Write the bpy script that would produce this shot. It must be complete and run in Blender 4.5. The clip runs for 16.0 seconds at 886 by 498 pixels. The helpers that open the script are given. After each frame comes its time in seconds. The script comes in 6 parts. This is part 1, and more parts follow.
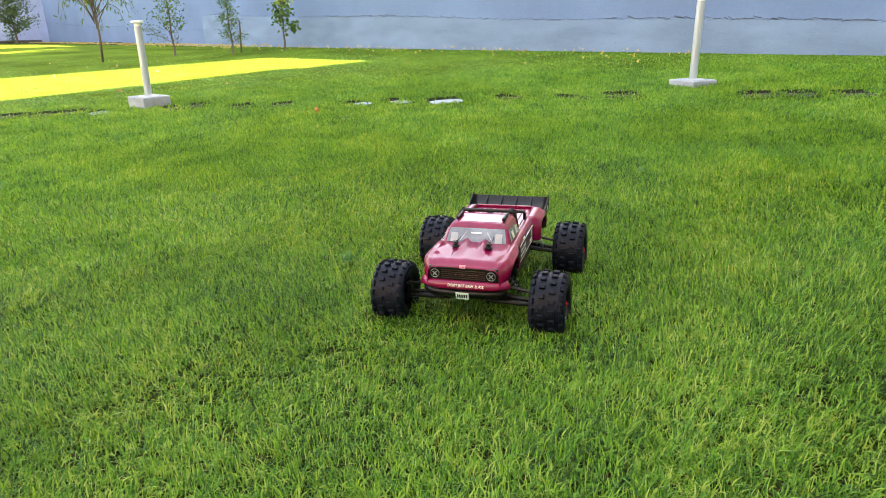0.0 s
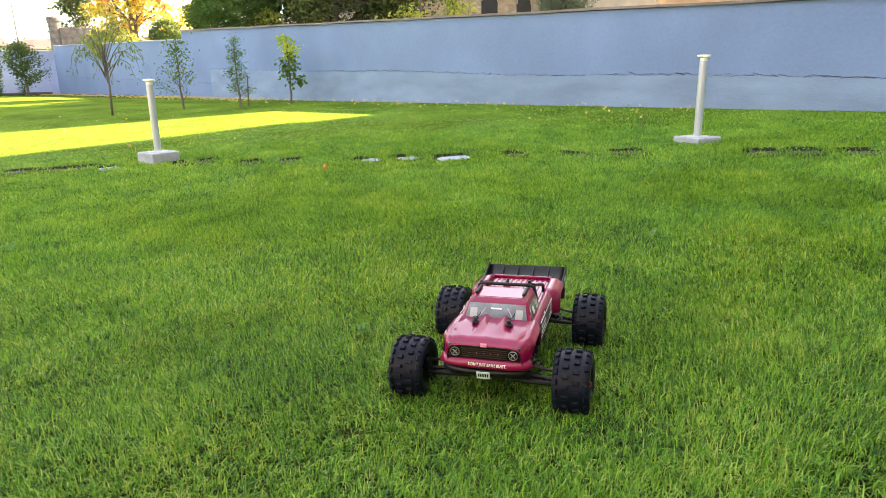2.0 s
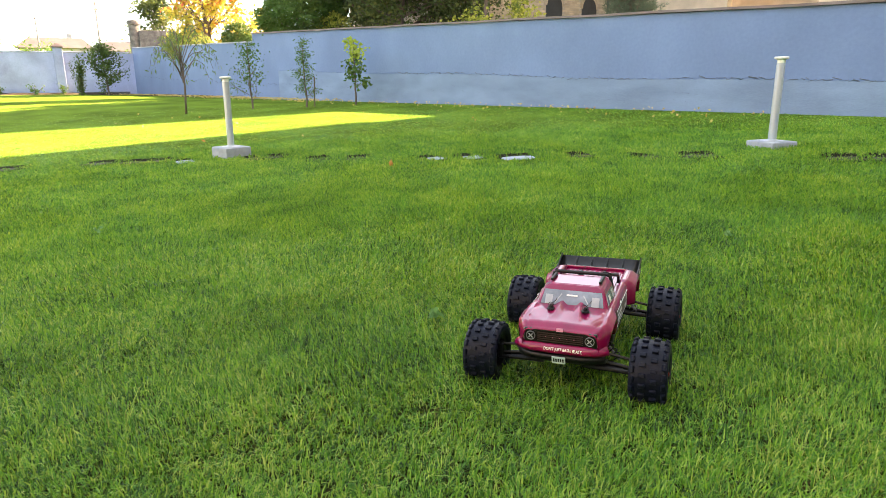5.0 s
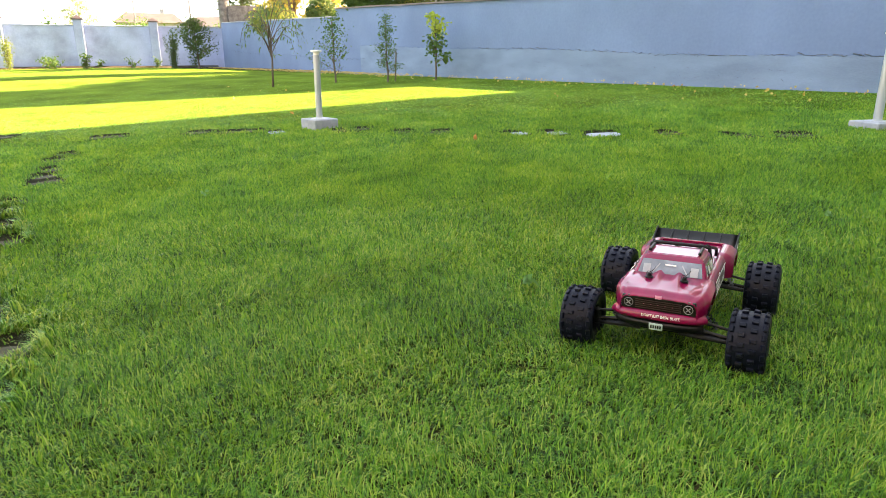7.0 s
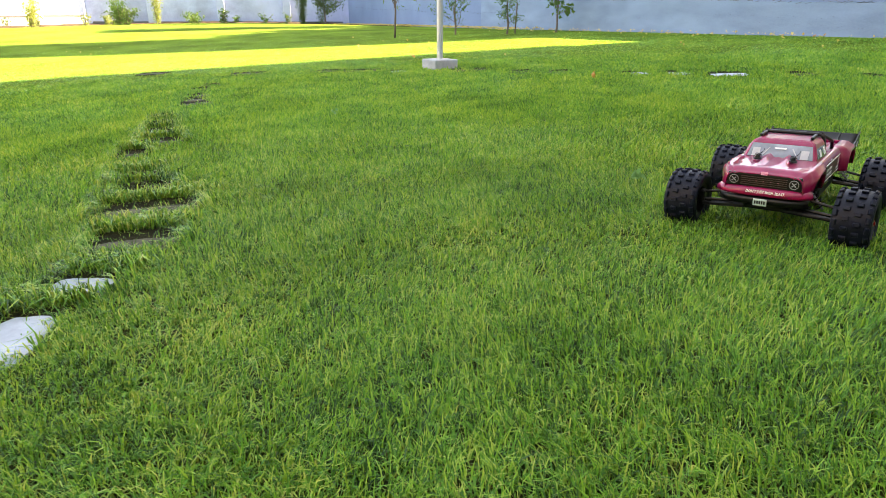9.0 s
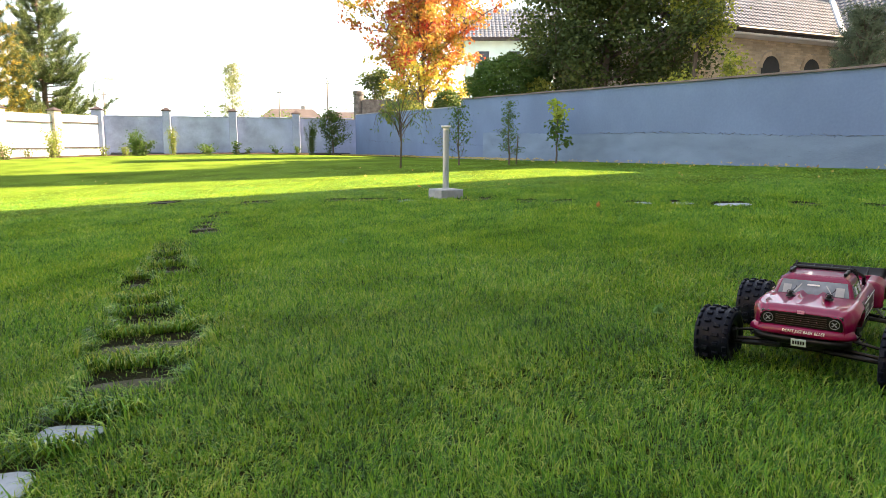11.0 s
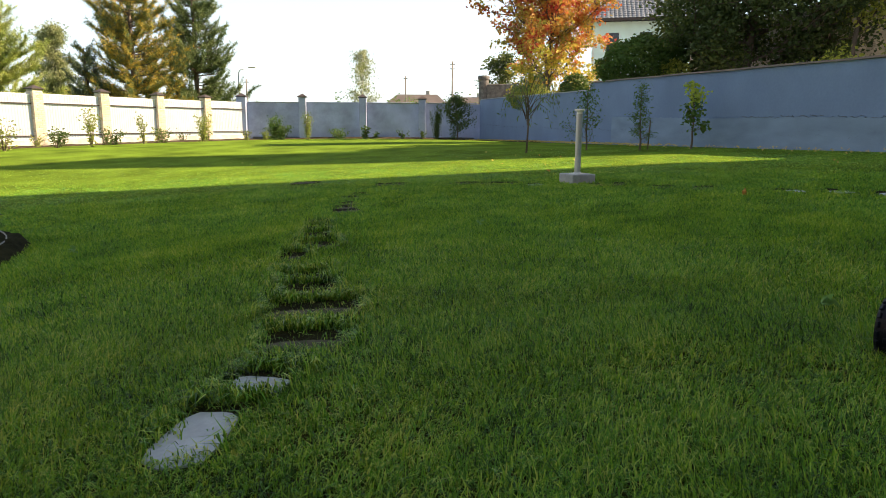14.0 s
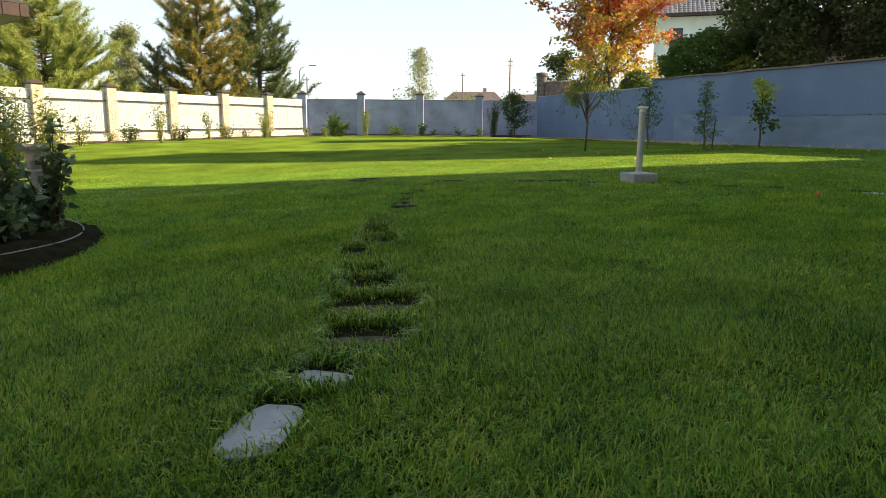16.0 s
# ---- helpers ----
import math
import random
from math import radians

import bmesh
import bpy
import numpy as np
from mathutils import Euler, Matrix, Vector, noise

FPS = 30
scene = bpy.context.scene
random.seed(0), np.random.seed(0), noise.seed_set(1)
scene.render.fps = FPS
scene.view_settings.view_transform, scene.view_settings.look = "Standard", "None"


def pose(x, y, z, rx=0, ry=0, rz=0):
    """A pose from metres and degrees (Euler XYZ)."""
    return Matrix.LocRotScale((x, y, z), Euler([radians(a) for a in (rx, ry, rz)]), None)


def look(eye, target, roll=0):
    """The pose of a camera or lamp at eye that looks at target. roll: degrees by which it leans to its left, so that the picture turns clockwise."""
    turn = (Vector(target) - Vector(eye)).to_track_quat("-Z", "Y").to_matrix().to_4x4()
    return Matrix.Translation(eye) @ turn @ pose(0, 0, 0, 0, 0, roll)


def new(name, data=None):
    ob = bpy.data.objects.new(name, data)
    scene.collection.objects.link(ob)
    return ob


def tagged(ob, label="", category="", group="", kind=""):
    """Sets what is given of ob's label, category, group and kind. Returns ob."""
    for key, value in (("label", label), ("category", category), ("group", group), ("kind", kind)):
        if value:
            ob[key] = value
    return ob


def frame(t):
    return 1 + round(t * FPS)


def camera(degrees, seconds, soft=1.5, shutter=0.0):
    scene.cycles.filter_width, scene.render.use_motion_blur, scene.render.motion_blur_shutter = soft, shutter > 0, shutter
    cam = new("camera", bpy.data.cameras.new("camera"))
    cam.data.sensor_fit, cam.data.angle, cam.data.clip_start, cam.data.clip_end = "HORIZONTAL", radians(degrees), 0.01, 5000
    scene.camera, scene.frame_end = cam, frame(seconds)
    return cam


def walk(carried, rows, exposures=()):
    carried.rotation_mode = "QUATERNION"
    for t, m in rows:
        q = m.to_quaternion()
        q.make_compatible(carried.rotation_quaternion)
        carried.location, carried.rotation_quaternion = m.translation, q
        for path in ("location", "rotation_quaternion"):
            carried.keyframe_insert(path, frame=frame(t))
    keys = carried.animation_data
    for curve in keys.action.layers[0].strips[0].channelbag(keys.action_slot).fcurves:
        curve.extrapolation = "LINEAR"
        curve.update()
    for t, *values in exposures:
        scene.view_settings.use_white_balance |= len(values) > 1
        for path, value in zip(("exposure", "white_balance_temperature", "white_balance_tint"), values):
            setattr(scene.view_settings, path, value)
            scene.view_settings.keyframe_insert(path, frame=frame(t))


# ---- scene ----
cam = camera(68.2, 16.0, soft=0.5)
PATH = [
    (0, (0.139, 0.17, 0.897), (0.008, 2.052, 0.234), -0.9),
    (0.5, (0.132, 0.194, 0.969), (-0.006, 2.076, 0.306), -0.9),
    (1, (0.117, 0.204, 0.967), (-0.023, 2.093, 0.324), -0.9),
    (1.5, (0.089, 0.219, 0.963), (-0.047, 2.12, 0.358), -0.9),
    (2, (0.085, 0.219, 0.969), (-0.051, 2.143, 0.442), -0.9),
    (2.5, (0.064, 0.198, 0.958), (-0.073, 2.127, 0.45), -0.8),
    (3, (0.05, 0.197, 0.951), (-0.095, 2.126, 0.443), -0.7),
    (3.5, (0.027, 0.192, 0.944), (-0.141, 2.118, 0.435), -0.6),
    (4, (0.025, 0.181, 0.92), (-0.237, 2.097, 0.412), -0.5),
    (6.5, (-0.021, 0.153, 0.916), (-0.363, 2.052, 0.388), -0.2),
    (7, (-0.052, 0.06, 0.903), (-0.559, 1.908, 0.327), -0.0),
    (7.5, (0.1, -0.125, 0.9), (-0.546, 1.669, 0.295), -0.1),
    (8, (0.114, -0.239, 0.88), (-0.603, 1.508, 0.222), -0.0),
    (8.5, (0.036, -0.23, 0.802), (-0.704, 1.501, 0.125), 0.2),
    (9, (0.025, -0.204, 0.68), (-0.777, 1.499, 0.004), 0.2),
    (9.5, (0.022, -0.173, 0.673), (-0.804, 1.553, 0.093), 0.1),
    (10, (-0.014, -0.122, 0.727), (-0.864, 1.655, 0.377), 0.0),
    (10.2, (-0.025, -0.105, 0.723), (-0.872, 1.679, 0.413), 0.2),
    (12.3, (-0.097, -0.192, 0.67), (-0.961, 1.581, 0.342), 0.4),
    (12.5, (-0.099, -0.199, 0.67), (-1.001, 1.555, 0.338), 0.4),
    (13, (-0.128, -0.232, 0.678), (-1.166, 1.44, 0.323), 0.4),
    (13.5, (-0.145, -0.239, 0.679), (-1.265, 1.379, 0.324), 0.4),
    (14, (-0.143, -0.237, 0.678), (-1.295, 1.358, 0.321), 0.3),
    (14.5, (-0.155, -0.239, 0.68), (-1.345, 1.328, 0.322), 0.3),
    (15, (-0.16, -0.243, 0.684), (-1.398, 1.286, 0.324), 0.4),
    (15.5, (-0.172, -0.231, 0.677), (-1.431, 1.28, 0.314), 0.5),
    (16, (-0.173, -0.247, 0.681), (-1.453, 1.245, 0.315), 0.5),
]
# the exposure drops and the white balance cools when the bright sky comes into view
EXPOSURES = [(0.0, 3.68, 6850, 10), (1.5, 3.62, 6850, 10), (3.0, 3.48, 6700, 10), (7.5, 3.44, 6650, 10), (9.0, 3.53, 6600, 10), (9.6, 3.5, 6550, 10), (10.0, 3.18, 6500, 10), (10.2, 3.06, 6500, 10),
             (12.5, 2.28, 6350, 7), (13.0, 2.02, 6300, 6), (14.0, 1.68, 6300, 5), (15.5, 1.53, 6300, 5), (16.0, 1.53, 6300, 5)]
walk(cam, [(t, look(eye, target, roll)) for t, eye, target, roll in PATH], EXPOSURES)

# ---- light ----
SUN_AZ = (0.75, 0.66)       # horizontal direction towards the sun
SUN_EL = 40.0
world = bpy.data.worlds.new("sky")
world.use_nodes = True
scene.world = world
_n = world.node_tree.nodes
_sky = _n.new("ShaderNodeTexSky")
_sky.sky_type, _sky.sun_disc = "NISHITA", False
_sky.sun_elevation, _sky.sun_rotation = radians(SUN_EL), math.atan2(SUN_AZ[0], SUN_AZ[1])
_sky.air_density, _sky.dust_density, _sky.ozone_density = 1.0, 2.0, 1.0
world.node_tree.links.new(_sky.outputs[0], _n["Background"].inputs[0])
_n["Background"].inputs[1].default_value = 0.032
_veil, _sum = _n.new("ShaderNodeBackground"), _n.new("ShaderNodeAddShader")      # thin even veil of high cloud
_veil.inputs[0].default_value = (0.96, 0.98, 1.0, 1)
_tc, _xyz, _haze = _n.new("ShaderNodeTexCoord"), _n.new("ShaderNodeSeparateXYZ"), _n.new("ShaderNodeMapRange")
_haze.inputs["From Max"].default_value, _haze.inputs["To Min"].default_value, _haze.inputs["To Max"].default_value = 0.6, 0.30, 0.15
world.node_tree.links.new(_tc.outputs["Generated"], _xyz.inputs[0])
world.node_tree.links.new(_xyz.outputs["Z"], _haze.inputs["Value"])
world.node_tree.links.new(_haze.outputs[0], _veil.inputs[1])
world.node_tree.links.new(_n["Background"].outputs[0], _sum.inputs[0])
world.node_tree.links.new(_veil.outputs[0], _sum.inputs[1])
world.node_tree.links.new(_sum.outputs[0], _n["World Output"].inputs[0])
sun = bpy.data.lights.new("sun", "SUN")
sun.energy, sun.angle, sun.color = 5.0, radians(0.53), (1.0, 0.725, 0.465)
_s = Vector((SUN_AZ[0] * math.cos(radians(SUN_EL)), SUN_AZ[1] * math.cos(radians(SUN_EL)), math.sin(radians(SUN_EL))))
sun_ob = new("sun", sun)
sun_ob.matrix_world = look((0, 0, 30), Vector((0, 0, 30)) - _s)

# ---- plan ----
SX, SY = 0.03785, 0.02964                     # slope of the lawn
WALL0, WALL_DIR = Vector((4.66, 8.33)), Vector((-0.75572, 0.65489))
WALL_N = Vector((-0.65489, -0.75572))         # from the right wall towards the lawn


def smooth(a, b, v):
    u = np.clip((v - a) / (b - a), 0, 1)
    return u * u * (3 - 2 * u)


def ground_z(x, y):
    """Height of the soil: a gentle slope that levels out towards the far fence."""
    d = np.maximum(0, (x - WALL0.x) * WALL_N.x + (y - WALL0.y) * WALL_N.y)
    r = np.hypot(x, y)
    z = SX * x + SY * y + 0.75 * (1 - np.exp(-d / 8)) * smooth(12, 28, r)
    k = smooth(34, 60, r)
    return z * (1 - k) + 0.1 * k


def gz(x, y):
    return float(ground_z(np.float64(x), np.float64(y)))


def wall_at(s, off=0.0):
    """A point s metres along the right wall's lawn face, off metres towards the lawn."""
    p = WALL0 + WALL_DIR * s + WALL_N * off
    return p.x, p.y


# ---- building helpers ----
def mesh_from(name, verts, faces, mat, smooth_shade=False):
    me = bpy.data.meshes.new(name)
    me.from_pydata([tuple(v) for v in verts], [], faces)
    me.update()
    if mat:
        me.materials.append(mat)
    if smooth_shade:
        me.polygons.foreach_set("use_smooth", [True] * len(me.polygons))
    return me


def part(name, bm, mat, parent=None, label="", shade=False):
    """Links a bmesh as one mesh object, under parent where one is given."""
    bmesh.ops.recalc_face_normals(bm, faces=bm.faces[:])
    me = bpy.data.meshes.new(name)
    bm.to_mesh(me)
    bm.free()
    for m in mat if isinstance(mat, (list, tuple)) else [mat]:
        me.materials.append(m)
    if shade:
        me.polygons.foreach_set("use_smooth", [True] * len(me.polygons))
    ob = new(name, me)
    if parent:
        ob.parent = parent
    if label:
        ob["label"] = label
    return ob


def thing(name, m, label, category, group="", kind=""):
    ob = new(name)
    ob.empty_display_size = 0.1
    ob.matrix_basis = m
    return tagged(ob, label, category, group, kind)


def add_box(bm, size, m=None, bevel=0.0, seg=1):
    r = bmesh.ops.create_cube(bm, size=1.0)
    vs = r["verts"]
    bmesh.ops.scale(bm, vec=size, verts=vs)
    if bevel:
        es = list({e for v in vs for e in v.link_edges})
        r = bmesh.ops.bevel(bm, geom=es, offset=bevel, segments=seg, affect="EDGES", profile=0.5)
        vs = list({v for f in r["faces"] for v in f.verts} | {v for v in vs if v.is_valid})
    if m is not None:
        bmesh.ops.transform(bm, matrix=m, verts=vs)
    return vs


def box_bm(size, at=(0, 0, 0), bevel=0.0, seg=1, rot=(0, 0, 0)):
    bm = bmesh.new()
    add_box(bm, size, pose(*at, *rot), bevel, seg)
    return bm


def add_cyl(bm, r1, r2, h, m=None, seg=16, caps=True):
    """A cone frustum along +z from z = 0."""
    r = bmesh.ops.create_cone(bm, cap_ends=caps, segments=seg, radius1=r1, radius2=r2, depth=h)
    bmesh.ops.translate(bm, vec=(0, 0, h / 2), verts=r["verts"])
    if m is not None:
        bmesh.ops.transform(bm, matrix=m, verts=r["verts"])
    return r["verts"]


def add_lathe(bm, prof, seg=24, m=None, close=False):
    """Turns (radius, height) pairs about z."""
    rings = []
    for r, z in prof:
        rings.append([bm.verts.new((r * math.cos(2 * math.pi * k / seg), r * math.sin(2 * math.pi * k / seg), z)) for k in range(seg)])
    for a, b in zip(rings, rings[1:]):
        for k in range(seg):
            bm.faces.new((a[k], a[(k + 1) % seg], b[(k + 1) % seg], b[k]))
    if close:
        bm.faces.new(rings[0][::-1])
        bm.faces.new(rings[-1])
    vs = [v for ring in rings for v in ring]
    if m is not None:
        bmesh.ops.transform(bm, matrix=m, verts=vs)
    return vs


def add_tube(bm, pts, radii, seg=8, caps=True):
    """A tube through points, with a radius each."""
    pts = [Vector(p) for p in pts]
    if not isinstance(radii, (list, tuple)):
        radii = [radii] * len(pts)
    rings, up = [], None
    for i, p in enumerate(pts):
        d = (pts[min(i + 1, len(pts) - 1)] - pts[max(i - 1, 0)]).normalized()
        if up is None:
            up = Vector((0, 0, 1)) if abs(d.z) < 0.9 else Vector((1, 0, 0))
        side = d.cross(up).normalized()
        up = side.cross(d).normalized()
        rings.append([bm.verts.new(p + radii[i] * (math.cos(a) * side + math.sin(a) * up)) for a in (2 * math.pi * k / seg for k in range(seg))])
    for a, b in zip(rings, rings[1:]):
        for k in range(seg):
            bm.faces.new((a[k], a[(k + 1) % seg], b[(k + 1) % seg], b[k]))
    if caps:
        bm.faces.new(rings[0][::-1])
        bm.faces.new(rings[-1])


def add_prism(bm, pts, h, m=None):
    """A flat outline of (x, y) drawn up by h."""
    lo = [bm.verts.new((x, y, 0)) for x, y in pts]
    hi = [bm.verts.new((x, y, h)) for x, y in pts]
    bm.faces.new(lo[::-1])
    bm.faces.new(hi)
    n = len(pts)
    for k in range(n):
        bm.faces.new((lo[k], lo[(k + 1) % n], hi[(k + 1) % n], hi[k]))
    if m is not None:
        bmesh.ops.transform(bm, matrix=m, verts=lo + hi)
    return lo + hi


# ---- materials ----
def material(name, base=(0.5, 0.5, 0.5), rough=0.6, metal=0.0, scale=8.0, vary=0.25, fine=60.0, bump=0.2, bump_dist=0.004, second=None, stain=0.0,
             coat=0.0, island=0.0, spec=0.5, coords="Object", stretch=(1, 1, 1), alpha_tr=0.0):
    """A surface with broad and fine variation of colour, roughness and relief."""
    m = bpy.data.materials.new(name)
    m.use_nodes = True
    nt = m.node_tree
    b = nt.nodes["Principled BSDF"]
    b.inputs["Roughness"].default_value, b.inputs["Metallic"].default_value = rough, metal
    b.inputs["Coat Weight"].default_value = coat
    b.inputs["Specular IOR Level"].default_value = spec
    tc = nt.nodes.new("ShaderNodeTexCoord")
    mp = nt.nodes.new("ShaderNodeMapping")
    mp.inputs["Scale"].default_value = stretch
    nt.links.new(tc.outputs[coords], mp.inputs["Vector"])
    n1, n2 = nt.nodes.new("ShaderNodeTexNoise"), nt.nodes.new("ShaderNodeTexNoise")
    for n, s, d in ((n1, scale, 6), (n2, fine, 4)):
        n.inputs["Scale"].default_value, n.inputs["Detail"].default_value = s, d
        nt.links.new(mp.outputs[0], n.inputs["Vector"])
    ramp = nt.nodes.new("ShaderNodeValToRGB")
    lo = second or tuple(c * (1 - vary) for c in base)
    hi = base if second else tuple(min(1, c * (1 + vary * 0.6)) for c in base)
    ramp.color_ramp.elements[0].color, ramp.color_ramp.elements[0].position = (*lo, 1), 0.32
    ramp.color_ramp.elements[1].color, ramp.color_ramp.elements[1].position = (*hi, 1), 0.68
    nt.links.new(n1.outputs["Fac"], ramp.inputs[0])
    mix = nt.nodes.new("ShaderNodeMix")
    mix.data_type, mix.blend_type = "RGBA", "MULTIPLY"
    mix.inputs["Factor"].default_value = 0.5 * vary + 0.1
    nt.links.new(ramp.outputs[0], mix.inputs["A"])
    g = nt.nodes.new("ShaderNodeValToRGB")
    g.color_ramp.elements[0].color = (0.3, 0.3, 0.3, 1)
    g.color_ramp.elements[1].color = (1.5, 1.5, 1.5, 1)
    nt.links.new(n2.outputs["Fac"], g.inputs[0])
    nt.links.new(g.outputs[0], mix.inputs["B"])
    out = mix.outputs["Result"]
    if stain:
        n3 = nt.nodes.new("ShaderNodeTexNoise")
        n3.inputs["Scale"].default_value, n3.inputs["Detail"].default_value, n3.inputs["Roughness"].default_value = scale * 0.35, 8, 0.7
        nt.links.new(mp.outputs[0], n3.inputs["Vector"])
        r3 = nt.nodes.new("ShaderNodeValToRGB")
        r3.color_ramp.elements[0].color, r3.color_ramp.elements[0].position = (1, 1, 1, 1), 0.5
        r3.color_ramp.elements[1].color, r3.color_ramp.elements[1].position = (1 - stain, 1 - stain, 1 - stain * 0.9, 1), 0.72
        nt.links.new(n3.outputs["Fac"], r3.inputs[0])
        mx = nt.nodes.new("ShaderNodeMix")
        mx.data_type, mx.blend_type = "RGBA", "MULTIPLY"
        mx.inputs["Factor"].default_value = 1
        nt.links.new(out, mx.inputs["A"])
        nt.links.new(r3.outputs[0], mx.inputs["B"])
        out = mx.outputs["Result"]
    if island:
        geo = nt.nodes.new("ShaderNodeNewGeometry")
        hsv = nt.nodes.new("ShaderNodeHueSaturation")
        mr = nt.nodes.new("ShaderNodeMapRange")
        mr.inputs["To Min"].default_value, mr.inputs["To Max"].default_value = 1 - island, 1 + island
        nt.links.new(geo.outputs["Random Per Island"], mr.inputs["Value"])
        nt.links.new(mr.outputs[0], hsv.inputs["Value"])
        nt.links.new(out, hsv.inputs["Color"])
        out = hsv.outputs[0]
    nt.links.new(out, b.inputs["Base Color"])
    if bump:
        bp = nt.nodes.new("ShaderNodeBump")
        bp.inputs["Strength"].default_value, bp.inputs["Distance"].default_value = bump, bump_dist
        nt.links.new(n2.outputs["Fac"], bp.inputs["Height"])
        nt.links.new(bp.outputs[0], b.inputs["Normal"])
    if alpha_tr:
        tr = nt.nodes.new("ShaderNodeBsdfTranslucent")
        ms = nt.nodes.new("ShaderNodeMixShader")
        ms.inputs[0].default_value = alpha_tr
        nt.links.new(out, tr.inputs["Color"])
        nt.links.new(b.outputs[0], ms.inputs[1])
        nt.links.new(tr.outputs[0], ms.inputs[2])
        nt.links.new(ms.outputs[0], nt.nodes["Material Output"].inputs["Surface"])
    return m


M_GROUND = material("lawn", (0.118, 0.188, 0.020), 0.95, scale=0.9, vary=0.4, fine=45, bump=1.0, bump_dist=0.03, spec=0.02)
M_WALL = material("painted_wall", (0.158, 0.224, 0.378), 0.85, scale=0.8, vary=0.12, fine=22, bump=0.35, bump_dist=0.01, stain=0.1)
M_GREYWALL = material("grey_plaster", (0.36, 0.405, 0.59), 0.9, scale=1.0, vary=0.22, fine=20, bump=0.3, bump_dist=0.01, stain=0.4)
M_COPING = material("coping_sheet", (0.16, 0.12, 0.11), 0.5, scale=3, vary=0.3, fine=30, bump=0.1)
M_SHEET = material("white_sheet", (0.76, 0.82, 0.90), 0.45, scale=2, vary=0.06, fine=30, bump=0.05)
M_BROWN = material("brown_metal", (0.045, 0.031, 0.028), 0.5, scale=4, vary=0.3, fine=40, bump=0.1)
M_BRICK = material("yellow_brick", (0.62, 0.44, 0.24), 0.85, scale=5, vary=0.3, fine=60, bump=0.4, bump_dist=0.004)
M_BRICKP = material("pillar_brick", (0.56, 0.48, 0.38), 0.85, scale=5, vary=0.3, fine=60, bump=0.4, bump_dist=0.004)
M_STONE = material("pale_stone", (0.30, 0.35, 0.42), 0.62, scale=9, vary=0.2, fine=70, bump=0.3, bump_dist=0.003, stain=0.2)
M_DARKSTONE = material("dark_stone", (0.085, 0.085, 0.06), 0.9, scale=9, vary=0.4, fine=70, bump=0.4, bump_dist=0.003, stain=0.3, spec=0.08)
M_STEEL = material("brushed_steel", (0.48, 0.52, 0.585), 0.3, 0.35, scale=6, vary=0.12, fine=120, bump=0.05, stretch=(1, 1, 0.1))
M_CONCRETE = material("cast_concrete", (0.38, 0.41, 0.46), 0.9, scale=7, vary=0.25, fine=60, bump=0.5, bump_dist=0.005, stain=0.3)

def leaf_material(name, colours, rough=0.5, trans=0.35, patch=1.2, single=0.45, spec=0.3, amp=1.5, glow=(1, 1, 1), detail=3, harsh=0.5):
    """Leaves whose colour varies leaf by leaf and over broad patches of the crown."""
    m = bpy.data.materials.new(name)
    m.use_nodes = True
    nt = m.node_tree
    b = nt.nodes["Principled BSDF"]
    b.inputs["Roughness"].default_value = rough
    b.inputs["Specular IOR Level"].default_value = spec
    geo, tc, no = nt.nodes.new("ShaderNodeNewGeometry"), nt.nodes.new("ShaderNodeTexCoord"), nt.nodes.new("ShaderNodeTexNoise")
    no.inputs["Scale"].default_value, no.inputs["Detail"].default_value, no.inputs["Roughness"].default_value = patch, detail, harsh
    nt.links.new(tc.outputs["Object"], no.inputs["Vector"])
    ma = nt.nodes.new("ShaderNodeMath")
    ma.operation = "MULTIPLY_ADD"
    ma.inputs[1].default_value = single
    nt.links.new(geo.outputs["Random Per Island"], ma.inputs[0])
    mb = nt.nodes.new("ShaderNodeMath")
    mb.operation = "MULTIPLY_ADD"
    mb.inputs[1].default_value, mb.inputs[2].default_value = amp, 0.5 - amp / 2 - single / 2
    nt.links.new(no.outputs["Fac"], mb.inputs[0])
    nt.links.new(mb.outputs[0], ma.inputs[2])
    ramp = nt.nodes.new("ShaderNodeValToRGB")
    el = ramp.color_ramp.elements
    while len(el) < len(colours):
        el.new(0.5)
    for k, c in enumerate(colours):
        el[k].position, el[k].color = k / (len(colours) - 1), (*c, 1)
    nt.links.new(ma.outputs[0], ramp.inputs[0])
    nt.links.new(ramp.outputs[0], b.inputs["Base Color"])
    tr, ms = nt.nodes.new("ShaderNodeBsdfTranslucent"), nt.nodes.new("ShaderNodeMixShader")
    ms.inputs[0].default_value = trans
    tint = nt.nodes.new("ShaderNodeMix")                    # light passing a leaf comes out yellower
    tint.data_type, tint.blend_type = "RGBA", "MULTIPLY"
    tint.inputs["Factor"].default_value, tint.inputs["B"].default_value = 1, (*glow, 1)
    nt.links.new(ramp.outputs[0], tint.inputs["A"])
    nt.links.new(tint.outputs["Result"], tr.inputs["Color"])
    nt.links.new(b.outputs[0], ms.inputs[1])
    nt.links.new(tr.outputs[0], ms.inputs[2])
    nt.links.new(ms.outputs[0], nt.nodes["Material Output"].inputs["Surface"])
    return m



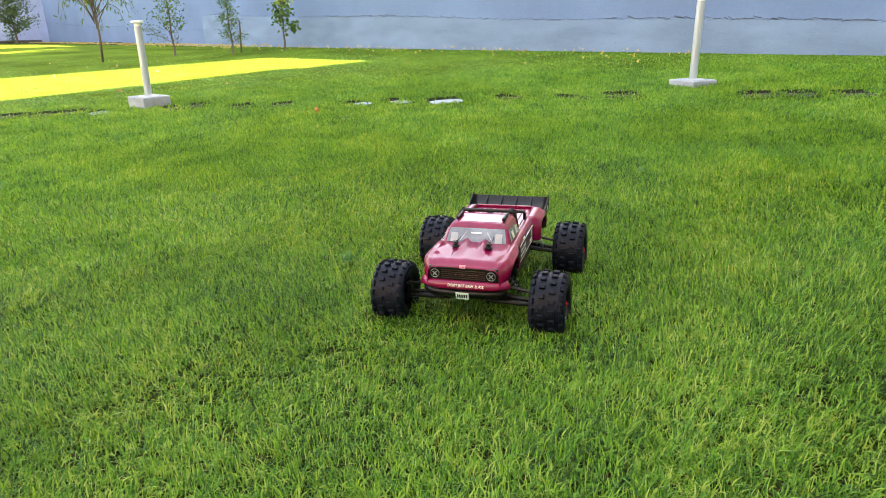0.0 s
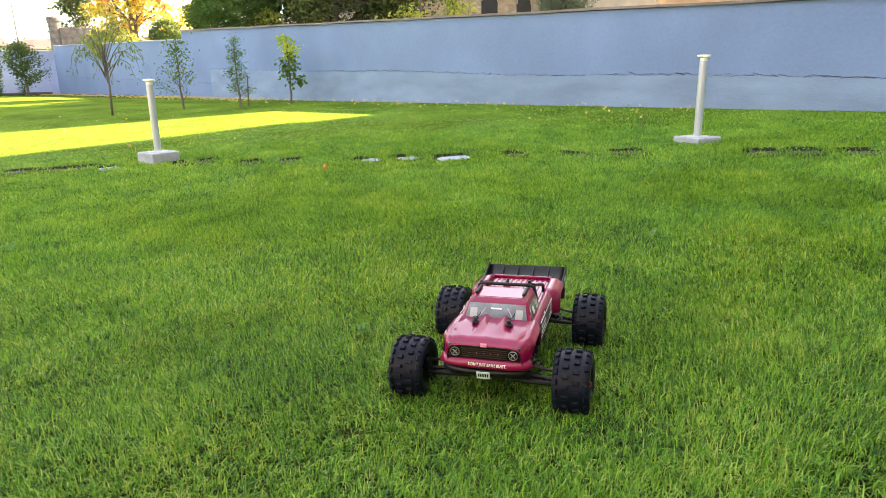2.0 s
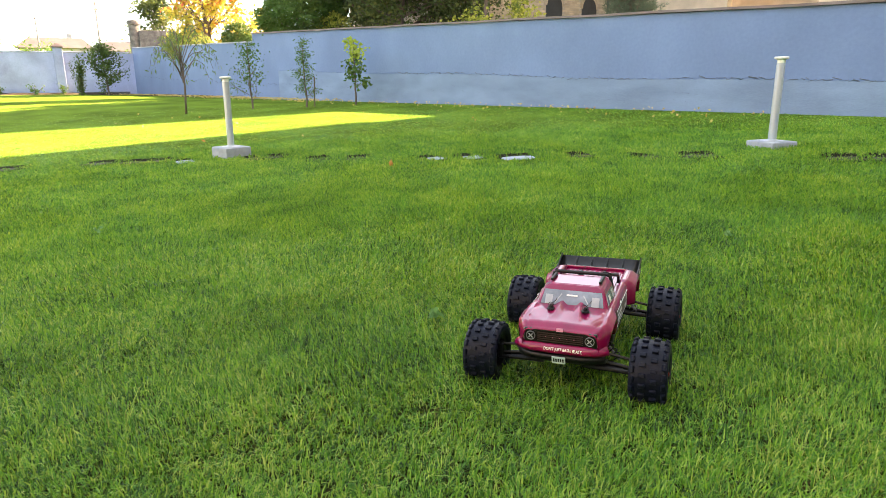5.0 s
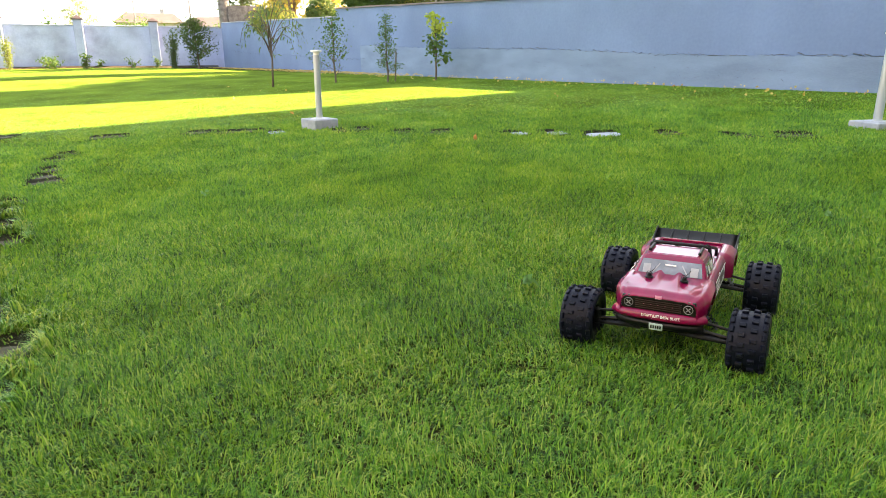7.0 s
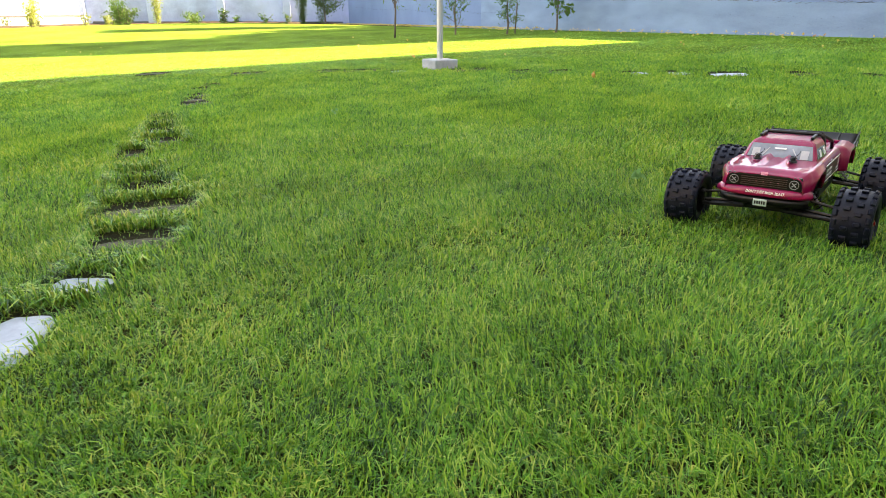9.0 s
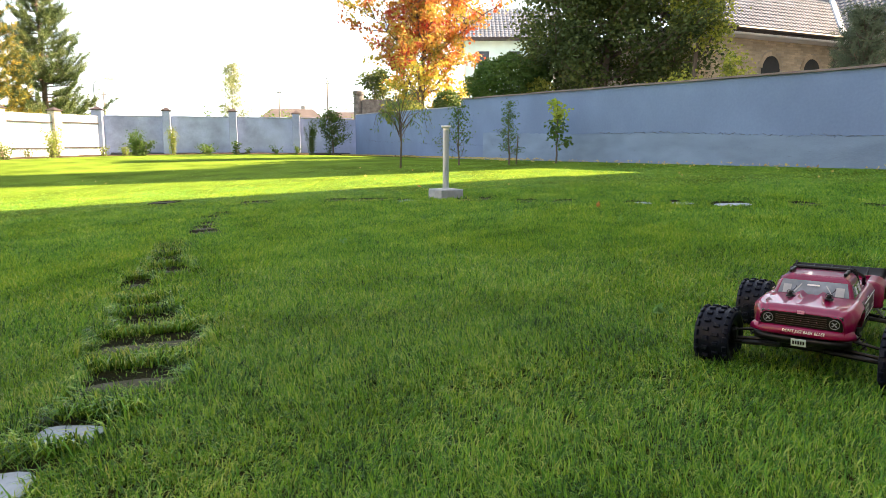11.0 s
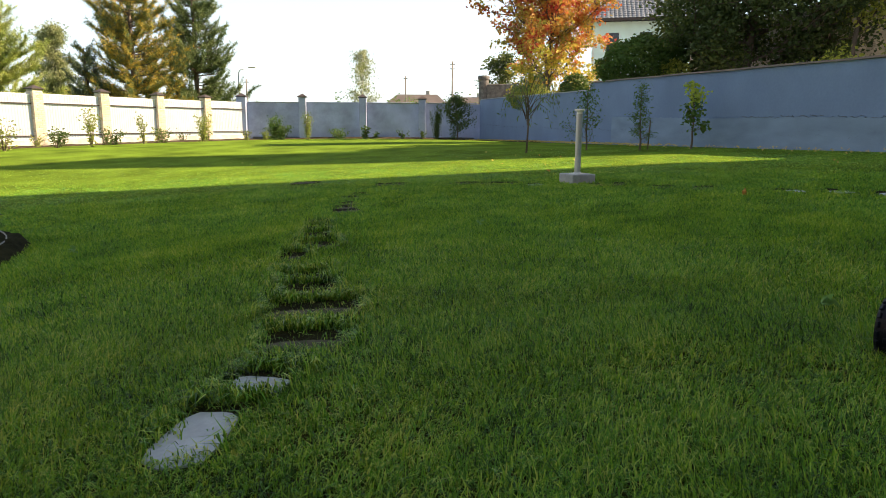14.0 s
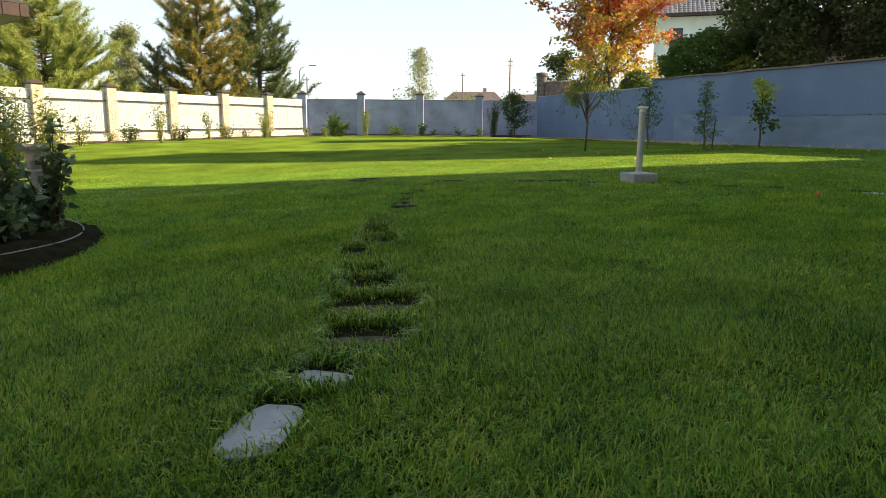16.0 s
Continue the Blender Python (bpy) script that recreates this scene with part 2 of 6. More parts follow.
# ---- ground ----
gx = np.unique(np.concatenate([np.linspace(-34, 14, 121), np.array([-600, -400, -250, -150, -100, -75, -60, -48, -40, 18, 24, 32, 45, 60, 90, 150, 250, 400, 600])]))
gy = np.unique(np.concatenate([np.linspace(-8, 36, 111), np.array([-600, -400, -250, -150, -90, -60, -40, -25, -15, 42, 50, 60, 80, 110, 160, 250, 400, 600])]))
XX, YY = np.meshgrid(gx, gy, indexing="ij")
ZZ = ground_z(XX, YY)
gv = np.stack([XX.ravel(), YY.ravel(), ZZ.ravel()], -1)
ny = len(gy)
gf = [(i * ny + j, (i + 1) * ny + j, (i + 1) * ny + j + 1, i * ny + j + 1) for i in range(len(gx) - 1) for j in range(ny - 1)]
ground = new("ground", mesh_from("ground", gv, gf, M_GROUND, True))
tagged(ground, "short green lawn soil that slopes gently over the garden", "lawn", kind="structure")

# ---- right wall: two runs of painted concrete with a sheet coping ----
WALL_T = 0.25


def wall_run(name, p0, p1, top0, top1, thick, mat, back, label, base=-0.4, step=1.2):
    """A wall from p0 to p1, its visible face on that line, its thickness towards back."""
    p0, p1, back = Vector(p0), Vector(p1), Vector(back)
    n = max(1, round((p1 - p0).length / step))
    vs, fs = [], []
    for i in range(n + 1):
        p = p0.lerp(p1, i / n)
        q, t = p + back * thick, top0 + (top1 - top0) * i / n
        g = gz(p.x, p.y) + base
        vs += [(p.x, p.y, g), (p.x, p.y, t), (q.x, q.y, t), (q.x, q.y, g)]
        if i:
            a = 4 * (i - 1)
            fs += [(a + k, a + 4 + k, a + 4 + (k + 1) % 4, a + (k + 1) % 4) for k in range(4)]
    fs += [(0, 1, 2, 3), (4 * n + 3, 4 * n + 2, 4 * n + 1, 4 * n)]
    ob = new(name, mesh_from(name, vs, fs, mat))
    return tagged(ob, label, "wall", kind="structure")


BACK = -WALL_N
wall_run("wall_right_near", wall_at(-9), wall_at(18.2), 1.44, 2.205, WALL_T, M_WALL, BACK, "long pale blue-grey painted concrete garden wall in shade")
wall_run("wall_right_far", wall_at(18.2), wall_at(30.8), 1.965, 2.205, WALL_T, M_WALL, BACK, "lower stretch of pale blue-grey painted concrete garden wall")

# ---- back wall and left fence ----
CORNER = Vector(wall_at(30.8))
PILLAR0 = Vector((-27.75, 21.07))
wall_run("wall_back", CORNER, PILLAR0, 1.98, 2.03, 0.2, M_GREYWALL, Vector((-0.65, 0.76)), "grey plastered boundary wall in shade")

# coping, foot strip and rough joint line of the right wall
def coping(name, s0, s1, top0, top1, w0, w1, h, mat, parent):
    """A coping strip along the right wall, from w0 in front of its face to w1 behind."""
    vs, fs, n = [], [], max(2, round((s1 - s0) / 1.0))
    for i in range(n + 1):
        s = s0 + (s1 - s0) * i / n
        t = top0 + (top1 - top0) * i / n + 0.006 * math.sin(s * 2.1)
        for off, z in ((w0, t), (w0, t + h), (-w1, t + h + 0.02), (-w1, t)):
            vs.append((*wall_at(s, off), z))
        if i:
            a = 4 * (i - 1)
            fs += [(a + k, a + 4 + k, a + 4 + (k + 1) % 4, a + (k + 1) % 4) for k in range(4)]
    fs += [(0, 1, 2, 3), (4 * n + 3, 4 * n + 2, 4 * n + 1, 4 * n)]
    ob = new(name, mesh_from(name, vs, fs, mat))
    ob.parent = parent
    return ob


wr1, wr2 = bpy.data.objects["wall_right_near"], bpy.data.objects["wall_right_far"]
coping("coping", -9, 18.16, 1.444, 2.209, 0.05, WALL_T + 0.05, 0.035, M_COPING, wr1)
coping("coping", 18.2, 30.6, 1.969, 2.209, 0.03, WALL_T + 0.03, 0.03, M_CONCRETE, wr2)

# ragged ledge of plaster where the lower pour ends, and old formwork lines below it
rng = random.Random(4)


def ledge(name, s0, s1, z0, slope, drop, out, mat, parent, gap=0.0):
    bm = bmesh.new()
    s = s0
    while s < s1:
        ln = rng.uniform(0.03, 0.12)
        if rng.random() > gap:
            z = z0 + slope * s + 0.018 * math.sin(s * 0.9) + rng.uniform(-0.012, 0.012)
            d, o = drop * rng.uniform(0.4, 1.3), out * rng.uniform(0.4, 1.2)
            tilt = rng.uniform(-0.03, 0.03)
            ps = []
            for ds, zz in ((0, z), (ln, z + tilt)):
                for off, dz in ((-0.01, d * 0.5), (o, 0.1 * d), (-0.01, -d * 0.5)):
                    ps.append(bm.verts.new((*wall_at(s + ds, off), zz + dz)))
            a, b, c, e, f, g = ps
            for q in ((a, b, f, e), (b, c, g, f), (a, c, b), (e, f, g)):
                bm.faces.new(q)
        s += ln * 0.9
    return part(name, bm, mat, parent)


# shade in the ragged crack and formwork lines, put in as dark colour
M_WALLDARK = material("crevice_shade", (0.12, 0.14, 0.18), 0.9, scale=6, vary=0.3, fine=40, bump=0.4)
M_WALLLOW = material("lower_paint", (0.192, 0.262, 0.39), 0.85, scale=1.2, vary=0.16, fine=26, bump=0.45, bump_dist=0.01, stain=0.14, stretch=(1, 1, 3))
vs, fs, s, i = [], [], -8.9, 0
while s < 16.6:
    z = 0.80 + 0.0175 * s + 0.018 * math.sin(s * 0.9) + rng.uniform(-0.012, 0.012)
    fx, fy = wall_at(s, 0.008)
    bx, by = wall_at(s, -0.01)
    vs += [(fx, fy, gz(fx, fy) - 0.2), (fx, fy, z - 0.008), (bx, by, z)]
    if i:
        k = 3 * i
        fs += [(k, k + 1, k - 2, k - 3), (k + 1, k + 2, k - 1, k - 2)]
    s, i = s + rng.uniform(0.03, 0.11), i + 1
lower = new("lower_band", mesh_from("lower_band", vs, fs, M_WALLLOW))
lower.parent = wr1
lower["label"] = "slightly paler lower pour of the wall"
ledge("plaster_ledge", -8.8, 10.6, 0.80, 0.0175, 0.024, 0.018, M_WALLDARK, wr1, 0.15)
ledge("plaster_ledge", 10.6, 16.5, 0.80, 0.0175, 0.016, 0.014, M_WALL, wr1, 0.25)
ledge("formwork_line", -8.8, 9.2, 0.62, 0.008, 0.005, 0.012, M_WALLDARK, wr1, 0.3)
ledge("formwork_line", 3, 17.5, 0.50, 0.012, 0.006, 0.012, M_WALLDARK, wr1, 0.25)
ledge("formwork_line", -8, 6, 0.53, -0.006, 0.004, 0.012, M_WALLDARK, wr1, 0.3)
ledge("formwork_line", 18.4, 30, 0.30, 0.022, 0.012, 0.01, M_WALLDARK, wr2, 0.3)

# ---- back wall: pillars with brown caps ----
BACK_D = (PILLAR0 - CORNER).normalized()
BACK_N = Vector((0.651, -0.759))


def cap_bm(w, h, z, eave=0.05):
    bm = bmesh.new()
    a = w / 2 + eave
    for zz, hh in ((z, 0.03),):
        add_box(bm, (2 * a, 2 * a, hh), pose(0, 0, zz + hh / 2), 0.006)
    vs = [bm.verts.new(p) for p in ((-a, -a, z + 0.03), (a, -a, z + 0.03), (a, a, z + 0.03), (-a, a, z + 0.03), (0, 0, z + 0.03 + h))]
    for k in range(4):
        bm.faces.new((vs[k], vs[(k + 1) % 4], vs[4]))
    return bm


def grey_pillar(p, top, yaw, w=0.36):
    g = gz(p.x, p.y)
    t = thing("wall_pillar", pose(p.x, p.y, g, 0, 0, yaw), "grey plastered wall pillar with a pointed dark brown cap", "pillar", "grey wall pillars")
    part("shaft", box_bm((w, w, top - g + 0.1), (0, 0, (top - g - 0.1) / 2), 0.012), M_GREYWALL, t)
    part("cap", cap_bm(w, 0.16, top - g), M_BROWN, t, "dark brown sheet cap")


BYAW = math.degrees(math.atan2(BACK_D.y, BACK_D.x))
for d in (2.95, 5.94, 8.94, 11.93):
    grey_pillar(CORNER + BACK_D * d + BACK_N * 0.07, 2.2 if d < 3 else 2.26, BYAW, 0.36 if d < 11 else 0.44)
coping_bm = bmesh.new()
L = (PILLAR0 - CORNER).length
add_box(coping_bm, (L - 0.3, 0.3, 0.03), pose(0, 0, 0), 0.006)
mid = (CORNER + PILLAR0) / 2 - BACK_N * 0.1
ob = part("coping", coping_bm, M_GREYWALL)
ob.matrix_world = pose(mid.x, mid.y, 2.027, 0, 0, BYAW)
bw = bpy.data.objects["wall_back"]
ob.parent = bw
bm = bmesh.new()
add_box(bm, (L - 0.6, 0.3, 0.24), pose(0, 0, 0), 0.02)
ob = part("foundation_strip", bm, material("dark_plinth", (0.10, 0.10, 0.105), 0.9, scale=4, vary=0.3, fine=30))
ob.matrix_world = pose(mid.x + BACK_N.x * 0.08, mid.y + BACK_N.y * 0.08, 0.2, 0, 0, BYAW)
ob.parent = bw

# ---- left fence: white profiled sheets between yellow brick pillars ----
FENCE_D = (Vector((-25.34, 7.91)) - PILLAR0).normalized()
SPACING = (Vector((-25.34, 7.91)) - PILLAR0).length / 5
FYAW = math.degrees(math.atan2(FENCE_D.y, FENCE_D.x))
FENCE_N = Vector((-FENCE_D.y, FENCE_D.x))
if FENCE_N.x < 0:
    FENCE_N = -FENCE_N
FTOP = (2.24, 2.2, 2.17, 2.15, 2.13, 2.1, 2.08, 2.06, 2.04, 2.02)
M_PLINTH = material("fence_plinth", (0.55, 0.52, 0.47), 0.9, scale=3, vary=0.3, fine=40, bump=0.4, stain=0.3)


def profiled_sheet(ln, h):
    """A profiled sheet in the xz plane with shallow vertical ribs."""
    bm = bmesh.new()
    n = round(ln / 0.1)
    vs = []
    for i in range(n + 1):
        for dx, dy in ((0, 0), (0.3, 0.0), (0.4, 0.007), (0.9, 0.007)):
            x = (i + dx) * 0.1
            if x <= ln:
                vs.append((x - ln / 2, dy))
    lo = [bm.verts.new((x, y, 0)) for x, y in vs]
    hi = [bm.verts.new((x, y, h)) for x, y in vs]
    for k in range(len(vs) - 1):
        bm.faces.new((lo[k], lo[k + 1], hi[k + 1], hi[k]))
    bmesh.ops.solidify(bm, geom=bm.faces[:], thickness=0.004)
    return bm


BRICKS = []
for i in range(9):
    a, b = PILLAR0 + FENCE_D * (SPACING * i), PILLAR0 + FENCE_D * (SPACING * (i + 1))
    m = (a + b) / 2
    g = (gz(a.x, a.y) + gz(b.x, b.y)) / 2
    top = FTOP[i] - 0.30
    f = thing("fence_bay", pose(m.x, m.y, g, 0, 0, FYAW), "white profiled steel fence bay with dark brown rails", "fence", "white fence bays", "structure")
    ln = SPACING - 0.36
    sh = part("sheet", profiled_sheet(ln, top - g - 0.28), M_SHEET, f)
    sh.matrix_basis = pose(0, 0.02, 0.28)
    s = 1 if (Matrix.Rotation(radians(FYAW), 2) @ Vector((0, 1))).dot(FENCE_N) > 0 else -1
    part("top_rail", box_bm((ln, 0.05, 0.045), (0, s * 0.05, top - g - 0.3), 0.005), M_BROWN, f, "dark brown rail")
    part("bottom_rail", box_bm((ln, 0.05, 0.045), (0, s * 0.05, 0.42), 0.005), M_BROWN, f, "dark brown rail")
    part("edge_trim", box_bm((ln, 0.03, 0.05), (0, 0.02, top - g + 0.02), 0.004), M_SHEET, f)
    part("plinth", box_bm((ln, 0.22, 0.62), (0, 0.0, -0.03), 0.01), M_PLINTH, f, "pale cast plinth")
    if i < 8:
        p, pt = b, FTOP[i + 1]
        pg = gz(p.x, p.y)
        t = thing("brick_pillar", pose(p.x, p.y, pg, 0, 0, FYAW), "yellow brick fence pillar with a brown pointed cap", "pillar", "brick fence pillars")
        part("core", box_bm((0.355, 0.355, pt - pg), (0, 0, (pt - pg) / 2 - 0.1)), M_PLINTH, t, "grey mortar core")
        part("cap", cap_bm(0.37, 0.13, pt - pg - 0.1), M_BROWN, t, "dark brown sheet cap")
        BRICKS.append((t, pt - pg - 0.1))

# ---- garden bollards ----
M_WHITE = material("lamp_head", (0.80, 0.80, 0.78), 0.5, scale=20, vary=0.06, fine=60, bump=0.03)


def bollard(x, y, yaw, rise):
    t = thing("bollard_light", pose(x, y, gz(x, y) + rise, 0, 0, yaw), "round steel garden bollard light on a square concrete block", "bollard light", "garden bollards")
    part("base_block", box_bm((0.305, 0.305, 0.22), (0, 0, -0.025), 0.012, 2), M_CONCRETE, t, "pale cast concrete block")
    bm = bmesh.new()
    add_lathe(bm, [(0.0, 0.085), (0.05, 0.085), (0.05, 0.095), (0.036, 0.10), (0.036, 0.77), (0.0, 0.77)], 28)
    part("pole", bm, M_STEEL, t, shade=False)
    bm = bmesh.new()
    add_lathe(bm, [(0.0, 0.77), (0.034, 0.77), (0.034, 0.80), (0.0, 0.80)], 24)
    part("lens", bm, M_WHITE, t, "frosted white lens ring")
    bm = bmesh.new()
    add_lathe(bm, [(0.0, 0.798), (0.045, 0.80), (0.060, 0.808), (0.060, 0.82), (0.054, 0.825), (0.0, 0.827)], 28)
    part("cap", bm, M_WHITE, t, "pale flanged lamp cap")
    bm = bmesh.new()
    for k in range(3):
        add_cyl(bm, 0.006, 0.006, 0.006, pose(0.085 * math.cos(k * 2.09), 0.085 * math.sin(k * 2.09), 0.084), 8)
    add_lathe(bm, [(0.0, 0.0845), (0.098, 0.0845), (0.098, 0.089), (0.0, 0.089)], 24)
    part("flange", bm, M_STEEL, t)
    return t


bollard(-3.385, 6.932, 57, 0.025)
bollard(2.062, 6.621, 32, -0.03)

# ---- stepping stones: (x, y, width, depth, yaw, share left bare) ----
STONES = [(-1.445, 0.575, 0.17, 0.30, 32, 1.0), (-1.582, 0.866, 0.19, 0.13, 21, 1.0), (-1.715, 1.155, 0.30, 0.15, 38, 0.55), (-1.985, 1.455, 0.39, 0.15, 37, 0.5),
          (-2.24, 1.665, 0.25, 0.14, 43, 0.35), (-2.46, 1.82, 0.23, 0.14, 45, 0.35), (-2.945, 2.205, 0.17, 0.14, 42, 0.3), (-3.08, 2.53, 0.27, 0.14, 45, 0.35),
          (-3.40, 2.80, 0.21, 0.14, 40, 0.25), (-3.65, 3.05, 0.17, 0.14, 44, 0.25), (-3.85, 3.33, 0.20, 0.15, 66, 0.25), (-4.20, 3.95, 0.24, 0.18, 60, 0.25),
          (-4.42, 4.14, 0.20, 0.16, 50, 0.2), (-4.62, 4.42, 0.18, 0.18, 60, 0.2), (-5.02, 4.86, 0.22, 0.18, 62, 0.2), (-5.19, 5.16, 0.20, 0.18, 48, 0.2), (-5.74, 6.28, 0.45, 0.24, 27, 0.5),
          (-7.34, 6.27, 0.36, 0.2, 28, 0.2), (-4.78, 6.59, 0.34, 0.18, 3, 0.25), (-4.38, 6.61, 0.36, 0.18, 3, 0.25), (-4.06, 6.68, 0.23, 0.18, 22, 0.3), (-3.74, 6.58, 0.21, 0.22, 40, 0.7),
          (-3.02, 6.68, 0.16, 0.18, 38, 0.3), (-2.82, 6.75, 0.21, 0.18, 14, 0.3), (-2.26, 6.53, 0.23, 0.18, 20, 0.3), (-1.83, 6.50, 0.27, 0.2, 14, 0.4),
          (-1.02, 6.37, 0.18, 0.2, 40, 0.7), (-0.67, 6.38, 0.19, 0.22, 30, 0.7), (-0.23, 6.26, 0.33, 0.25, 15, 1.0), (0.35, 6.30, 0.20, 0.2, 20, 0.4), (0.94, 6.16, 0.17, 0.2, 36, 0.5),
          (1.34, 6.13, 0.32, 0.2, 4, 0.4), (2.38, 5.80, 0.30, 0.2, -4, 0.25), (2.67, 5.74, 0.27, 0.2, -14, 0.3), (3.04, 5.61, 0.28, 0.2, -8, 0.3)]
# soil of the flower bed, and the turf's shade colour behind the stones
M_SOIL_SHADE = material("soil_and_shade", (0.022, 0.023, 0.012), 0.95, scale=12, vary=0.5, fine=80, bump=0.8, bump_dist=0.02, spec=0.03)


def gap_depth(x, y, bare):
    """How far the turf stands back from a stone's far edge."""
    return 0.07 if bare > 0.6 and y < 4 else min(0.26, 0.11 + 0.03 * math.hypot(x, y))


def flagstone(x, y, w, d, yaw, seed, mat):
    r = random.Random(seed)
    n = 18
    pts = []
    for k in range(n):
        a = 2 * math.pi * k / n
        c, s = math.cos(a), math.sin(a)
        e = (abs(c) ** 4 + abs(s) ** 4) ** -0.25
        q = 1 + r.uniform(-0.06, 0.05)
        pts.append((c * e * w / 2 * q, s * e * d / 2 * q))
    bm = bmesh.new()
    add_prism(bm, [(px * 0.97, py * 0.97) for px, py in pts], 0.05, pose(0, 0, -0.045))
    es = [e for e in bm.edges if abs(e.verts[0].co.z - e.verts[1].co.z) < 1e-6 and e.verts[0].co.z > -0.01]
    bmesh.ops.bevel(bm, geom=es, offset=0.006, segments=2, affect="EDGES")
    ob = part("stepping_stone", bm, mat)
    ob.matrix_basis = pose(x, y, gz(x, y) + 0.004, math.degrees(math.atan(SY)), -math.degrees(math.atan(SX)), 0) @ pose(0, 0, 0, 0, 0, yaw)
    return tagged(ob, "pale grey stepping stone sunk into the lawn", "stepping stone", "stepping stones")


for k, (x, y, w, d, yaw, bare) in enumerate(STONES):
    # stones left less bare take the darker stone colour
    st = flagstone(x, y, w, d, yaw, k, M_STONE if bare > 0.6 else M_DARKSTONE)
    bm = bmesh.new()
    r = random.Random(k)
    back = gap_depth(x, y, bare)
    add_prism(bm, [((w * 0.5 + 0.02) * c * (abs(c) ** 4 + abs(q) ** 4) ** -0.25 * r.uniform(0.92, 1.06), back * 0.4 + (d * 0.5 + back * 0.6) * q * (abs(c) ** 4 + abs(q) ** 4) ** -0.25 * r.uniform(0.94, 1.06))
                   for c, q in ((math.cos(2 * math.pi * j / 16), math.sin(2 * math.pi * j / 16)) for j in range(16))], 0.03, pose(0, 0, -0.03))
    # dark sheet that paints the shade under the overhanging turf
    so = part("shade_gap", bm, M_SOIL_SHADE, st, "dark sheet for the turf's shade round the stone")


# dark planting strips along the foot of the fence and of the back wall
def strip(name, p0, p1, nrm, width, label):
    bm, r = bmesh.new(), random.Random(7)
    n = max(4, int((p1 - p0).length / 0.35))
    rows = []
    for i in range(n + 1):
        p = p0.lerp(p1, i / n)
        row = []
        for off, h in ((0.02, 0.05), (width * 0.5, 0.07), (width * r.uniform(0.8, 1.1), 0.03), (width * 1.15, -0.05)):
            q = p + nrm * off
            row.append(bm.verts.new((q.x, q.y, gz(q.x, q.y) + h + r.uniform(-0.02, 0.02))))
        rows.append(row)
    for a, b in zip(rows, rows[1:]):
        for k in range(3):
            bm.faces.new((a[k], b[k], b[k + 1], a[k + 1]))
    tagged(part(name, bm, M_LITTER, shade=True), label, "soil", kind="structure")


M_LITTER = material("litter_soil", (0.060, 0.047, 0.032), 0.95, scale=5, vary=0.6, fine=35, bump=1.0, bump_dist=0.03, spec=0.05)
strip("planting_strip", PILLAR0, PILLAR0 + FENCE_D * SPACING * 8, FENCE_N, 0.85, "strip of dark soil and litter along the white fence")
strip("planting_strip", CORNER, PILLAR0, BACK_N, 0.5, "strip of dark soil and litter along the grey wall")
strip("planting_strip", Vector(wall_at(21)), CORNER, WALL_N, 0.6, "strip of brown litter along the painted wall")

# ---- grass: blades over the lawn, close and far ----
# turf lies in rings round the camera, thickest in the bearings it views
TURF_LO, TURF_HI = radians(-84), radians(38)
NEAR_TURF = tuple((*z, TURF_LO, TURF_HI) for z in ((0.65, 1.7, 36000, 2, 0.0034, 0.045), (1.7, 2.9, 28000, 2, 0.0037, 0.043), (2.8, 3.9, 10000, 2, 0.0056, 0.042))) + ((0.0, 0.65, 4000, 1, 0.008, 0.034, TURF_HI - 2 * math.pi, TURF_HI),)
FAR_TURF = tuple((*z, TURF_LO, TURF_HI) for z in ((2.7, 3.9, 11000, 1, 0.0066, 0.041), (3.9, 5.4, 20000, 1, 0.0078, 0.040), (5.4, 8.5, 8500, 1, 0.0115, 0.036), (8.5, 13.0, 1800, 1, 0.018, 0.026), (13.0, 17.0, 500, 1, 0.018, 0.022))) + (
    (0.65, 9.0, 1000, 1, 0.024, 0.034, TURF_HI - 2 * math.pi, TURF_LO),)


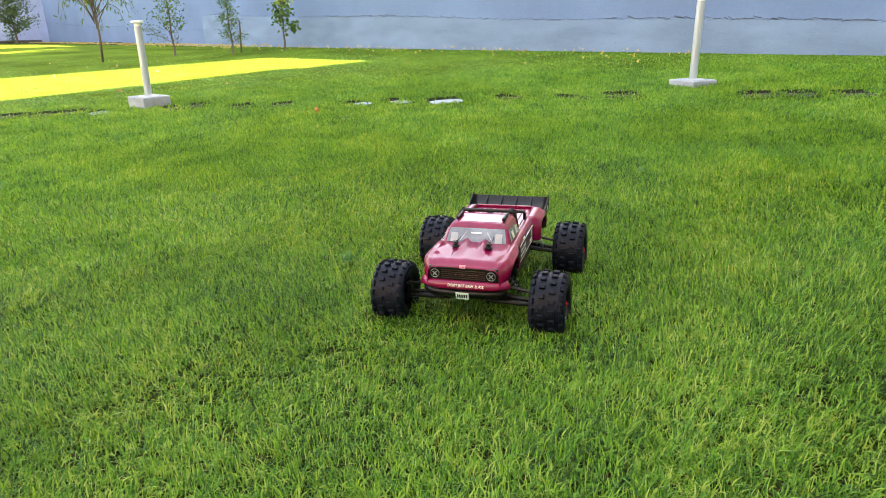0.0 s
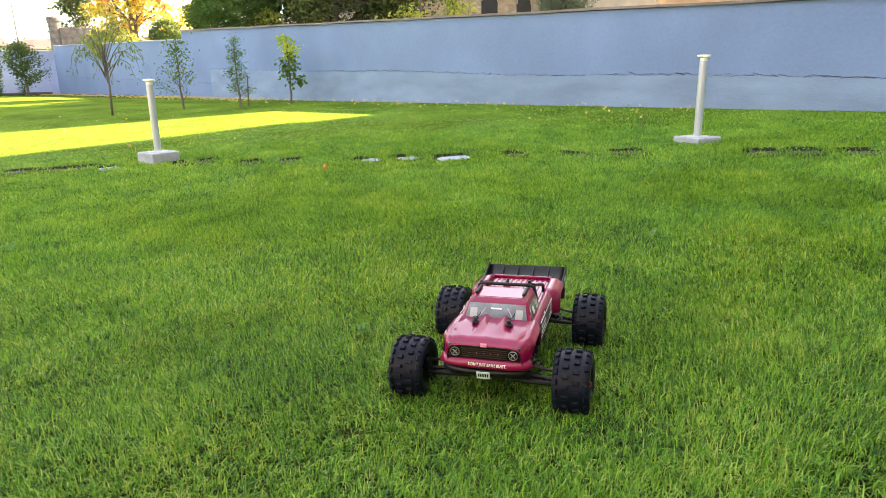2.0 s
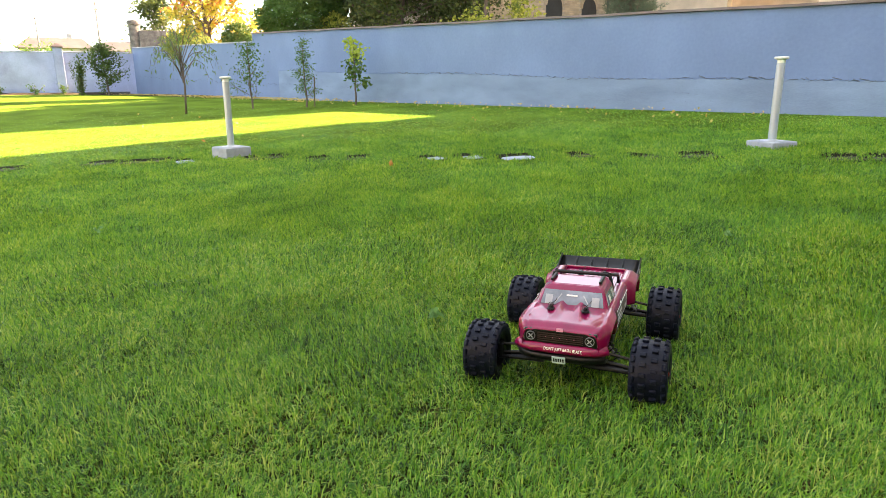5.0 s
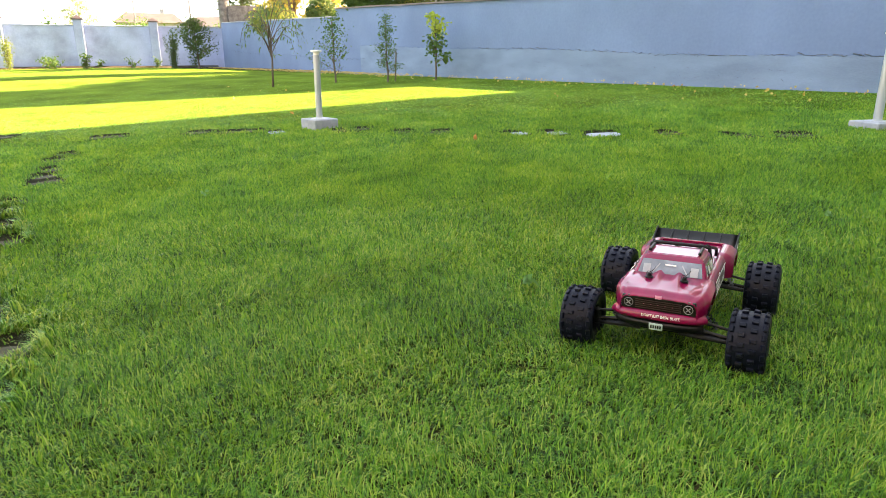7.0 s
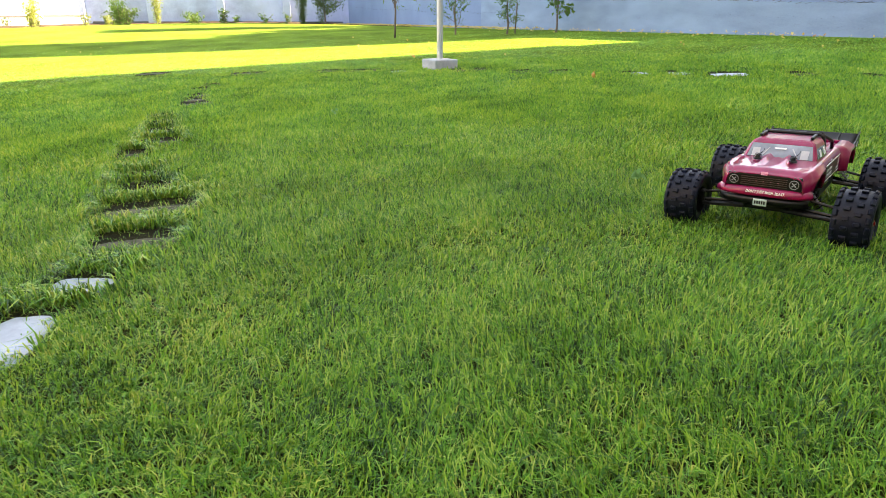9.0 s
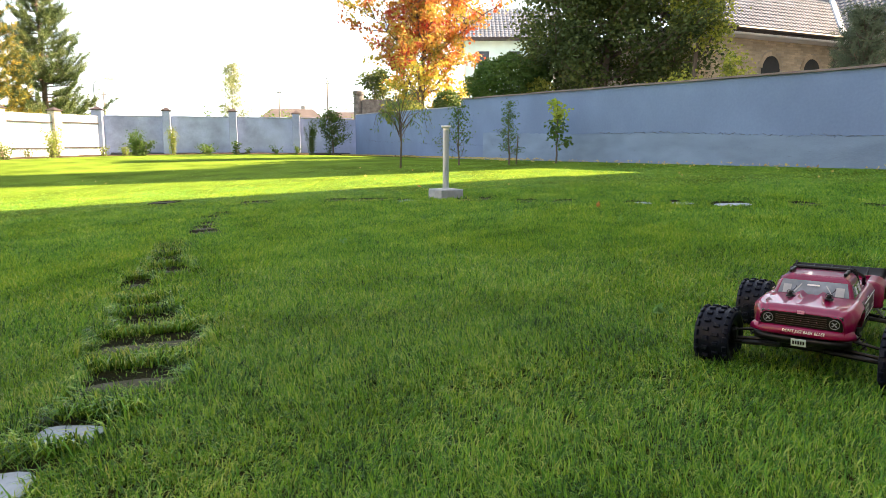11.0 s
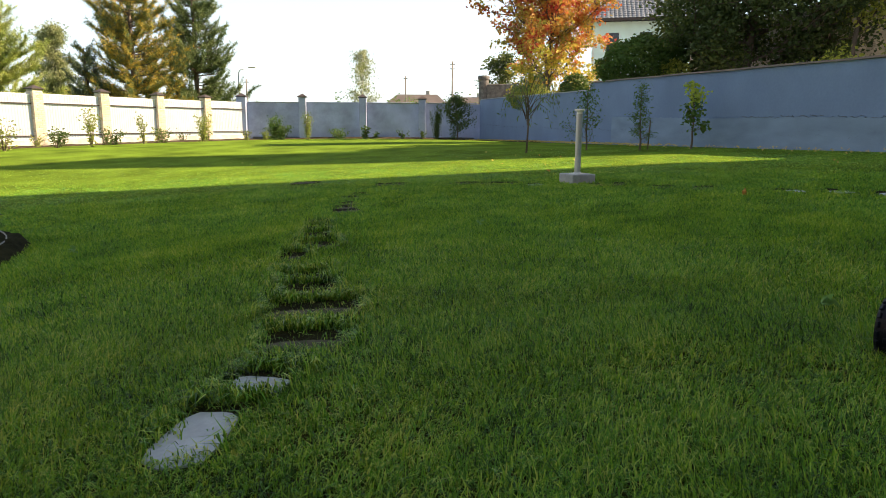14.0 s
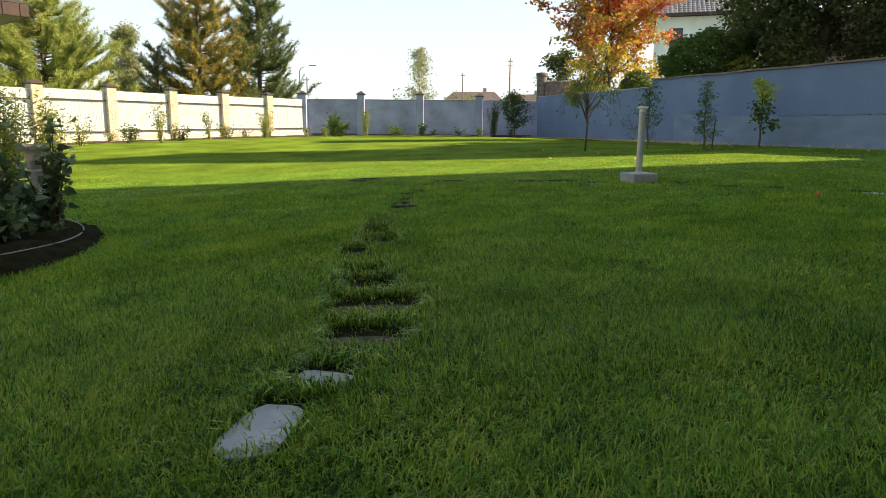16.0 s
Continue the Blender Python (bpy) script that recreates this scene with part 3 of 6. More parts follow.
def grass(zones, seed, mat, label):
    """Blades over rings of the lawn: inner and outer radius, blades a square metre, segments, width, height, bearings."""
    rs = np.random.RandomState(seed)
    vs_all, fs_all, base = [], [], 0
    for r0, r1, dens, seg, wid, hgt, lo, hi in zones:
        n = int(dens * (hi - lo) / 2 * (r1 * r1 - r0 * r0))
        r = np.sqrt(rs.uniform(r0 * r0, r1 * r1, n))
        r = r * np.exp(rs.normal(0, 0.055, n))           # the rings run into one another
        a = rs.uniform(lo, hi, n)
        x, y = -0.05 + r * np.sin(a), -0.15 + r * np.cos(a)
        if r1 < 4 and seg == 2:                                      # blades gather into tufts
            m = max(1, n // 14)
            pick = rs.randint(0, m, n)
            loose = rs.rand(n) < 0.34
            sp = 0.0085 + 0.004 * (r0 > 1.5)
            x, y = np.where(loose, x, x[pick] + rs.normal(0, sp, n)), np.where(loose, y, y[pick] + rs.normal(0, sp, n))
        keep = np.ones(n, bool)
        keep &= (x - WALL0.x) * WALL_N.x + (y - WALL0.y) * WALL_N.y > 0.02
        keep &= (x - PILLAR0.x) * FENCE_N.x + (y - PILLAR0.y) * FENCE_N.y > 0.9
        keep &= (x - CORNER.x) * BACK_N.x + (y - CORNER.y) * BACK_N.y > 0.5
        for bx, by, yw in ((-3.385, 6.932, 57), (2.062, 6.621, 32)):
            c, q = math.cos(radians(yw)), math.sin(radians(yw))
            keep &= (np.abs((x - bx) * c + (y - by) * q) > 0.155) | (np.abs((y - by) * c - (x - bx) * q) > 0.155)
        keep &= ((x - BED[0]) / BED[2]) ** 2 + ((y - BED[1]) / BED[3]) ** 2 > 1.0
        short = np.ones(n)
        for sx, sy, w, d, yaw, bare in STONES:
            c, s = math.cos(radians(yaw)), math.sin(radians(yaw))
            u, v = (x - sx) * c + (y - sy) * s + rs.normal(0, 0.018, n), -(x - sx) * s + (y - sy) * c + rs.normal(0, 0.018, n)
            far = gap_depth(sx, sy, bare)
            hole = (np.abs(u) < w * 0.5 * (1 + 0.12 * np.sin(v * 60 + sy * 7))) & (v > -d * (0.36 if bare > 0.8 else 0.1 if sy < 4 else -0.1) + 0.025 * np.sin(u * 47 + sx * 9)) & (v < d * 0.5 + far * 0.7)
            keep &= ~(hole & (rs.rand(n) < np.where(v > d * 0.5, 0.9 if sy > 4 else 0.96, 0.98 if bare > 0.6 else 0.96)))
            edge = (np.abs(u) < w * 0.75) & (np.abs(v) < d * 1.1 + far) & ~hole
            short = np.where(edge & (v > 0), 1.2, np.where(edge, 0.85, short))
        x, y, short = x[keep], y[keep], short[keep]
        n = len(x)
        clump = 0.5 + 0.25 * np.sin(x * 3.1 + 1.7 * np.sin(y * 2.3)) + 0.25 * np.sin(y * 4.3 + 1.9 * np.sin(x * 3.7))
        h = hgt * (0.62 + 0.5 * rs.rand(n) + 0.25 * clump) * short
        az = 2.2 * np.sin(x * 1.9 + 1.3 * np.sin(y * 1.6)) + 1.7 * np.sin(y * 2.7 + 1.1 * np.sin(x * 2.9)) + rs.normal(0, 1.5, n)      # the blades lie over in swirls
        lean = np.clip(rs.gamma(3.2, 0.31, n), 0.08, 1.5)
        if r0 > 8:                                    # far from the camera blades lie flatter, for a smoother, brighter lawn
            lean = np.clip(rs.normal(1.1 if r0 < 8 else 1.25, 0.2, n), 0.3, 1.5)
        dx, dy = np.cos(az), np.sin(az)
        px, py = -np.sin(az + rs.normal(0, 0.5, n)), np.cos(az + rs.normal(0, 0.5, n))
        w = wid * rs.uniform(0.6, 1.25, n) / 2
        z = ground_z(x, y) - 0.004
        P = lambda ox, oy, oz: np.stack([x + ox, y + oy, z + oz], -1)
        tipx, tipz = h * np.sin(lean), h * np.cos(lean)
        if seg == 2:
            mx, mz = h * 0.55 * np.sin(lean * 0.45), h * 0.58 * np.cos(lean * 0.45)
            v = np.stack([P(-px * w, -py * w, 0), P(px * w, py * w, 0), P(dx * mx + px * w * 0.8, dy * mx + py * w * 0.8, mz),
                          P(dx * mx - px * w * 0.8, dy * mx - py * w * 0.8, mz), P(dx * tipx, dy * tipx, tipz)], 1)
            idx = np.arange(n)[:, None] * 5 + base
            f = np.concatenate([idx + np.array([0, 1, 2]), idx + np.array([0, 2, 3]), idx + np.array([3, 2, 4])])
            base += 5 * n
        else:
            cut = (rs.rand(n) < (0.55 if r0 > 8 else 0.3))[:, None]          # broad-topped blades, commoner far off, hide dark ground; the others end in a point
            foot, head = np.where(cut, 0.0, 1.0)[:, 0], np.where(cut, 1.0, 0.0)[:, 0]
            v = np.stack([P(-px * w * foot + dx * tipx * head + px * w * head, -py * w * foot + dy * tipx * head + py * w * head, tipz * head),
                          P(px * w * foot + dx * tipx * head - px * w * head, py * w * foot + dy * tipx * head - py * w * head, tipz * head * 0.93),
                          P(dx * tipx * foot, dy * tipx * foot, tipz * foot)], 1)
            f = np.arange(n)[:, None] * 3 + base + np.array([0, 1, 2])
            base += 3 * n
        vs_all.append(v.reshape(-1, 3))
        fs_all.append(f)
    V, Fc = np.concatenate(vs_all), np.concatenate(fs_all).astype(np.int32)
    me = bpy.data.meshes.new("grass")
    me.vertices.add(len(V))
    me.vertices.foreach_set("co", V.astype(np.float32).ravel())
    me.loops.add(Fc.size)
    me.loops.foreach_set("vertex_index", Fc.ravel())
    me.polygons.add(len(Fc))
    me.polygons.foreach_set("loop_start", np.arange(0, Fc.size, 3, dtype=np.int32))
    me.polygons.foreach_set("loop_total", np.full(len(Fc), 3, np.int32))
    me.polygons.foreach_set("use_smooth", np.ones(len(Fc), bool))
    me.update(calc_edges=True)
    me.materials.append(mat)
    return tagged(new("grass", me), label, "grass", kind="stuff")


BED = (-6.0, 0.05, 2.05, 1.85)      # flower bed: centre and half axes
BLADES = [(0.012, 0.040, 0.009), (0.052, 0.168, 0.016), (0.103, 0.288, 0.024), (0.195, 0.400, 0.030), (0.34, 0.48, 0.10)]
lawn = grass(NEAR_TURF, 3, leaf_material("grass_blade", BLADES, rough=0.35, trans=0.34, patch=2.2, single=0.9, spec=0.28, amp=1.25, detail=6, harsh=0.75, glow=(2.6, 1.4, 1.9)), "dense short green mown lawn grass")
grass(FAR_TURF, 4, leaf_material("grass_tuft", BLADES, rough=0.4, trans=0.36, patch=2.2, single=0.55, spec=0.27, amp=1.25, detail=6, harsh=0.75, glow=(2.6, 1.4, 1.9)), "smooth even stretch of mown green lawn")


def fringe(seed=17):
    """Long uncut blades that hang from the turf over the stepping stones."""
    rs = np.random.RandomState(seed)
    parts = []
    for sx, sy, w, d, yaw, bare in STONES[:10]:
        n = int(1500 * w)
        c, q = math.cos(radians(yaw)), math.sin(radians(yaw))
        u, v = rs.uniform(-0.62, 0.62, n) * w, d * 0.5 + gap_depth(sx, sy, bare) * 0.75 + rs.uniform(-0.01, 0.07, n)
        side = rs.rand(n) < 0.22                                     # some at the two ends
        u, v = np.where(side, np.sign(u) * (w * 0.55 + rs.uniform(0, 0.04, n)), u), np.where(side, rs.uniform(-0.4, 0.6, n) * d, v)
        x, y = sx + u * c - v * q, sy + u * q + v * c
        z = ground_z(x, y)
        az = np.arctan2(-c, q) + rs.normal(0, 0.75, n)
        az = np.where(side, np.arctan2(-q * np.sign(u), -c * np.sign(u)) + rs.normal(0, 0.6, n), az)
        h, lean, wd = rs.uniform(0.05, 0.105, n), rs.uniform(0.5, 1.45, n), rs.uniform(0.0018, 0.003, n)
        dx, dy = np.cos(az), np.sin(az)
        P = lambda k, zz, o: np.stack([x + dx * k - dy * o, y + dy * k + dx * o, z + zz], -1)
        mx, mz, tx, tz = h * 0.5 * np.sin(lean * 0.5), h * 0.6 * np.cos(lean * 0.5), h * np.sin(lean), h * np.cos(lean) + 0.004
        f = np.stack([P(0 * h, 0 * h, -wd), P(0 * h, 0 * h, wd), P(mx, mz, wd * 0.8), P(mx, mz, -wd * 0.8), P(tx, tz, 0 * wd)], 1)
        parts.append(f.reshape(-1, 3))
    V = np.concatenate(parts)
    i = np.arange(len(V) // 5)[:, None] * 5
    F = np.concatenate([i + np.array(t) for t in ([0, 1, 2], [0, 2, 3], [3, 2, 4])])
    me = bpy.data.meshes.new("fringe_grass")
    me.from_pydata(V.tolist(), [], F.tolist())
    me.update()
    me.materials.append(lawn.data.materials[0])
    return tagged(new("fringe_grass", me), "long uncut grass blades hanging over the stepping stones", "grass", kind="stuff")


fringe()


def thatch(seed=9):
    """Dark blades laid flat: the shade between the standing ones, put in as colour."""
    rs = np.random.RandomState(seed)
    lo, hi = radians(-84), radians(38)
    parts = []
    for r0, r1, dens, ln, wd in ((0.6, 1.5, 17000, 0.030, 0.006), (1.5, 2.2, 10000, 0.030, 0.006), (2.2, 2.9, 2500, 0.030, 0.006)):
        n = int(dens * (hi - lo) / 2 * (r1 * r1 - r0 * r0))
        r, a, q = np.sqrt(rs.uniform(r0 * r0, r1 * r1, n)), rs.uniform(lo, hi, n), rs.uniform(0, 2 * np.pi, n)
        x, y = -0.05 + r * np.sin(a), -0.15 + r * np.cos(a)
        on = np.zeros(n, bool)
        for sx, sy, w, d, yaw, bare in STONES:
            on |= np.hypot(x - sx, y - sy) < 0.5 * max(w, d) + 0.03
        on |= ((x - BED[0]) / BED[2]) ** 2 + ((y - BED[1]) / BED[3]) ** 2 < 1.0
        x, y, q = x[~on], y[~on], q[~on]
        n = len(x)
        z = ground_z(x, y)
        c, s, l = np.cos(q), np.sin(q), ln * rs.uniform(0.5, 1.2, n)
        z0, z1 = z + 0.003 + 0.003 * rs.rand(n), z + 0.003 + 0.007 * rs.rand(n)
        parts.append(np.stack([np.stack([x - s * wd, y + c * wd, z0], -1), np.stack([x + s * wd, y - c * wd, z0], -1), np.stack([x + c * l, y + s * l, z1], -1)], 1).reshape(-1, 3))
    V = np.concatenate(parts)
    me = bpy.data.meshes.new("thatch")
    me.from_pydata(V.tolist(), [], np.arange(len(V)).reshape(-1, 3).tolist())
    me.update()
    me.materials.append(leaf_material("shade_blades", [(0.010, 0.013, 0.005), (0.020, 0.026, 0.008), (0.034, 0.036, 0.012), (0.09, 0.075, 0.03)], rough=0.9, trans=0.1, patch=9.0, single=0.8, spec=0.02, amp=0.8))
    return tagged(new("thatch", me), "dark flat blades that put shade between the standing grass", "thatch", kind="stuff")


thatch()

# ---- plants ----
M_BARK = material("bark", (0.14, 0.105, 0.08), 0.95, scale=6, vary=0.4, fine=40, bump=0.8, bump_dist=0.01, stretch=(1, 1, 0.25))
M_PALEBARK = material("pale_bark", (0.5, 0.48, 0.44), 0.9, scale=8, vary=0.4, fine=30, bump=0.4)
L_MAPLE = leaf_material("maple_leaves", [(0.22, 0.24, 0.05), (0.52, 0.43, 0.08), (0.56, 0.29, 0.06), (0.52, 0.12, 0.05), (0.42, 0.05, 0.04)], trans=0.3, patch=1.05, single=0.3, amp=2.5)
L_GOLD = leaf_material("golden_leaves", [(0.17, 0.22, 0.035), (0.40, 0.38, 0.05), (0.56, 0.44, 0.06), (0.52, 0.20, 0.05)], trans=0.35, patch=1.0, single=0.35, amp=1.8)
L_DARK = leaf_material("dark_leaves", [(0.035, 0.055, 0.018), (0.06, 0.09, 0.025), (0.11, 0.145, 0.037), (0.22, 0.22, 0.05)], trans=0.35, patch=0.8)
L_BUSH = leaf_material("bush_leaves", [(0.04, 0.075, 0.018), (0.075, 0.125, 0.026), (0.15, 0.215, 0.042)], trans=0.4)
L_YELLOW = leaf_material("yellow_green_leaves", [(0.13, 0.19, 0.04), (0.24, 0.29, 0.06), (0.38, 0.37, 0.10)], trans=0.45)
# sun glowing through hazel and hornbeam leaves, put into their paler colour
L_HAZEL = leaf_material("hazel_sunglow", [(0.13, 0.18, 0.03), (0.36, 0.40, 0.06), (0.62, 0.60, 0.12)], trans=0.55, single=0.8)
L_GREEN = leaf_material("green_leaves", [(0.05, 0.11, 0.02), (0.09, 0.16, 0.03), (0.15, 0.21, 0.04)], trans=0.4)
# sun on the sapling's top, put into brighter leaf colours
L_LIME = leaf_material("sunlit_lime_leaves", [(0.18, 0.27, 0.03), (0.38, 0.46, 0.05), (0.60, 0.60, 0.12)], trans=0.5, patch=3)
L_WILLOW = leaf_material("willow_leaves", [(0.09, 0.15, 0.05), (0.15, 0.21, 0.075), (0.21, 0.25, 0.10)], trans=0.4)
L_BIRCH = leaf_material("birch_leaves", [(0.17, 0.21, 0.09), (0.27, 0.30, 0.14), (0.38, 0.38, 0.20)], trans=0.45)
L_PINE = leaf_material("pine_needles", [(0.065, 0.105, 0.04), (0.12, 0.165, 0.06), (0.23, 0.26, 0.10)], trans=0.25)
L_PINEL = leaf_material("light_pine_needles", [(0.17, 0.23, 0.06), (0.30, 0.36, 0.09), (0.44, 0.46, 0.13)], trans=0.25)
L_PINEY = leaf_material("yellowing_needles", [(0.16, 0.20, 0.045), (0.40, 0.31, 0.05), (0.55, 0.36, 0.05)], trans=0.25, patch=0.7)
L_SPRUCE = leaf_material("blue_needles", [(0.07, 0.10, 0.06), (0.11, 0.145, 0.085), (0.16, 0.19, 0.11)], trans=0.15)


def leaf_cloud(name, pts, size, mat, parent, seed, droop=0.3, shape="leaf", spread=0.35):
    """Leaves of two folded halves at the given points."""
    rs = np.random.RandomState(seed)
    P = np.asarray(pts)
    n = len(P)
    az, el = rs.uniform(0, 2 * np.pi, n), rs.normal(-droop, 0.5, n)
    d = np.stack([np.cos(az) * np.cos(el), np.sin(az) * np.cos(el), np.sin(el)], -1)
    u = rs.normal(size=(n, 3))
    s = np.cross(d, u)
    s /= np.linalg.norm(s, axis=1)[:, None] + 1e-9
    up = np.cross(s, d)
    ln = (size * rs.uniform(0.6, 1.3, n))[:, None]
    wd = ln * (0.32 if shape == "leaf" else 0.13 if shape == "thin" else 0.45)
    mid = P + d * ln * 0.45
    if shape == "round":
        a, b = P + d * ln * 0.28, P + d * ln * 0.68 - up * wd * 0.15
        V = np.stack([P, a + s * wd * 0.95 + up * wd * spread, b + s * wd * 0.75 + up * wd * spread * 0.7, P + d * ln - up * wd * 0.5, b - s * wd * 0.75 + up * wd * spread * 0.7, a - s * wd * 0.95 + up * wd * spread], 1).reshape(-1, 3)
        i = np.arange(n)[:, None] * 6
        F = np.concatenate([i + np.array(q) for q in ([0, 1, 2], [0, 2, 3], [0, 3, 4], [0, 4, 5])])
    else:
        V = np.stack([P, mid + s * wd + up * wd * spread, P + d * ln, mid - s * wd + up * wd * spread], 1).reshape(-1, 3)
        i = np.arange(n)[:, None] * 4
        F = np.concatenate([i + np.array([0, 1, 2]), i + np.array([0, 2, 3])])
    me = bpy.data.meshes.new(name)
    me.from_pydata(V.tolist(), [], F.tolist())
    me.update()
    me.materials.append(mat)
    ob = new(name, me)
    ob.parent = parent
    return ob


def branch_tree(h, r0, seed, crown_lo, crown_r, levels=3, n1=9, up=0.55, wob=0.12, top=1.0, egg=None):
    """Tubes of a trunk with limbs and twigs, and the points along the outer twigs where leaves sit."""
    r = random.Random(seed)
    tubes, tips = [], []
    trunk, p = [], Vector((0, 0, -0.15))
    n = 9
    for i in range(n + 1):
        k = i / n
        trunk.append((p.copy(), r0 * (1 - 0.85 * k) + 0.004))
        p = p + Vector((r.uniform(-wob, wob) * h / n, r.uniform(-wob, wob) * h / n, (h * 0.94 + 0.15) / n))
    tubes.append(trunk)

    def grow(start, d, ln, rad, lev):
        pts, q, dd = [(start.copy(), rad)], start.copy(), d.normalized()
        m = 4
        for i in range(m):
            dd = (dd + Vector((r.uniform(-0.3, 0.3), r.uniform(-0.3, 0.3), r.uniform(-0.12, 0.22)))).normalized()
            q = q + dd * ln / m
            pts.append((q.copy(), rad * (1 - 0.75 * (i + 1) / m)))
            if lev == levels or i >= 1:
                tips.append((q.copy(), lev))
            if lev < levels and i >= 0:
                for _ in range(2 if lev == 1 else 1):
                    side = Vector((r.uniform(-1, 1), r.uniform(-1, 1), r.uniform(-0.35, 0.6))).normalized()
                    grow(q, dd * 0.6 + side * 0.9, ln * r.uniform(0.38, 0.6), rad * 0.45, lev + 1)
        tubes.append(pts)

    for i in range(n1):
        k = crown_lo + (top - crown_lo) * (i + 0.5 * r.random()) / n1
        j = min(len(trunk) - 2, int(k * n))
        s = trunk[j][0].lerp(trunk[j + 1][0], k * n - j)
        t = (k - crown_lo) / max(1e-6, 1 - crown_lo)
        prof = egg(t) if egg else math.sin(math.pi * min(0.98, 0.18 + 0.8 * t)) ** 0.7
        a = i * 2.399 + r.uniform(-0.3, 0.3)
        grow(s, Vector((math.cos(a), math.sin(a), up * r.uniform(0.6, 1.4))), crown_r * prof * r.uniform(0.75, 1.1), max(0.004, r0 * 0.42 * (1 - 0.6 * k)), 1)
    return tubes, tips


def tree(name, x, y, h, r0, seed, mat, label, leaf, count, crown_lo=0.3, crown_r=2.5, scatter=0.35, levels=3, n1=11, up=0.5, bark=None, shape="leaf",
         category="tree", z=None, wob=0.12, droop=0.3, egg=None, group="", crown="crown", top=1.0, low_mat=None, low_h=0.0):
    t = thing(name, pose(x, y, gz(x, y) if z is None else z), label, category, group)
    tubes, tips = branch_tree(h, r0, seed, crown_lo, crown_r, levels, n1, up, wob, top, egg)
    bm = bmesh.new()
    add_tube(bm, [p for p, _ in tubes[0]], [q for _, q in tubes[0]], 8)
    part("trunk", bm, bark or M_BARK, t, shade=True)
    bm = bmesh.new()
    for tb in tubes[1:]:
        if tb[0][1] > 0.0025:
            add_tube(bm, [p for p, _ in tb], [max(q, 0.002) for _, q in tb], 5, False)
    part("branchwork", bm, bark or M_BARK, t, shade=True)["kind"] = "stuff"
    rs = np.random.RandomState(seed)
    tp = np.array([tuple(p) for p, lev in tips])
    pts = tp[rs.randint(0, len(tp), count)] + rs.normal(0, scatter, (count, 3)) * np.array([1, 1, 0.8])
    low = pts[:, 2] < low_h + rs.normal(0, 0.05 * h, count) if low_mat else np.zeros(count, bool)
    leaf_cloud(crown, pts[~low], leaf, mat, t, seed, droop, shape)
    if low_mat:
        leaf_cloud("lower_" + crown, pts[low], leaf, low_mat, t, seed + 1, droop, shape)["label"] = "greener lower leaves"
    return t


def pine(name, x, y, h, r, seed, mat, label, z, second=None, lo=0.12, needle=0.34, per=7, whorls=17, tuft=9, taper=0.8):
    """A trunk with whorls of upswept branches that carry tufts of needles."""
    rr = random.Random(seed)
    t = thing(name, pose(x, y, z), label, "tree", "pines beyond the fence")
    bm = bmesh.new()
    add_tube(bm, [(0, 0, -0.3), (0.03, 0.02, h * 0.5), (0, 0, h)], [0.2, 0.12, 0.02], 8)
    part("trunk", bm, M_BARK, t, shade=True)
    bb, pts, dirs = bmesh.new(), [], []
    for w in range(whorls):
        k0 = lo + (1 - lo) * (w + rr.uniform(-0.3, 0.3)) / whorls
        for b in range(per):
            k = min(0.97, max(lo, k0 + rr.gauss(0, 0.55) * (1 - lo) / whorls))
            ln = r * (1 - ((k - lo) / (1 - lo))) ** taper * rr.uniform(0.8, 1.15) + 0.25
            a = 2 * math.pi * (b + rr.random() * 0.8) / per + w
            s = ln * rr.uniform(0.65, 1.15)
            p0 = Vector((0, 0, k * h))
            p1 = p0 + Vector((math.cos(a) * s * 0.6, math.sin(a) * s * 0.6, 0.05 * s))
            p2 = p0 + Vector((math.cos(a) * s, math.sin(a) * s, rr.uniform(0.22, 0.62) * s))
            add_tube(bb, [p0, p1, p2], [0.035, 0.022, 0.008], 4, False)
            m = max(4, int(s * 10))
            for i in range(m):                                 # upswept side twigs, brushed with needles
                f = 0.22 + 0.78 * (i + rr.random()) / m
                q = p0.lerp(p1, f / 0.6) if f < 0.6 else p1.lerp(p2, (f - 0.6) / 0.4)
                side = rr.choice((-1, 1)) * rr.uniform(0.2, 1.3) * (1.15 - f)
                way = Vector((math.cos(a) - math.sin(a) * side, math.sin(a) + math.cos(a) * side, rr.uniform(0.45, 1.7))).normalized()
                twig = needle * rr.uniform(1.2, 2.6)
                for k2 in range(5):
                    pts.append(q + way * twig * (k2 / 4) + Vector((rr.gauss(0, 0.02), rr.gauss(0, 0.02), 0)))
                    dirs.append(way)
    part("branchwork", bb, M_BARK, t, shade=True)["kind"] = "stuff"
    n = len(pts)
    rs = np.random.RandomState(seed)
    P, D = np.repeat(np.array(pts), tuft, 0), np.repeat(np.array(dirs), tuft, 0)
    d = D * 0.6 + rs.normal(0, 0.55, P.shape)
    d /= np.linalg.norm(d, axis=1)[:, None]
    s = np.cross(d, rs.normal(size=P.shape))
    s /= np.linalg.norm(s, axis=1)[:, None] + 1e-9
    ln = needle * rs.uniform(0.6, 1.2, (len(P), 1))
    V = np.stack([P - s * ln * 0.05, P + s * ln * 0.05, P + d * ln], 1)
    rs2 = np.random.RandomState(seed + 1)
    pick = np.repeat(rs2.rand(n) < (0.5 if second else 2), tuft)
    for nm, mk, mm in (("needles", pick, mat), ("yellow_needles", ~pick, second)):
        if mm is None or not mk.any():
            continue
        W = V[mk].reshape(-1, 3)
        me = bpy.data.meshes.new(nm)
        me.from_pydata(W.tolist(), [], np.arange(len(W)).reshape(-1, 3).tolist())
        me.update()
        me.materials.append(mm)
        ob = new(nm, me)
        ob.parent = t
    return t


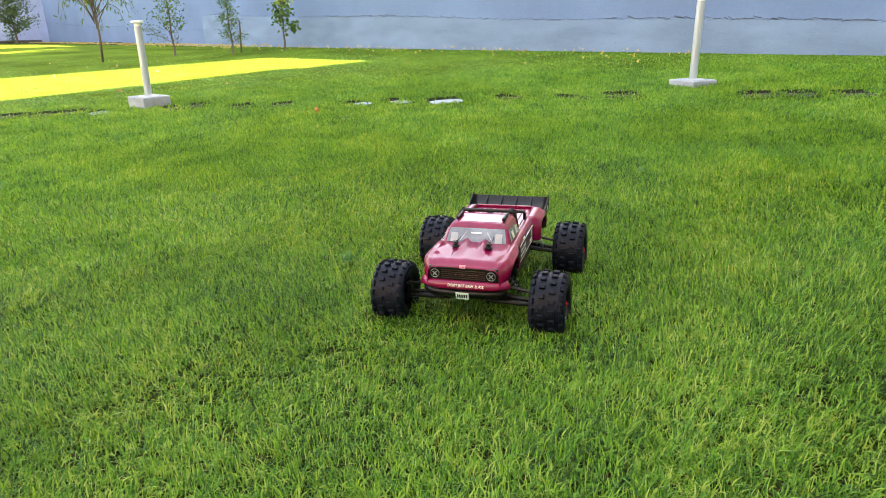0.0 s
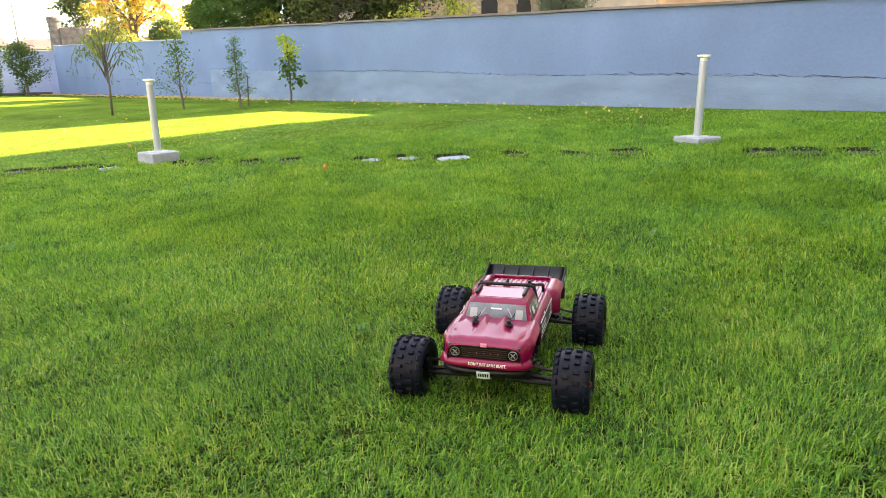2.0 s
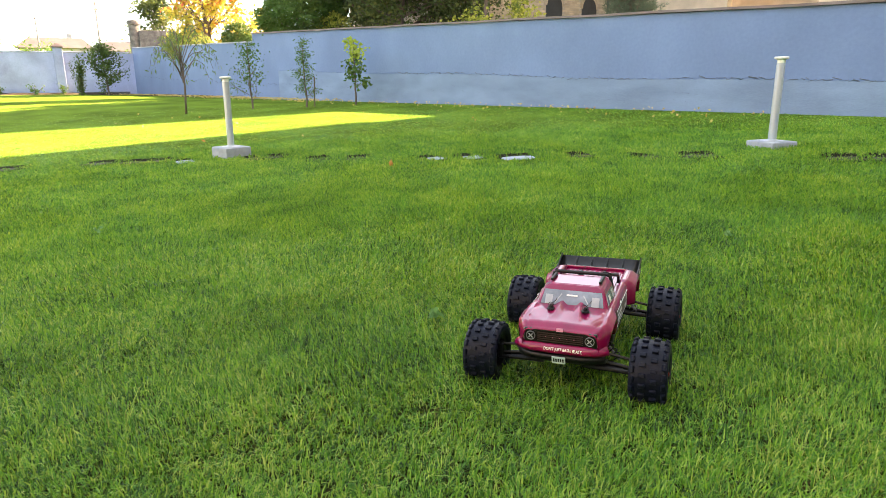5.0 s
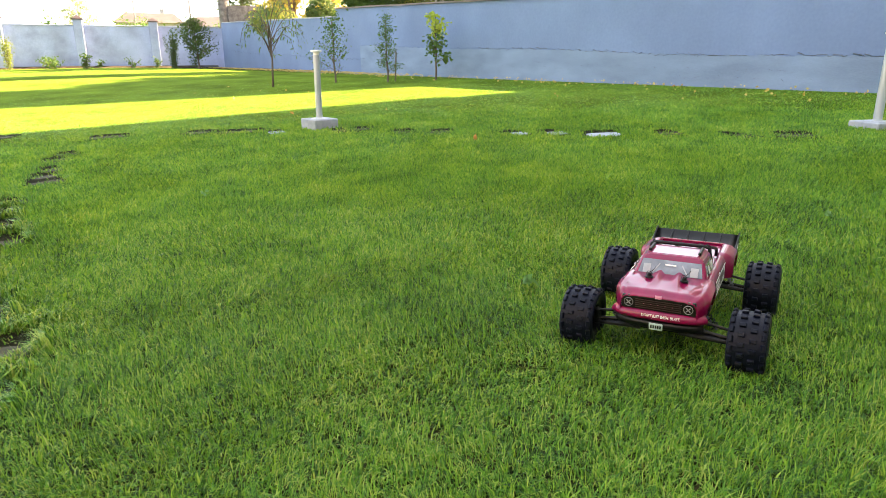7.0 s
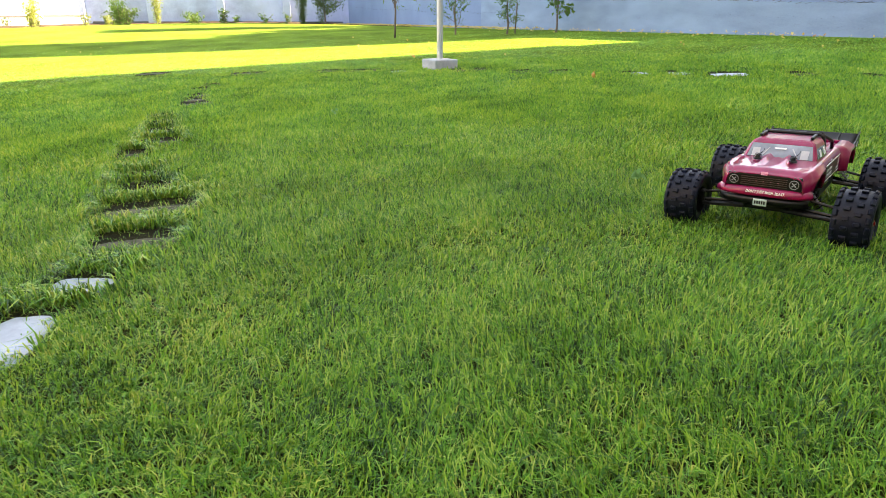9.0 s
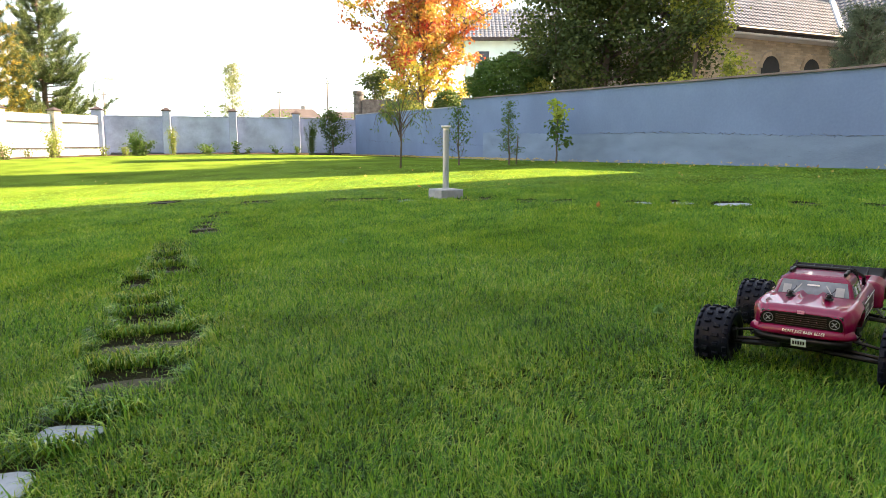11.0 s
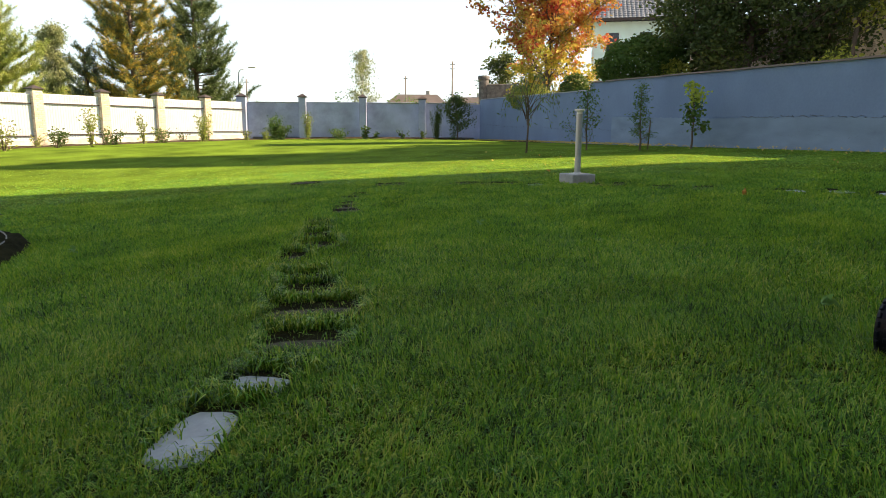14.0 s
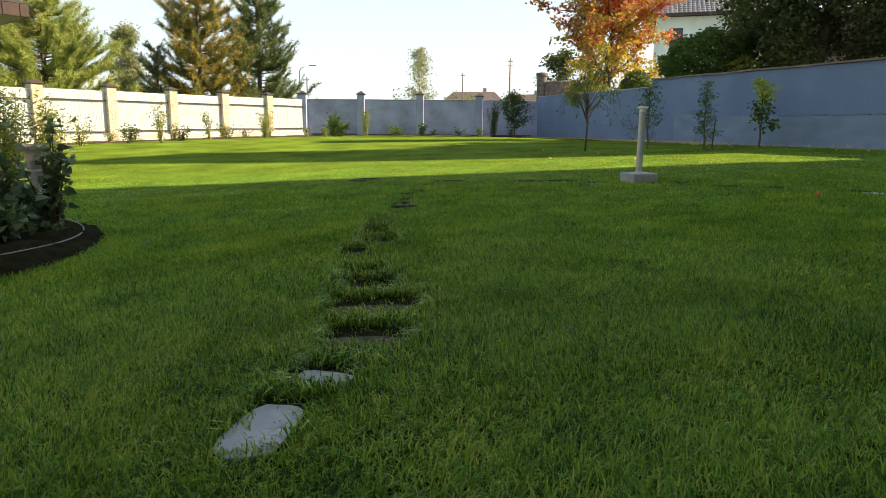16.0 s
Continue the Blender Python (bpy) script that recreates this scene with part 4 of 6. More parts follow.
def shrub(name, x, y, h, r, seed, mat, label, leaf=0.07, count=900, stems=6, z=None, category="shrub", group="", shape="leaf", low=0.15, spread=1.0, stem=None, thick=1.0):
    """Several stems from one foot, with leaves about their upper parts."""
    rr, rs = random.Random(seed), np.random.RandomState(seed)
    t = thing(name, pose(x, y, gz(x, y) if z is None else z), label, category, group)
    bm, pts = bmesh.new(), []
    for k in range(stems):
        a, o = rr.uniform(0, 6.28), rr.uniform(0.2, 1.0) * r * spread
        hh = h * rr.uniform(0.75, 1.0) * (1 - 0.25 * o / max(r, 0.01))
        p = [Vector((0.02 * math.cos(a), 0.02 * math.sin(a), -0.04)), Vector((0.4 * o * math.cos(a), 0.4 * o * math.sin(a), hh * 0.5)), Vector((o * math.cos(a), o * math.sin(a), hh))]
        add_tube(bm, p, [0.012 * thick, 0.008 * thick, 0.003 * thick], 5, False)
        for i in range(12):
            f = low + (1 - low) * i / 11
            q = p[0].lerp(p[1], f * 2) if f < 0.5 else p[1].lerp(p[2], f * 2 - 1)
            pts.append(tuple(q))
    part("stemwork", bm, stem or M_BARK, t, shade=True)["kind"] = "stuff"
    P = np.array(pts)
    Q = P[rs.randint(0, len(P), count)] + rs.normal(0, 0.16, (count, 3)) * np.array([r, r, 0.5 * h])
    Q[:, 2] = np.clip(Q[:, 2], 0.03, h * 1.05)
    leaf_cloud("leaves", Q, leaf, mat, t, seed, 0.1, shape)
    return t


def round_bush(name, x, y, zc, r, rz, seed, mat, label, leaf, count):
    """A clipped-looking bush: stems from one foot and a lumpy, closely leaved crown."""
    rr, rs = random.Random(seed), np.random.RandomState(seed)
    g = gz(x, y)
    t = thing(name, pose(x, y, g), label, "bush")
    bm = bmesh.new()
    for k in range(14):
        a, o = rr.uniform(0, 6.28), rr.uniform(0.2, 0.8) * r
        add_tube(bm, [(0.05 * math.cos(a), 0.05 * math.sin(a), -0.05), (0.3 * o * math.cos(a), 0.3 * o * math.sin(a), (zc - g) * 0.6), (o * math.cos(a), o * math.sin(a), zc - g + 0.4 * rz)], [0.03, 0.02, 0.006], 5, False)
    part("stemwork", bm, M_BARK, t, shade=True)["kind"] = "stuff"
    d = rs.normal(size=(count, 3))
    d /= np.linalg.norm(d, axis=1)[:, None]
    lump = 1 + 0.10 * np.sin(d[:, 0] * 5.1 + seed) * np.sin(d[:, 1] * 4.3 + 1) + 0.08 * np.sin(d[:, 2] * 7 + d[:, 0] * 6) + 0.05 * np.sin(d[:, 1] * 13 + d[:, 2] * 11)
    rad = lump * (1 - np.minimum(rs.exponential(0.10, count), 0.8)) + rs.normal(0, 0.025, count)
    P = d * rad[:, None] * np.array([r, r, rz]) + np.array([0, 0, zc - g])
    leaf_cloud("leaves", P, leaf, mat, t, seed, 0.2)
    return t


# young garden trees by the wall
def willow(x, y, h, spread, seed):
    """A thin stem with arching twigs from which narrow leaves hang."""
    r, rs = random.Random(seed), np.random.RandomState(seed)
    t = thing("willow_sapling", pose(x, y, gz(x, y)), "young slender willow with thin drooping yellow-green leaves", "sapling", "young trees")
    bm = bmesh.new()
    add_tube(bm, [(0, 0, -0.1), (0.03, 0.01, h * 0.3), (0.0, 0.03, h * 0.62)], [0.026, 0.02, 0.014], 7)
    part("trunk", bm, M_BARK, t, shade=True)
    bm, pts = bmesh.new(), []
    for k in range(17):
        a, z0 = k * 2.399, h * r.uniform(0.32, 0.62)
        o, rise = spread * r.uniform(0.5, 1.0), h * r.uniform(0.16, 0.36)
        c, s = math.cos(a), math.sin(a)
        line = []
        for i in range(9):
            f = i / 8
            line.append(Vector((c * o * f + r.uniform(-0.02, 0.02), s * o * f + r.uniform(-0.02, 0.02), z0 + rise * math.sin(f * 2.1) / 0.86 - 0.42 * f ** 3 * r.uniform(0.7, 1.1))))
            if i > 2:
                for _ in range(4):
                    pts.append(tuple(line[-1] + Vector((r.gauss(0, 0.035), r.gauss(0, 0.035), r.gauss(-0.02, 0.03)))))
        add_tube(bm, line, [0.009 * (1 - i / 10) + 0.0015 for i in range(9)], 5, False)
    part("branchwork", bm, M_BARK, t, shade=True)["kind"] = "stuff"
    leaf_cloud("crown", pts, 0.105, L_WILLOW, t, seed, 1.0, "thin")


willow(-7.8, 13.74, 2.05, 0.85, 11)
tree("apple_sapling", -6.71, 14.75, 1.5, 0.022, 12, L_GREEN, "young leafy fruit tree before the painted wall", 0.055, 800, 0.18, 0.55, 0.09, 3, 12, 0.7, group="young trees", category="sapling", egg=lambda t: 1 - 0.75 * t)
tree("rowan_sapling", -5.36, 14.65, 1.5, 0.022, 13, L_GREEN, "narrow young rowan tree tied beside a stake", 0.075, 950, 0.22, 0.34, 0.06, 2, 11, 0.6, group="young trees", category="sapling", shape="thin", egg=lambda t: 0.75 - 0.45 * t)
# lime top over green leaves: sunlit and shaded parts told by colour
tree("maple_sapling", -4.33, 15.08, 1.5, 0.022, 14, L_LIME, "young maple with its sunlit top coloured bright lime", 0.085, 420, 0.32, 0.36, 0.08, 2, 10, 0.55, group="young trees", category="sapling", shape="broad", egg=lambda t: 0.85 - 0.5 * t, low_mat=L_GREEN, low_h=1.0)
bm = bmesh.new()
add_tube(bm, [(0, 0, -0.1), (0.02, 0.0, 0.35), (0.03, 0.01, 0.66)], [0.016, 0.016, 0.014], 7)
st = part("wooden_stake", bm, M_BARK, shade=True)
st.matrix_basis = pose(-5.25, 14.83, gz(-5.25, 14.83))
tagged(st, "thin dark wooden stake beside a young tree", "stake")

# shrubs along the back wall and the fence
for k, (nm, x, y, h, r, mat, lab, n, lf) in enumerate((
        ("apple_shrub", -22.75, 18.77, 1.2, 0.5, L_GREEN, "dark green young fruit bush before the grey wall", 1000, 0.075),
        ("pear_sapling", -23.36, 21.11, 1.5, 0.32, L_YELLOW, "slim young tree with pale yellowing leaves", 700, 0.075),
        ("thuja_shrub", -18.78, 25.0, 1.55, 0.34, L_BUSH, "narrow dark green shrub by the grey wall", 1500, 0.07),
        ("gold_shrub", -23.64, 18.9, 0.42, 0.28, L_YELLOW, "small golden yellow shrub on the lawn edge", 300, 0.07),
        ("hazel_shrub", -24.3, 16.2, 1.3, 0.5, L_YELLOW, "sunlit light green bush before the white fence", 900, 0.075),
        ("berry_shrub", -23.9, 13.4, 1.25, 0.3, L_YELLOW, "thin yellowing bush before a brick pillar", 200, 0.09),
        ("plum_sapling", -23.0, 11.0, 1.5, 0.4, L_YELLOW, "thin leafy young tree before the white fence", 330, 0.09),
        ("rose_shrub", -24.6, 14.6, 0.7, 0.5, L_BUSH, "low dark rose bush by the fence", 170, 0.09),
        ("rose_shrub", -24.0, 12.3, 0.65, 0.5, L_BUSH, "low dark rose bush by the fence", 240, 0.09),
        ("rose_shrub", -23.5, 10.1, 0.7, 0.6, L_BUSH, "low dark rose bush by the fence", 240, 0.09),
        ("phlox_shrub", -23.2, 8.4, 1.0, 0.5, L_YELLOW, "tall sunlit flowering stems by the fence", 220, 0.09),
        ("rose_shrub", -22.6, 22.4, 0.55, 0.6, L_GREEN, "low leafy rose bush by the grey wall", 320, 0.10),
        ("rose_shrub", -21.5, 23.0, 0.6, 0.35, L_GREEN, "low leafy rose bush by the grey wall", 220, 0.10),
        ("rose_shrub", -20.2, 24.2, 0.5, 0.4, L_GREEN, "low leafy rose bush by the grey wall", 90, 0.10),
        ("rose_shrub", -25.2, 20.6, 0.8, 0.6, L_BUSH, "dark rose bush by the corner pillar", 420, 0.10),
        ("rose_shrub", -24.2, 20.2, 0.8, 0.55, L_BUSH, "dark rose bush by the grey wall", 420, 0.10))):
    shrub(nm, x, y, h, r, 30 + k, mat, lab, lf, n, 7, group="shrubs by the boundary")

tree("lilac_shrub", -17.7, 25.2, 2.0, 0.04, 47, L_BUSH, "round dark green shrub in the wall corner", 0.09, 2600, 0.26, 0.66, 0.11, 2, 16, 0.5, category="shrub", group="shrubs by the boundary")

rr = random.Random(21)
for k in range(11):
    p = PILLAR0 + FENCE_D * (1.2 + k * 1.75 + rr.uniform(-0.4, 0.4)) + FENCE_N * rr.uniform(0.45, 0.9)
    shrub("rose_shrub", p.x, p.y, rr.uniform(0.4, 0.75), rr.uniform(0.25, 0.45), 200 + k, L_BUSH if k % 3 else L_YELLOW, "low sparse rose bush by the fence", 0.08, rr.randint(110, 220), 7, group="shrubs by the boundary")
for k in range(5):
    p = CORNER + BACK_D * (1.0 + k * 2.2 + rr.uniform(-0.5, 0.5)) + BACK_N * rr.uniform(0.3, 0.5)
    shrub("rose_shrub", p.x, p.y, rr.uniform(0.35, 0.6), rr.uniform(0.2, 0.4), 220 + k, L_GREEN, "low leafy rose bush by the grey wall", 0.08, rr.randint(60, 160), 5, group="shrubs by the boundary")

# trees beyond the right wall
tree("maple_tree", -13.9, 26.8, 8.0, 0.2, 51, L_MAPLE, "autumn maple with orange, red and yellow leaves beyond the wall", 0.14, 27000, 0.11, 3.1, 0.15, 3, 18, 0.75, shape="broad", z=0.6, low_mat=L_GOLD, low_h=3.4)
tree("linden_tree", -4.9, 21.5, 7.6, 0.2, 52, L_DARK, "large dense dark green tree beyond the wall", 0.11, 56000, 0.16, 2.6, 0.24, 3, 26, 0.3, shape="broad", z=0.5, egg=lambda t: 1.0 - 0.55 * t * t)
tree("hornbeam_tree", -2.0, 20.6, 6.0, 0.09, 59, L_HAZEL, "sunlit yellow-green tree beside the dark one", 0.10, 6500, 0.52, 0.95, 0.17, 3, 13, 0.5, shape="broad", z=0.5, egg=lambda t: 1.0 - 0.4 * t)
round_bush("hedge_bush", -7.55, 20.5, 2.6, 1.2, 0.95, 53, L_GREEN, "compact round dark bush that hangs over the wall", 0.10, 15000)
round_bush("hedge_bush", -6.45, 20.2, 2.35, 0.5, 0.42, 60, L_HAZEL, "small sunlit yellow-green bush over the coping", 0.09, 1500)
round_bush("hedge_bush", -11.1, 23.4, 2.25, 0.5, 0.55, 61, L_BUSH, "small dark bush above the lower wall", 0.10, 2400)
round_bush("hedge_bush", -14.0, 25.2, 2.05, 0.95, 0.55, 56, L_YELLOW, "yellow-green bush under the autumn maple", 0.10, 3400)
shrub("hazel_bush", -2.2, 18.7, 2.45, 0.9, 54, L_HAZEL, "sunlit yellow-green bush above the wall coping", 0.10, 3000, 22, 0.45, low=0.3)
shrub("hazel_bush", -0.75, 18.3, 2.95, 0.5, 55, L_HAZEL, "sunlit yellow-green bush above the wall coping", 0.10, 2000, 14, 0.45, low=0.3)
tree("plum_tree", -19.9, 32.5, 4.7, 0.07, 57, L_DARK, "small dark leafy tree behind the wall", 0.15, 4200, 0.35, 0.95, 0.16, 3, 12, 0.6, z=0.3)
pine("spruce_tree", 2.2, 20.0, 3.5, 0.72, 58, L_SPRUCE, "small grey-green spruce before the brick house", 0.55, None, 0.1, 0.15, 9, 24, 7)

# trees beyond the fence
pine("pine_tree", -34.0, 11.2, 6.4, 3.2, 71, L_PINEL, "broad light green pine beyond the white fence", 0.0, None, 0.1, 0.25, 8, 16, 10, 0.45)
pine("pine_tree", -36.5, 5.5, 7.5, 3.4, 72, L_PINEL, "tall light green pine beyond the white fence", 0.0, None, 0.1, 0.28, 7, 14, 9, 0.6)
pine("pine_tree", -36.0, 20.0, 9.8, 2.6, 73, L_PINE, "tall pine with yellowing inner needles", 0.0, L_PINEY, 0.06, 0.25, 8, 20, 10, 0.45)
pine("pine_tree", -37.0, 24.6, 9.8, 2.7, 74, L_PINE, "tall dark green pine beyond the fence", 0.0, None, 0.05, 0.25, 8, 20, 10, 0.6)
pine("pine_tree", -37.0, 17.9, 4.9, 1.3, 75, L_SPRUCE, "dark lower pine beside taller ones", 0.0, None, 0.1, 0.24, 5, 9, 9)
tree("birch_tree", -44.0, 19.6, 7.2, 0.12, 76, L_BIRCH, "pale birch with thin drooping twigs", 0.12, 20000, 0.1, 1.75, 0.24, 3, 14, 0.8, M_PALEBARK, z=0.0, droop=0.9, egg=lambda t: 1.0 - 0.85 * t)
tree("birch_tree", -41.0, 44.0, 7.9, 0.12, 77, L_BIRCH, "slim pale birch far beyond the grey wall", 0.15, 4200, 0.2, 1.3, 0.24, 3, 14, 0.8, M_PALEBARK, z=0.0, droop=0.6)
for k, (x, y, h, r) in enumerate(((-47, 33, 3.6, 1.6), (-43.5, 43.5, 3.9, 1.0), (-41.5, 50, 4.3, 1.8), (-46.5, 58, 4.6, 2.4), (-33.5, 52, 4.2, 1.8))):
    shrub("far_bush", x, y, h, r, 80 + k, L_GREEN, "distant green bush beyond the grey wall", 0.25, 700, 12, 0.0, low=0.3)

# ---- fallen leaves ----
L_FALLEN = leaf_material("fallen_leaves", [(0.45, 0.22, 0.05), (0.55, 0.38, 0.08), (0.62, 0.50, 0.16), (0.40, 0.14, 0.05)], trans=0.1, patch=6)
rs = np.random.RandomState(8)
n = 4600
ss, oo = rs.uniform(2.0, 30.0, n), np.abs(rs.normal(0.0, 0.55, n)) + 0.05
keep = rs.rand(n) < np.where(ss < 13, 0.10, np.where(ss > 17, 1.0, 0.6))
ss, oo = ss[keep], oo[keep]
lx, ly = WALL0.x + WALL_DIR.x * ss + WALL_N.x * oo, WALL0.y + WALL_DIR.y * ss + WALL_N.y * oo
lx, ly = np.concatenate([lx, rs.uniform(-14, 2, 40)]), np.concatenate([ly, rs.uniform(8, 14, 40)])
ok = (lx - WALL0.x) * WALL_N.x + (ly - WALL0.y) * WALL_N.y > 0.05
lx, ly = lx[ok], ly[ok]
lv = new("leaf_litter")
leaf_cloud("leaves", np.stack([lx, ly, ground_z(lx, ly) + 0.05], -1), 0.042, L_FALLEN, lv, 5, 0.0, "broad")
tagged(lv, "scattered yellow and brown fallen leaves on the grass", "fallen leaves", kind="stuff")
L_ORANGE = leaf_material("orange_leaf", [(0.45, 0.17, 0.04), (0.52, 0.24, 0.06)], trans=0.2)
for k, (x, y) in enumerate(((-1.36, 5.886), (-4.35, 8.1), (0.64, 11.2), (1.75, 9.9))):
    fl = thing("fallen_leaf", pose(x, y, gz(x, y) + 0.05, 6, 4, 40 * k), "single curled orange maple leaf on the grass", "fallen leaf", "single fallen leaves")
    leaf_cloud("blade", [(0.01 * math.cos(a), 0.01 * math.sin(a), 0) for a in (0, 1.2, 2.4, 3.7, 5)], 0.04, L_ORANGE if k < 3 else L_FALLEN, fl, 90 + k, 0.05, "broad")

# broad-leaved weeds in the lawn
L_WEED = leaf_material("weed_leaves", [(0.12, 0.26, 0.07), (0.18, 0.34, 0.11), (0.26, 0.40, 0.16)], rough=0.4, trans=0.2)
for k, (x, y, sc) in enumerate(((-0.35, 2.32, 1.0), (-4.37, 1.67, 1.1), (-2.6, 3.6, 0.8), (0.9, 3.4, 0.8))):
    wd = thing("lawn_weed", pose(x, y, gz(x, y) + 0.034), "small pale green broad-leaved weed in the lawn", "weed", "lawn weeds")
    leaf_cloud("rosette", [(0.008 * math.cos(q * 0.9), 0.008 * math.sin(q * 0.9), 0.002 * q) for q in range(9)], 0.032 * sc, L_WEED, wd, 300 + k, -0.15, "round")

# ---- flower bed by the house ----
def bed():
    t = thing("flower_bed", pose(BED[0], BED[1], gz(-4.7, 1.0)), "round bed of dark soil with a thin border strip", "flower bed", kind="structure")
    bm = bmesh.new()
    rings = []
    r = random.Random(3)
    for f, z in ((0.0, 0.08), (0.2, 0.08), (0.4, 0.075), (0.55, 0.07), (0.65, 0.065), (0.72, 0.06), (0.78, 0.055), (0.83, 0.05), (0.87, 0.045), (0.91, 0.04), (0.95, 0.03), (0.98, 0.015), (1.03, -0.06)):
        rings.append([bm.verts.new((BED[2] * f * math.cos(a), BED[3] * f * math.sin(a), z + r.uniform(-0.028, 0.028) + SX * BED[2] * f * math.cos(a))) for a in (2 * math.pi * k / 120 for k in range(120))])
    for a, b in zip(rings, rings[1:]):
        for k in range(120):
            bm.faces.new((a[k], a[(k + 1) % 120], b[(k + 1) % 120], b[k]))
    bmesh.ops.remove_doubles(bm, verts=bm.verts[:], dist=0.001)
    part("soil", bm, M_SOIL_SHADE, t, shade=True)
    for f, zz in ((0.93, 0.05),):
        bm = bmesh.new()
        add_tube(bm, [(BED[2] * f * math.cos(a), BED[3] * f * math.sin(a), zz + 0.008 * math.sin(5 * a) + SX * BED[2] * f * math.cos(a)) for a in (2 * math.pi * k / 72 for k in range(72))], 0.005, 6, False)
        part("border_hose", bm, material("grey_hose", (0.22, 0.23, 0.24), 0.5, scale=8, vary=0.2, fine=50, bump=0.1), t, "thin grey hose laid as a border", True)


bed()
M_STEM = material("green_stem", (0.13, 0.17, 0.05), 0.6, scale=10, vary=0.3, fine=60, bump=0.1)
L_BED = leaf_material("hydrangea_leaves", [(0.055, 0.105, 0.045), (0.10, 0.17, 0.075), (0.18, 0.26, 0.12)], rough=0.32, trans=0.3, patch=4, spec=0.5)
for k, (x, y, h, r, n) in enumerate(((-5.3, 1.1, 0.8, 0.36, 420), (-5.75, 0.75, 0.8, 0.4, 420), (-5.05, 0.75, 0.6, 0.32, 320), (-5.6, 1.35, 0.5, 0.3, 300), (-5.35, 1.58, 0.92, 0.18, 110), (-5.0, 1.15, 0.42, 0.26, 200))):
    shrub("hydrangea", x - 0.03, y - 0.1, h, r, 110 + k, L_BED, "leafy dark green bush in the flower bed", 0.07, int(n * 2.4), 9, shape="round", group="bed bushes", low=0.1)
for k, (x, y, h) in enumerate(((-11.7, 3.1, 1.85), (-11.4, 3.45, 1.6), (-11.9, 3.75, 1.4), (-11.2, 2.8, 1.7))):
    shrub("tall_grass_plant", x, y, h, 0.3, 120 + k, L_YELLOW, "tall feathery yellow-green stems by the bed", 0.09, 1100, 16, shape="thin", group="feathery plants", stem=M_STEM, thick=0.5)
bm = bmesh.new()
add_lathe(bm, [(0.0, 0.0), (0.11, 0.0), (0.13, 0.18), (0.16, 0.30), (0.175, 0.31), (0.175, 0.35), (0.15, 0.35), (0.13, 0.28), (0.0, 0.27)], 28)
pot = part("plant_pot", bm, material("pale_clay", (0.55, 0.53, 0.52), 0.8, scale=6, vary=0.2, fine=40, bump=0.3), shade=True)
pot.matrix_basis = pose(-6.1, 1.63, gz(-6.1, 1.63) + 0.50) @ Matrix.Scale(0.56, 4)
tagged(pot, "pale clay plant pot on a pedestal among leaves", "plant pot")
bm = bmesh.new()
add_lathe(bm, [(0.0, 0.0), (0.12, 0.0), (0.12, 0.05), (0.07, 0.08), (0.07, 0.22), (0.11, 0.25), (0.11, 0.26), (0.0, 0.26)], 20)
ped = part("pedestal", bm, M_CONCRETE, shade=True)
ped.matrix_basis = pose(-6.1, 1.63, gz(-6.1, 1.63) - 0.02) @ Matrix.Diagonal((0.7, 0.7, 2.0, 1))
tagged(ped, "short round concrete pedestal in the bed", "pedestal")

# ---- houses ----
M_TILE = material("roof_tile", (0.11, 0.125, 0.16), 0.45, scale=2, vary=0.2, fine=20, bump=0.2, island=0.15)
M_HBRICK = material("buff_brick", (0.50, 0.41, 0.29), 0.85, scale=2, vary=0.2, fine=40, bump=0.3, island=0.18)
M_MORTAR = material("mortar", (0.42, 0.37, 0.30), 0.9, scale=6, vary=0.2, fine=50, bump=0.3)
M_MINT = material("mint_render", (0.60, 0.76, 0.74), 0.85, scale=1.2, vary=0.08, fine=30, bump=0.15)
M_DARKGLASS = material("window_glass", (0.03, 0.035, 0.04), 0.08, scale=2, vary=0.2, fine=10, bump=0)
M_SOFFIT = material("pale_soffit", (0.62, 0.60, 0.57), 0.6, scale=3, vary=0.1, fine=30, bump=0.05)


def tiled_slope(name, w, ln, parent, m, tw=0.3, th=0.35, mat=None):
    """A roof slope of lapped tiles, w across the eave and ln up the slope, joined as one mesh."""
    vs, fs = [], []
    for r in range(int(ln / th)):
        for c in range(int(w / tw)):
            x0, y0 = c * tw, r * th
            k = len(vs)
            for dx, z in ((0.0, 0.0), (0.35, 0.045), (0.7, 0.045), (0.98, 0.0)):
                vs += [(x0 + dx * tw, y0, z + 0.03), (x0 + dx * tw, y0 + th * 1.05, z)]
            fs += [(k, k + 2, k + 3, k + 1), (k + 2, k + 4, k + 5, k + 3), (k + 4, k + 6, k + 7, k + 5), (k, k + 2, k + 4, k + 6)]
    ob = new(name, mesh_from(name, vs, fs, mat or M_TILE))
    ob.parent = parent
    ob.matrix_basis = m
    ob["kind"] = "stuff"
    return ob


# unseen grey sheet beyond the right wall, added to keep green bounce off houses
vs, fs, m = [], [], 0
for i in range(24):
    for j in range(12):
        px, py = wall_at(-14 + i * 3.2, -0.5 - j * 4.5)
        vs.append((px, py, gz(px, py) + 0.06))
        if i and j:
            k = i * 12 + j
            fs.append((k, k - 1, k - 13, k - 12))
yard = new("neutral_bounce_sheet", mesh_from("neutral_bounce_sheet", vs, fs, material("bounce_grey", (0.34, 0.33, 0.32), 0.9, scale=1.5, vary=0.2, fine=20, bump=0.3, stain=0.2)))
tagged(yard, "unseen grey sheet beyond the garden wall, added for neutral bounce light", "pavement", kind="structure")


